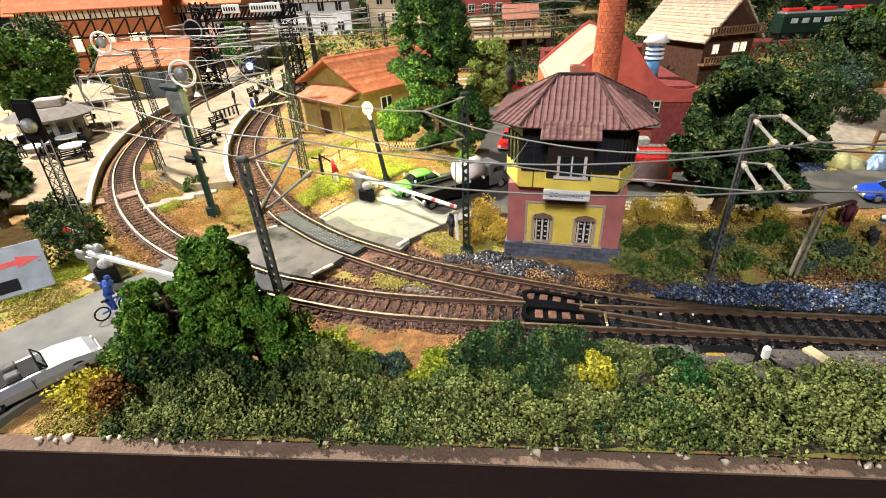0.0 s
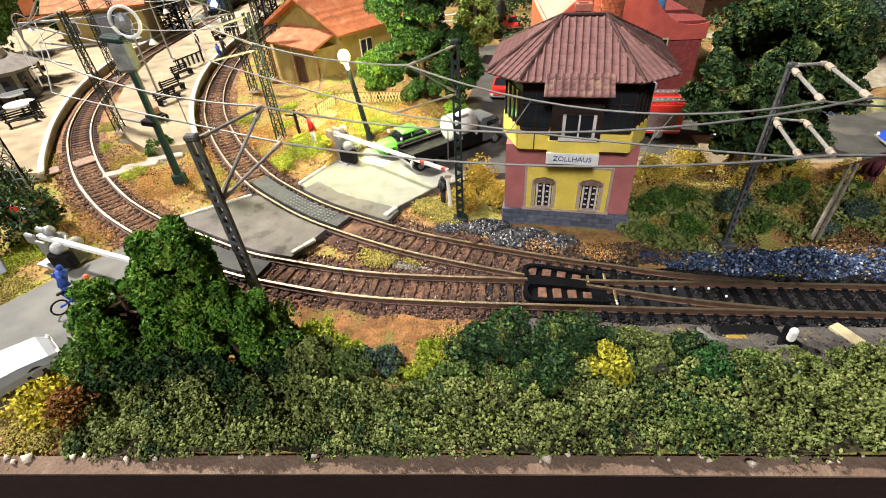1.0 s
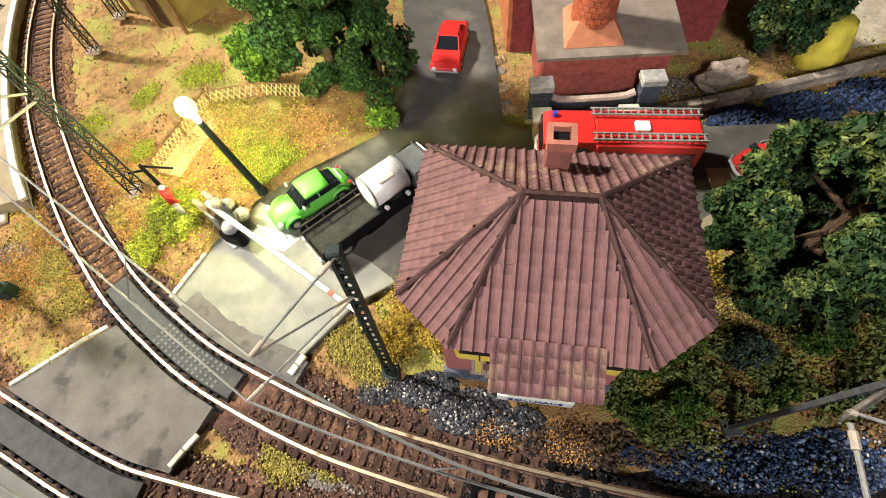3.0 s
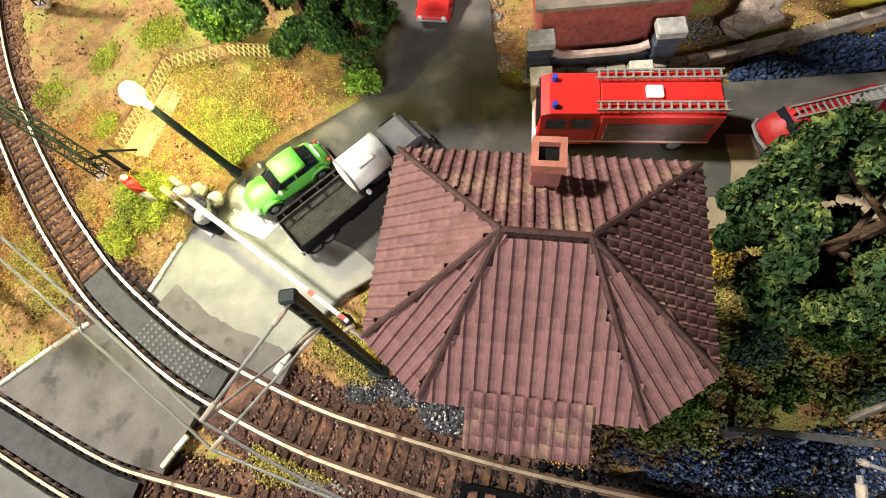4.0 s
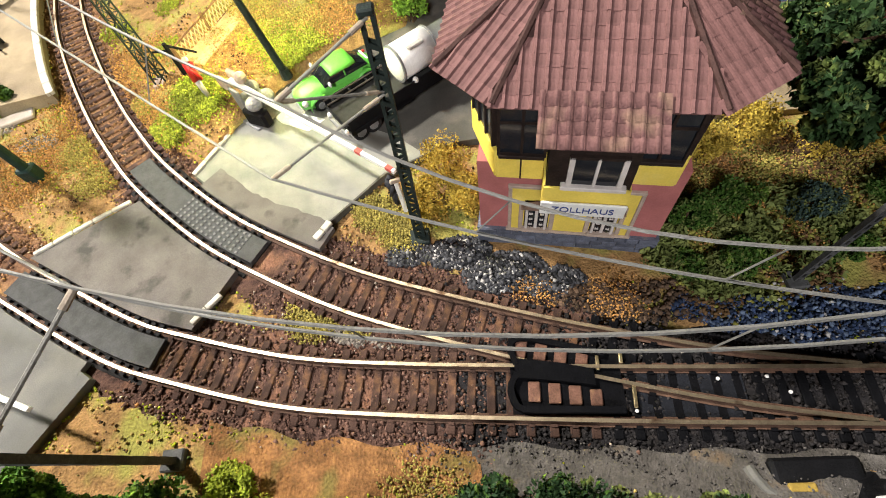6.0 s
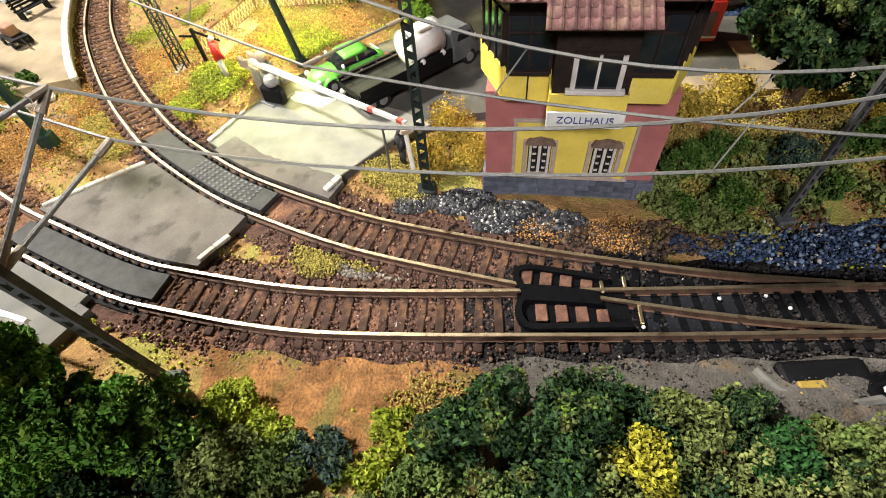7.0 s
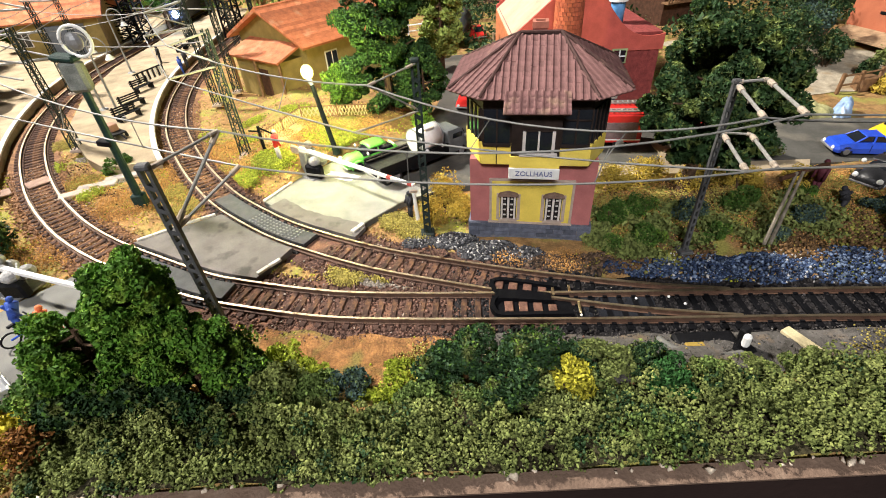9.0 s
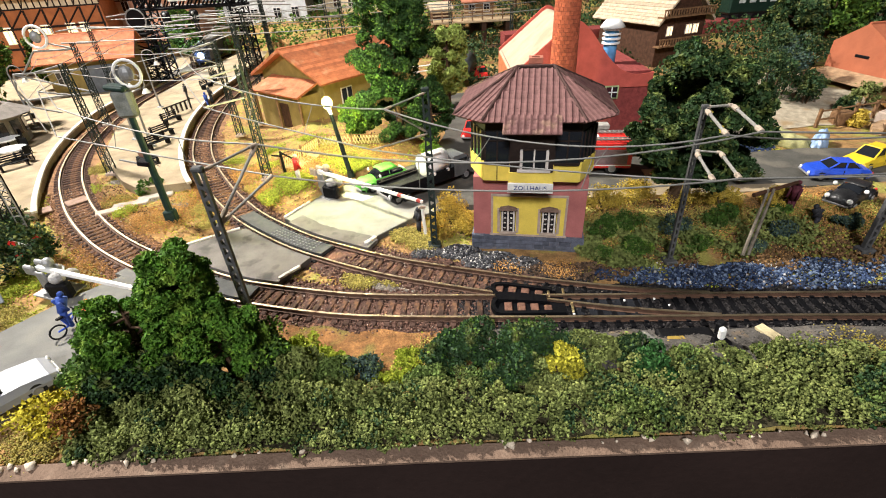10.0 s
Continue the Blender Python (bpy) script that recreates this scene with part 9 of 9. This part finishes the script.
def cloth_heap(at, turn, size, material, label):
    """A crumpled sheet over low goods, its top running to a ridge, its hem in folds."""
    rows = []
    for k in range(9):
        u = k / 8
        r = 1.0 - 0.62 * u ** 3
        row = []
        for a in np.linspace(0, 2 * math.pi, 41)[:-1]:
            fold = 1 + (0.10 * math.sin(7 * a + 2.1 * u) + 0.06 * math.sin(11 * a - 3 * u)) * (1 - 0.5 * u) + 0.05 * math.sin(3 * a + 5 * u)
            z = (1 - (1 - u) ** 1.6) * (1 + 0.2 * math.cos(a) + 0.07 * math.sin(5 * a + 4 * u))
            row.append((r * size[0] * fold * math.cos(a), r ** 1.5 * size[1] * fold * math.sin(a), size[2] * z))
        rows.append(row)
    solo("tarpaulin", loft(B(), rows), material, at, turn, label, "tarpaulin", smooth=True)


cloth_heap((32.3, 36.9, float(land(32.3, 36.9))), 125, (1.9, 0.8, 1.25), mat("pale_yellow_cloth", (0.36, 0.34, 0.16), 0.8, vary=0.3, size=0.5, c2=(0.3, 0.28, 0.1), cover=0.3, size2=1.0), "pale yellow sheet over goods by the road")
cloth_heap((34.7, 36.0, float(land(34.7, 36.0))), 40, (1.5, 0.6, 1.2), mat("pale_blue_cloth", (0.3, 0.42, 0.62), 0.6, vary=0.2, size=0.4, c2=(0.62, 0.7, 0.8), cover=0.4, size2=0.8), "pale blue sheet over goods by the road")
round_car((28.3, 25.5, 0.15), 205, mat("black_car_paint", (0.02, 0.02, 0.022), 0.35, vary=0.15, size=0.5, spec=0.5), "black old car with pale lamps on the bank", 3.6, 1.7, 1.4)


def yard_wall():
    t = thing("yard_wall", (0, 0, 0), 0, "low grey-brown stone wall along the yard", "wall", kind="structure")
    line = spline([(9.6, 38.3), (12.5, 37.7), (17.0, 37.3), (21.0, 37.6), (27.0, 38.3), (33.0, 39.2)], 0.95)
    for a, b in zip(line, line[1:]):
        d = math.degrees(math.atan2(b[1] - a[1], b[0] - a[0]))
        for k in range(2):
            part("stone", box(B(), ((a[0] + b[0]) / 2 + 0.25 * k, (a[1] + b[1]) / 2, 0.12 + 0.34 * k), (0.92, 0.6 - 0.1 * k, 0.32), (0, 0, d + float(RNG.normal(0, 2))), 0.05), mat("wall_stone", (0.3, 0.25, 0.2), 0.9, vary=0.3, size=0.4, single=0.3), t)


yard_wall()
stone_heap("yard_rubble", [(21.5, 36.4, 2.0, 500, 0.3), (25.0, 36.6, 2.4, 600, 0.3), (29.0, 37.0, 2.4, 500, 0.3)], STONE_BLUE, "bluish rubble along the yard wall", (0.15, 0.4))
stone_heap("roadside_rubble", [(8.75, 39.5, 0.6, 250, 0.2), (8.8, 41.5, 0.6, 250, 0.2), (9.0, 44.0, 0.6, 250, 0.2)], mat("ochre_rubble", (0.42, 0.3, 0.16), 0.9, vary=0.3, size=0.2, island=0.4), "ochre rubble along the factory wall", (0.15, 0.35))
bm = ball(B(), (0, 0, 0), 1.0, 12, 8, (1.6, 0.9, 0.6))
for vv in bm.verts:
    vv.co *= 1 + 0.18 * math.sin(5 * vv.co.x + 3 * vv.co.y) + 0.1 * math.sin(7 * vv.co.z)
solo("boulder", bm, mat("pink_rock", (0.3, 0.235, 0.185), 0.9, vary=0.25, size=0.4, fine=0.1, bump=0.8), (21.2, 39.2, 0.45), 20, "pinkish rough boulder beside the factory", "boulder")


# ---- road paint and the hose by the trough ----
solo("stop_line", prism(B(), [(-5.75, 33.0), (-5.35, 32.45), (-3.9, 31.6), (-3.1, 32.25), (-4.75, 33.1), (-5.4, 33.45)], 0.034, 0.05), mat("road_paint", (0.75, 0.74, 0.7), 0.8, vary=0.2, size=0.4, c2=(0.5, 0.49, 0.45), cover=0.2, size2=0.8), label="worn white stop line painted on the road", category="road marking", kind="structure")
solo("hose", tube(B(), [(10.2, 15.4, 0.0), (10.25, 15.1, 0.1), (10.4, 14.8, 0.12), (10.8, 14.4, 0.12), (11.5, 14.2, 0.12), (12.3, 14.12, 0.12), (13.0, 14.15, 0.1)], 0.16, 8), mat("hose_grey", (0.13, 0.125, 0.115), 0.7, vary=0.15), label="bent pale grey hose beside the trough", category="hose")
solo("brass_strip", box(B(), (0, 0, 0), (0.75, 0.25, 0.2), (0, 0, 0), 0.04), mat("ochre_paint", (0.34, 0.23, 0.05), 0.6, vary=0.2), (11.35, 14.75, 0.16), -4, "ochre strip on the black trough", "strip")

# ---- planting and clutter of the rear of the board ----
def rear_planting():
    n = 30000
    x, y = RNG.uniform(8, 74, n), RNG.uniform(50, 126, n)
    keep = (y > 56 + 0.15 * np.abs(x - 30)) & ~((x < 26) & (y < 61)) & ~((x > 48) & (y < 57)) & (bumpy(x, y, 5.0, 1) > -0.55)
    x, y = x[keep], y[keep]
    z = land(x, y) + np.clip(1.6 + 1.4 * bumpy(x, y, 3.2, 2), 0.1, 3.6) * RNG.random(len(x)) ** 0.6
    v, f = scatter(LEAF, np.c_[x, y, z], RNG.uniform(0.4, 0.9, len(x)))
    tagged(raw_mesh("hillside_foliage", v, f, LEAF_DARK), "dark scatter foliage covering the hillside", "foliage", kind="stuff")
    n = 7000
    x, y = RNG.uniform(-90, 8, n), RNG.uniform(104, 128, n)
    z = land(x, y) + np.clip(1.2 + 1.2 * bumpy(x, y, 3.0, 4), 0.1, 3.0) * RNG.random(n) ** 0.6
    v, f = scatter(LEAF, np.c_[x, y, z], RNG.uniform(0.5, 1.1, n))
    tagged(raw_mesh("village_foliage", v, f, LEAF_MID), "green scatter foliage round the village", "foliage", kind="stuff")


rear_planting()


def post_fence(pts, label, material, high=1.6):
    t = thing("rail_fence", (0, 0, 0), 0, label, "fence", "rail fences")
    line = spline(pts, 2.2)
    top = [Vector((x, y, float(land(x, y)))) for x, y in line]
    for p in top:
        part("post", box(B(), tuple(p + Vector((0, 0, high / 2))), (0.24, 0.24, high + 0.3)), material, t)
    for z in (0.45, 0.95):
        part("rail", tube(B(), [p + Vector((0, 0, high * z)) for p in top], 0.09, 4), material, t)


post_fence([(38, 40.5), (43, 41.5), (50, 41.8), (60, 41)], "brown wooden rail fence in front of the farm house", WOOD)
post_fence([(12, 66), (22, 68), (31, 70)], "pale wooden rail fence behind the factory", mat("pale_wood", (0.45, 0.33, 0.2)))
post_fence([(-16, 72), (-8, 74), (4, 76)], "white fence behind the station", WHITE)
for i, (x, y) in enumerate(((41.0, 41.2), (44.5, 40.2), (48.0, 41.0), (45.5, 38.5))):
    solo("crate", box(B(), (0, 0, 0.6), (1.6, 1.2, 1.2), (0, 0, 0), 0.08), (WOOD, STONE_TRIM, WHITE, mat("ochre_crate", (0.45, 0.28, 0.1), 0.8, vary=0.2))[i], (x, y, float(land(x, y))), 25 * i, ("brown wooden crate by the farm fence", "pale stone block by the farm fence", "white chest by the farm fence", "ochre crate by the farm fence")[i], "crate", "farm crates")
solo("tank_wagon", rod(B(), (-3.5, 0, 1.6), (3.5, 0, 1.6), 1.5, 1.5, 16), mat("tank_grey", (0.1, 0.11, 0.11), 0.5, vary=0.2), (7.6, 70.0, 0.2), 70, "dark grey round tank behind the factory", "tank", smooth=True)


def far_masts():
    for x, y, h in ((-21.5, 70, 11.0), (-22.0, 82, 11.5), (-44.5, 88, 11.0), (-31.5, 96, 12.0), (-14.0, 92, 12.0), (-2.0, 98, 12.0), (20.0, 96, 11.0), (-30.0, 76, 10.5), (-44.0, 74, 10.5), (-25.0, 92, 11.5), (-10.0, 82, 11.0), (-34.5, 104, 12.0), (8.0, 92, 11.0)):
        z = float(land(x, y))
        lattice_mast((x, y, z), h, "dark lattice mast over the rear station tracks", [((x, y, z + h - 0.5), (x - 4.5, y, z + h - 0.9), 0.1), ((x, y, z + h - 2.6), (x - 4.5, y, z + h - 2.4), 0.1), ((x, y, z + h - 0.6), (x + 4.5, y, z + h - 0.9), 0.1)])
    for y, z in ((72, 9.6), (82, 9.8), (94, 10.8)):
        for dz in (0, -1.6):
            solo("cross_span_wire", tube(B(), sag((-45, y, z + dz), (22, y + 4, z + dz), 0.6), 0.06, 4), WIRE, label="grey cross-span wire over the rear tracks", category="wire", group="overhead wires")


far_masts()


def station_wires():
    """Contact and carrier wires over the platform tracks and the spans between the masts."""
    for line, off in ((TRACK_FRONT, 0.0), (TRACK_REAR, 0.0)):
        p = (line + normals(line) * off)[line[:, 0] < -22][::40]
        for z, r in ((7.3, 0.03), (8.9, 0.03)):
            for a, b in zip(p, p[1:]):
                solo("overhead_wire", tube(B(), sag((a[0], a[1], z), (b[0], b[1], z), 0.05 if z < 8 else 0.4, 0.0, 6), r, 4), ARM, label="pale overhead line wire over the station tracks", category="wire", group="station wires")
    for a, b in (((-36, 57, 8.6), (-18.5, 50.2, 8.8)), ((-27.4, 41.4, 8.8), (-12, 36.4, 8.6)), ((-36, 57, 6.6), (-17.6, 54, 9.6)), ((-44, 74, 9.5), (-21.5, 70, 9.8)), ((-44.5, 88, 9.6), (-22, 82, 10.2)), ((-31.5, 96, 10.5), (-14, 92, 11))):
        solo("span_wire", tube(B(), sag(a, b, 0.5), 0.035, 4), WIRE, label="pale span wire between two masts", category="wire", group="span wires")


station_wires()
for k, (pts, lab) in enumerate((([(-34, 112), (-20, 98), (0, 92), (20, 90), (34, 91)], "rear railway track in front of the village"), ([(-30, 116), (-16, 103), (2, 98), (22, 96), (36, 97)], "second rear railway track in front of the village"))):
    ln = spline(pts, 0.8)
    zz = max(float(land(x, y)) for x, y in ln)
    tr = track("track_distance_%d" % (k + 1), ln, lab)
    tr.location.z = (float(land(0, 92)) + 0.75) * CM


# ---- yard planting before the farm house ----
for k, (x, y, r, h) in enumerate(((43.0, 43.0, 1.0, 1.2), (45.5, 44.2, 1.3, 1.5), (41.5, 40.0, 0.9, 0.9), (47.5, 42.6, 1.1, 1.2))):
    m = (LEAF_DARK, LEAF_OLIVE, LEAF_YELLOW, MATS["leaf_rust"], LEAF_DARK)[k % 5]
    bush("shrub", (x, y, float(land(x, y))), (r, r * 0.9, h), m, ("dark green shrub in the farm yard", "olive shrub in the farm yard", "yellow shrub in the farm yard", "rust-brown shrub in the farm yard", "dark green shrub in the farm yard")[k % 5], 700, 0.36, 12, 0.5, group="farm shrubs")
for k, (x, y, r, h) in enumerate(((41.0, 46.2, 1.8, 2.4), (40.0, 48.6, 2.0, 3.6), (43.0, 50.5, 2.0, 3.2), (37.6, 47.4, 2.0, 3.4), (44.5, 54.5, 2.2, 3.4), (41.0, 53.0, 2.2, 4.0))):
    bush("shrub", (x, y, float(land(x, y)) - 0.1), (r, r * 0.9, h), (LEAF_DARK, LEAF_BLUE, LEAF_DARK)[k % 3], "dark green shrub on the slope before the farm house", 1300, 0.34, 18, 0.5, group="slope shrubs", second=LEAF_DARK)
for k, (x, y, a) in enumerate(((44.0, 39.5, 20), (46.8, 40.2, -15), (42.0, 38.4, 50), (49.0, 39.4, 5))):
    solo("plank_stack", box(B(), (0, 0, 0.3), (2.2, 0.8, 0.6), (0, 0, 0), 0.05), WOOD if k % 2 else mat("old_planks", (0.4, 0.26, 0.15)), (x, y, float(land(x, y))), a, "stack of weathered planks in the farm yard", "planks", "plank stacks")


def gravel_yard():
    """The pale gravel yard behind the rubble wall."""
    xs, ys = np.linspace(29.5, 47.0, 30), np.linspace(40.8, 58.0, 30)
    X, Y = np.meshgrid(xs, ys)
    X = X + 0.8 * np.sin(Y * 0.7) * (np.abs(X - 38) / 9)
    Z = land(X, Y) + 0.07
    v = np.stack([X, Y, Z], -1).reshape(-1, 3)
    a = (np.arange(29)[:, None] * 30 + np.arange(29)[None]).ravel()
    f = np.vstack([np.stack([a, a + 1, a + 31], 1), np.stack([a, a + 31, a + 30], 1)])
    tagged(raw_mesh("gravel_yard", v, f, mat("pale_gravel", (0.4, 0.34, 0.25), 0.95, vary=0.25, size=0.6, fine=0.1, bump=0.6, c2=(0.34, 0.24, 0.13), cover=0.35, size2=2.5)), "pale sandy gravel yard behind the wall", "yard", kind="structure")


gravel_yard()
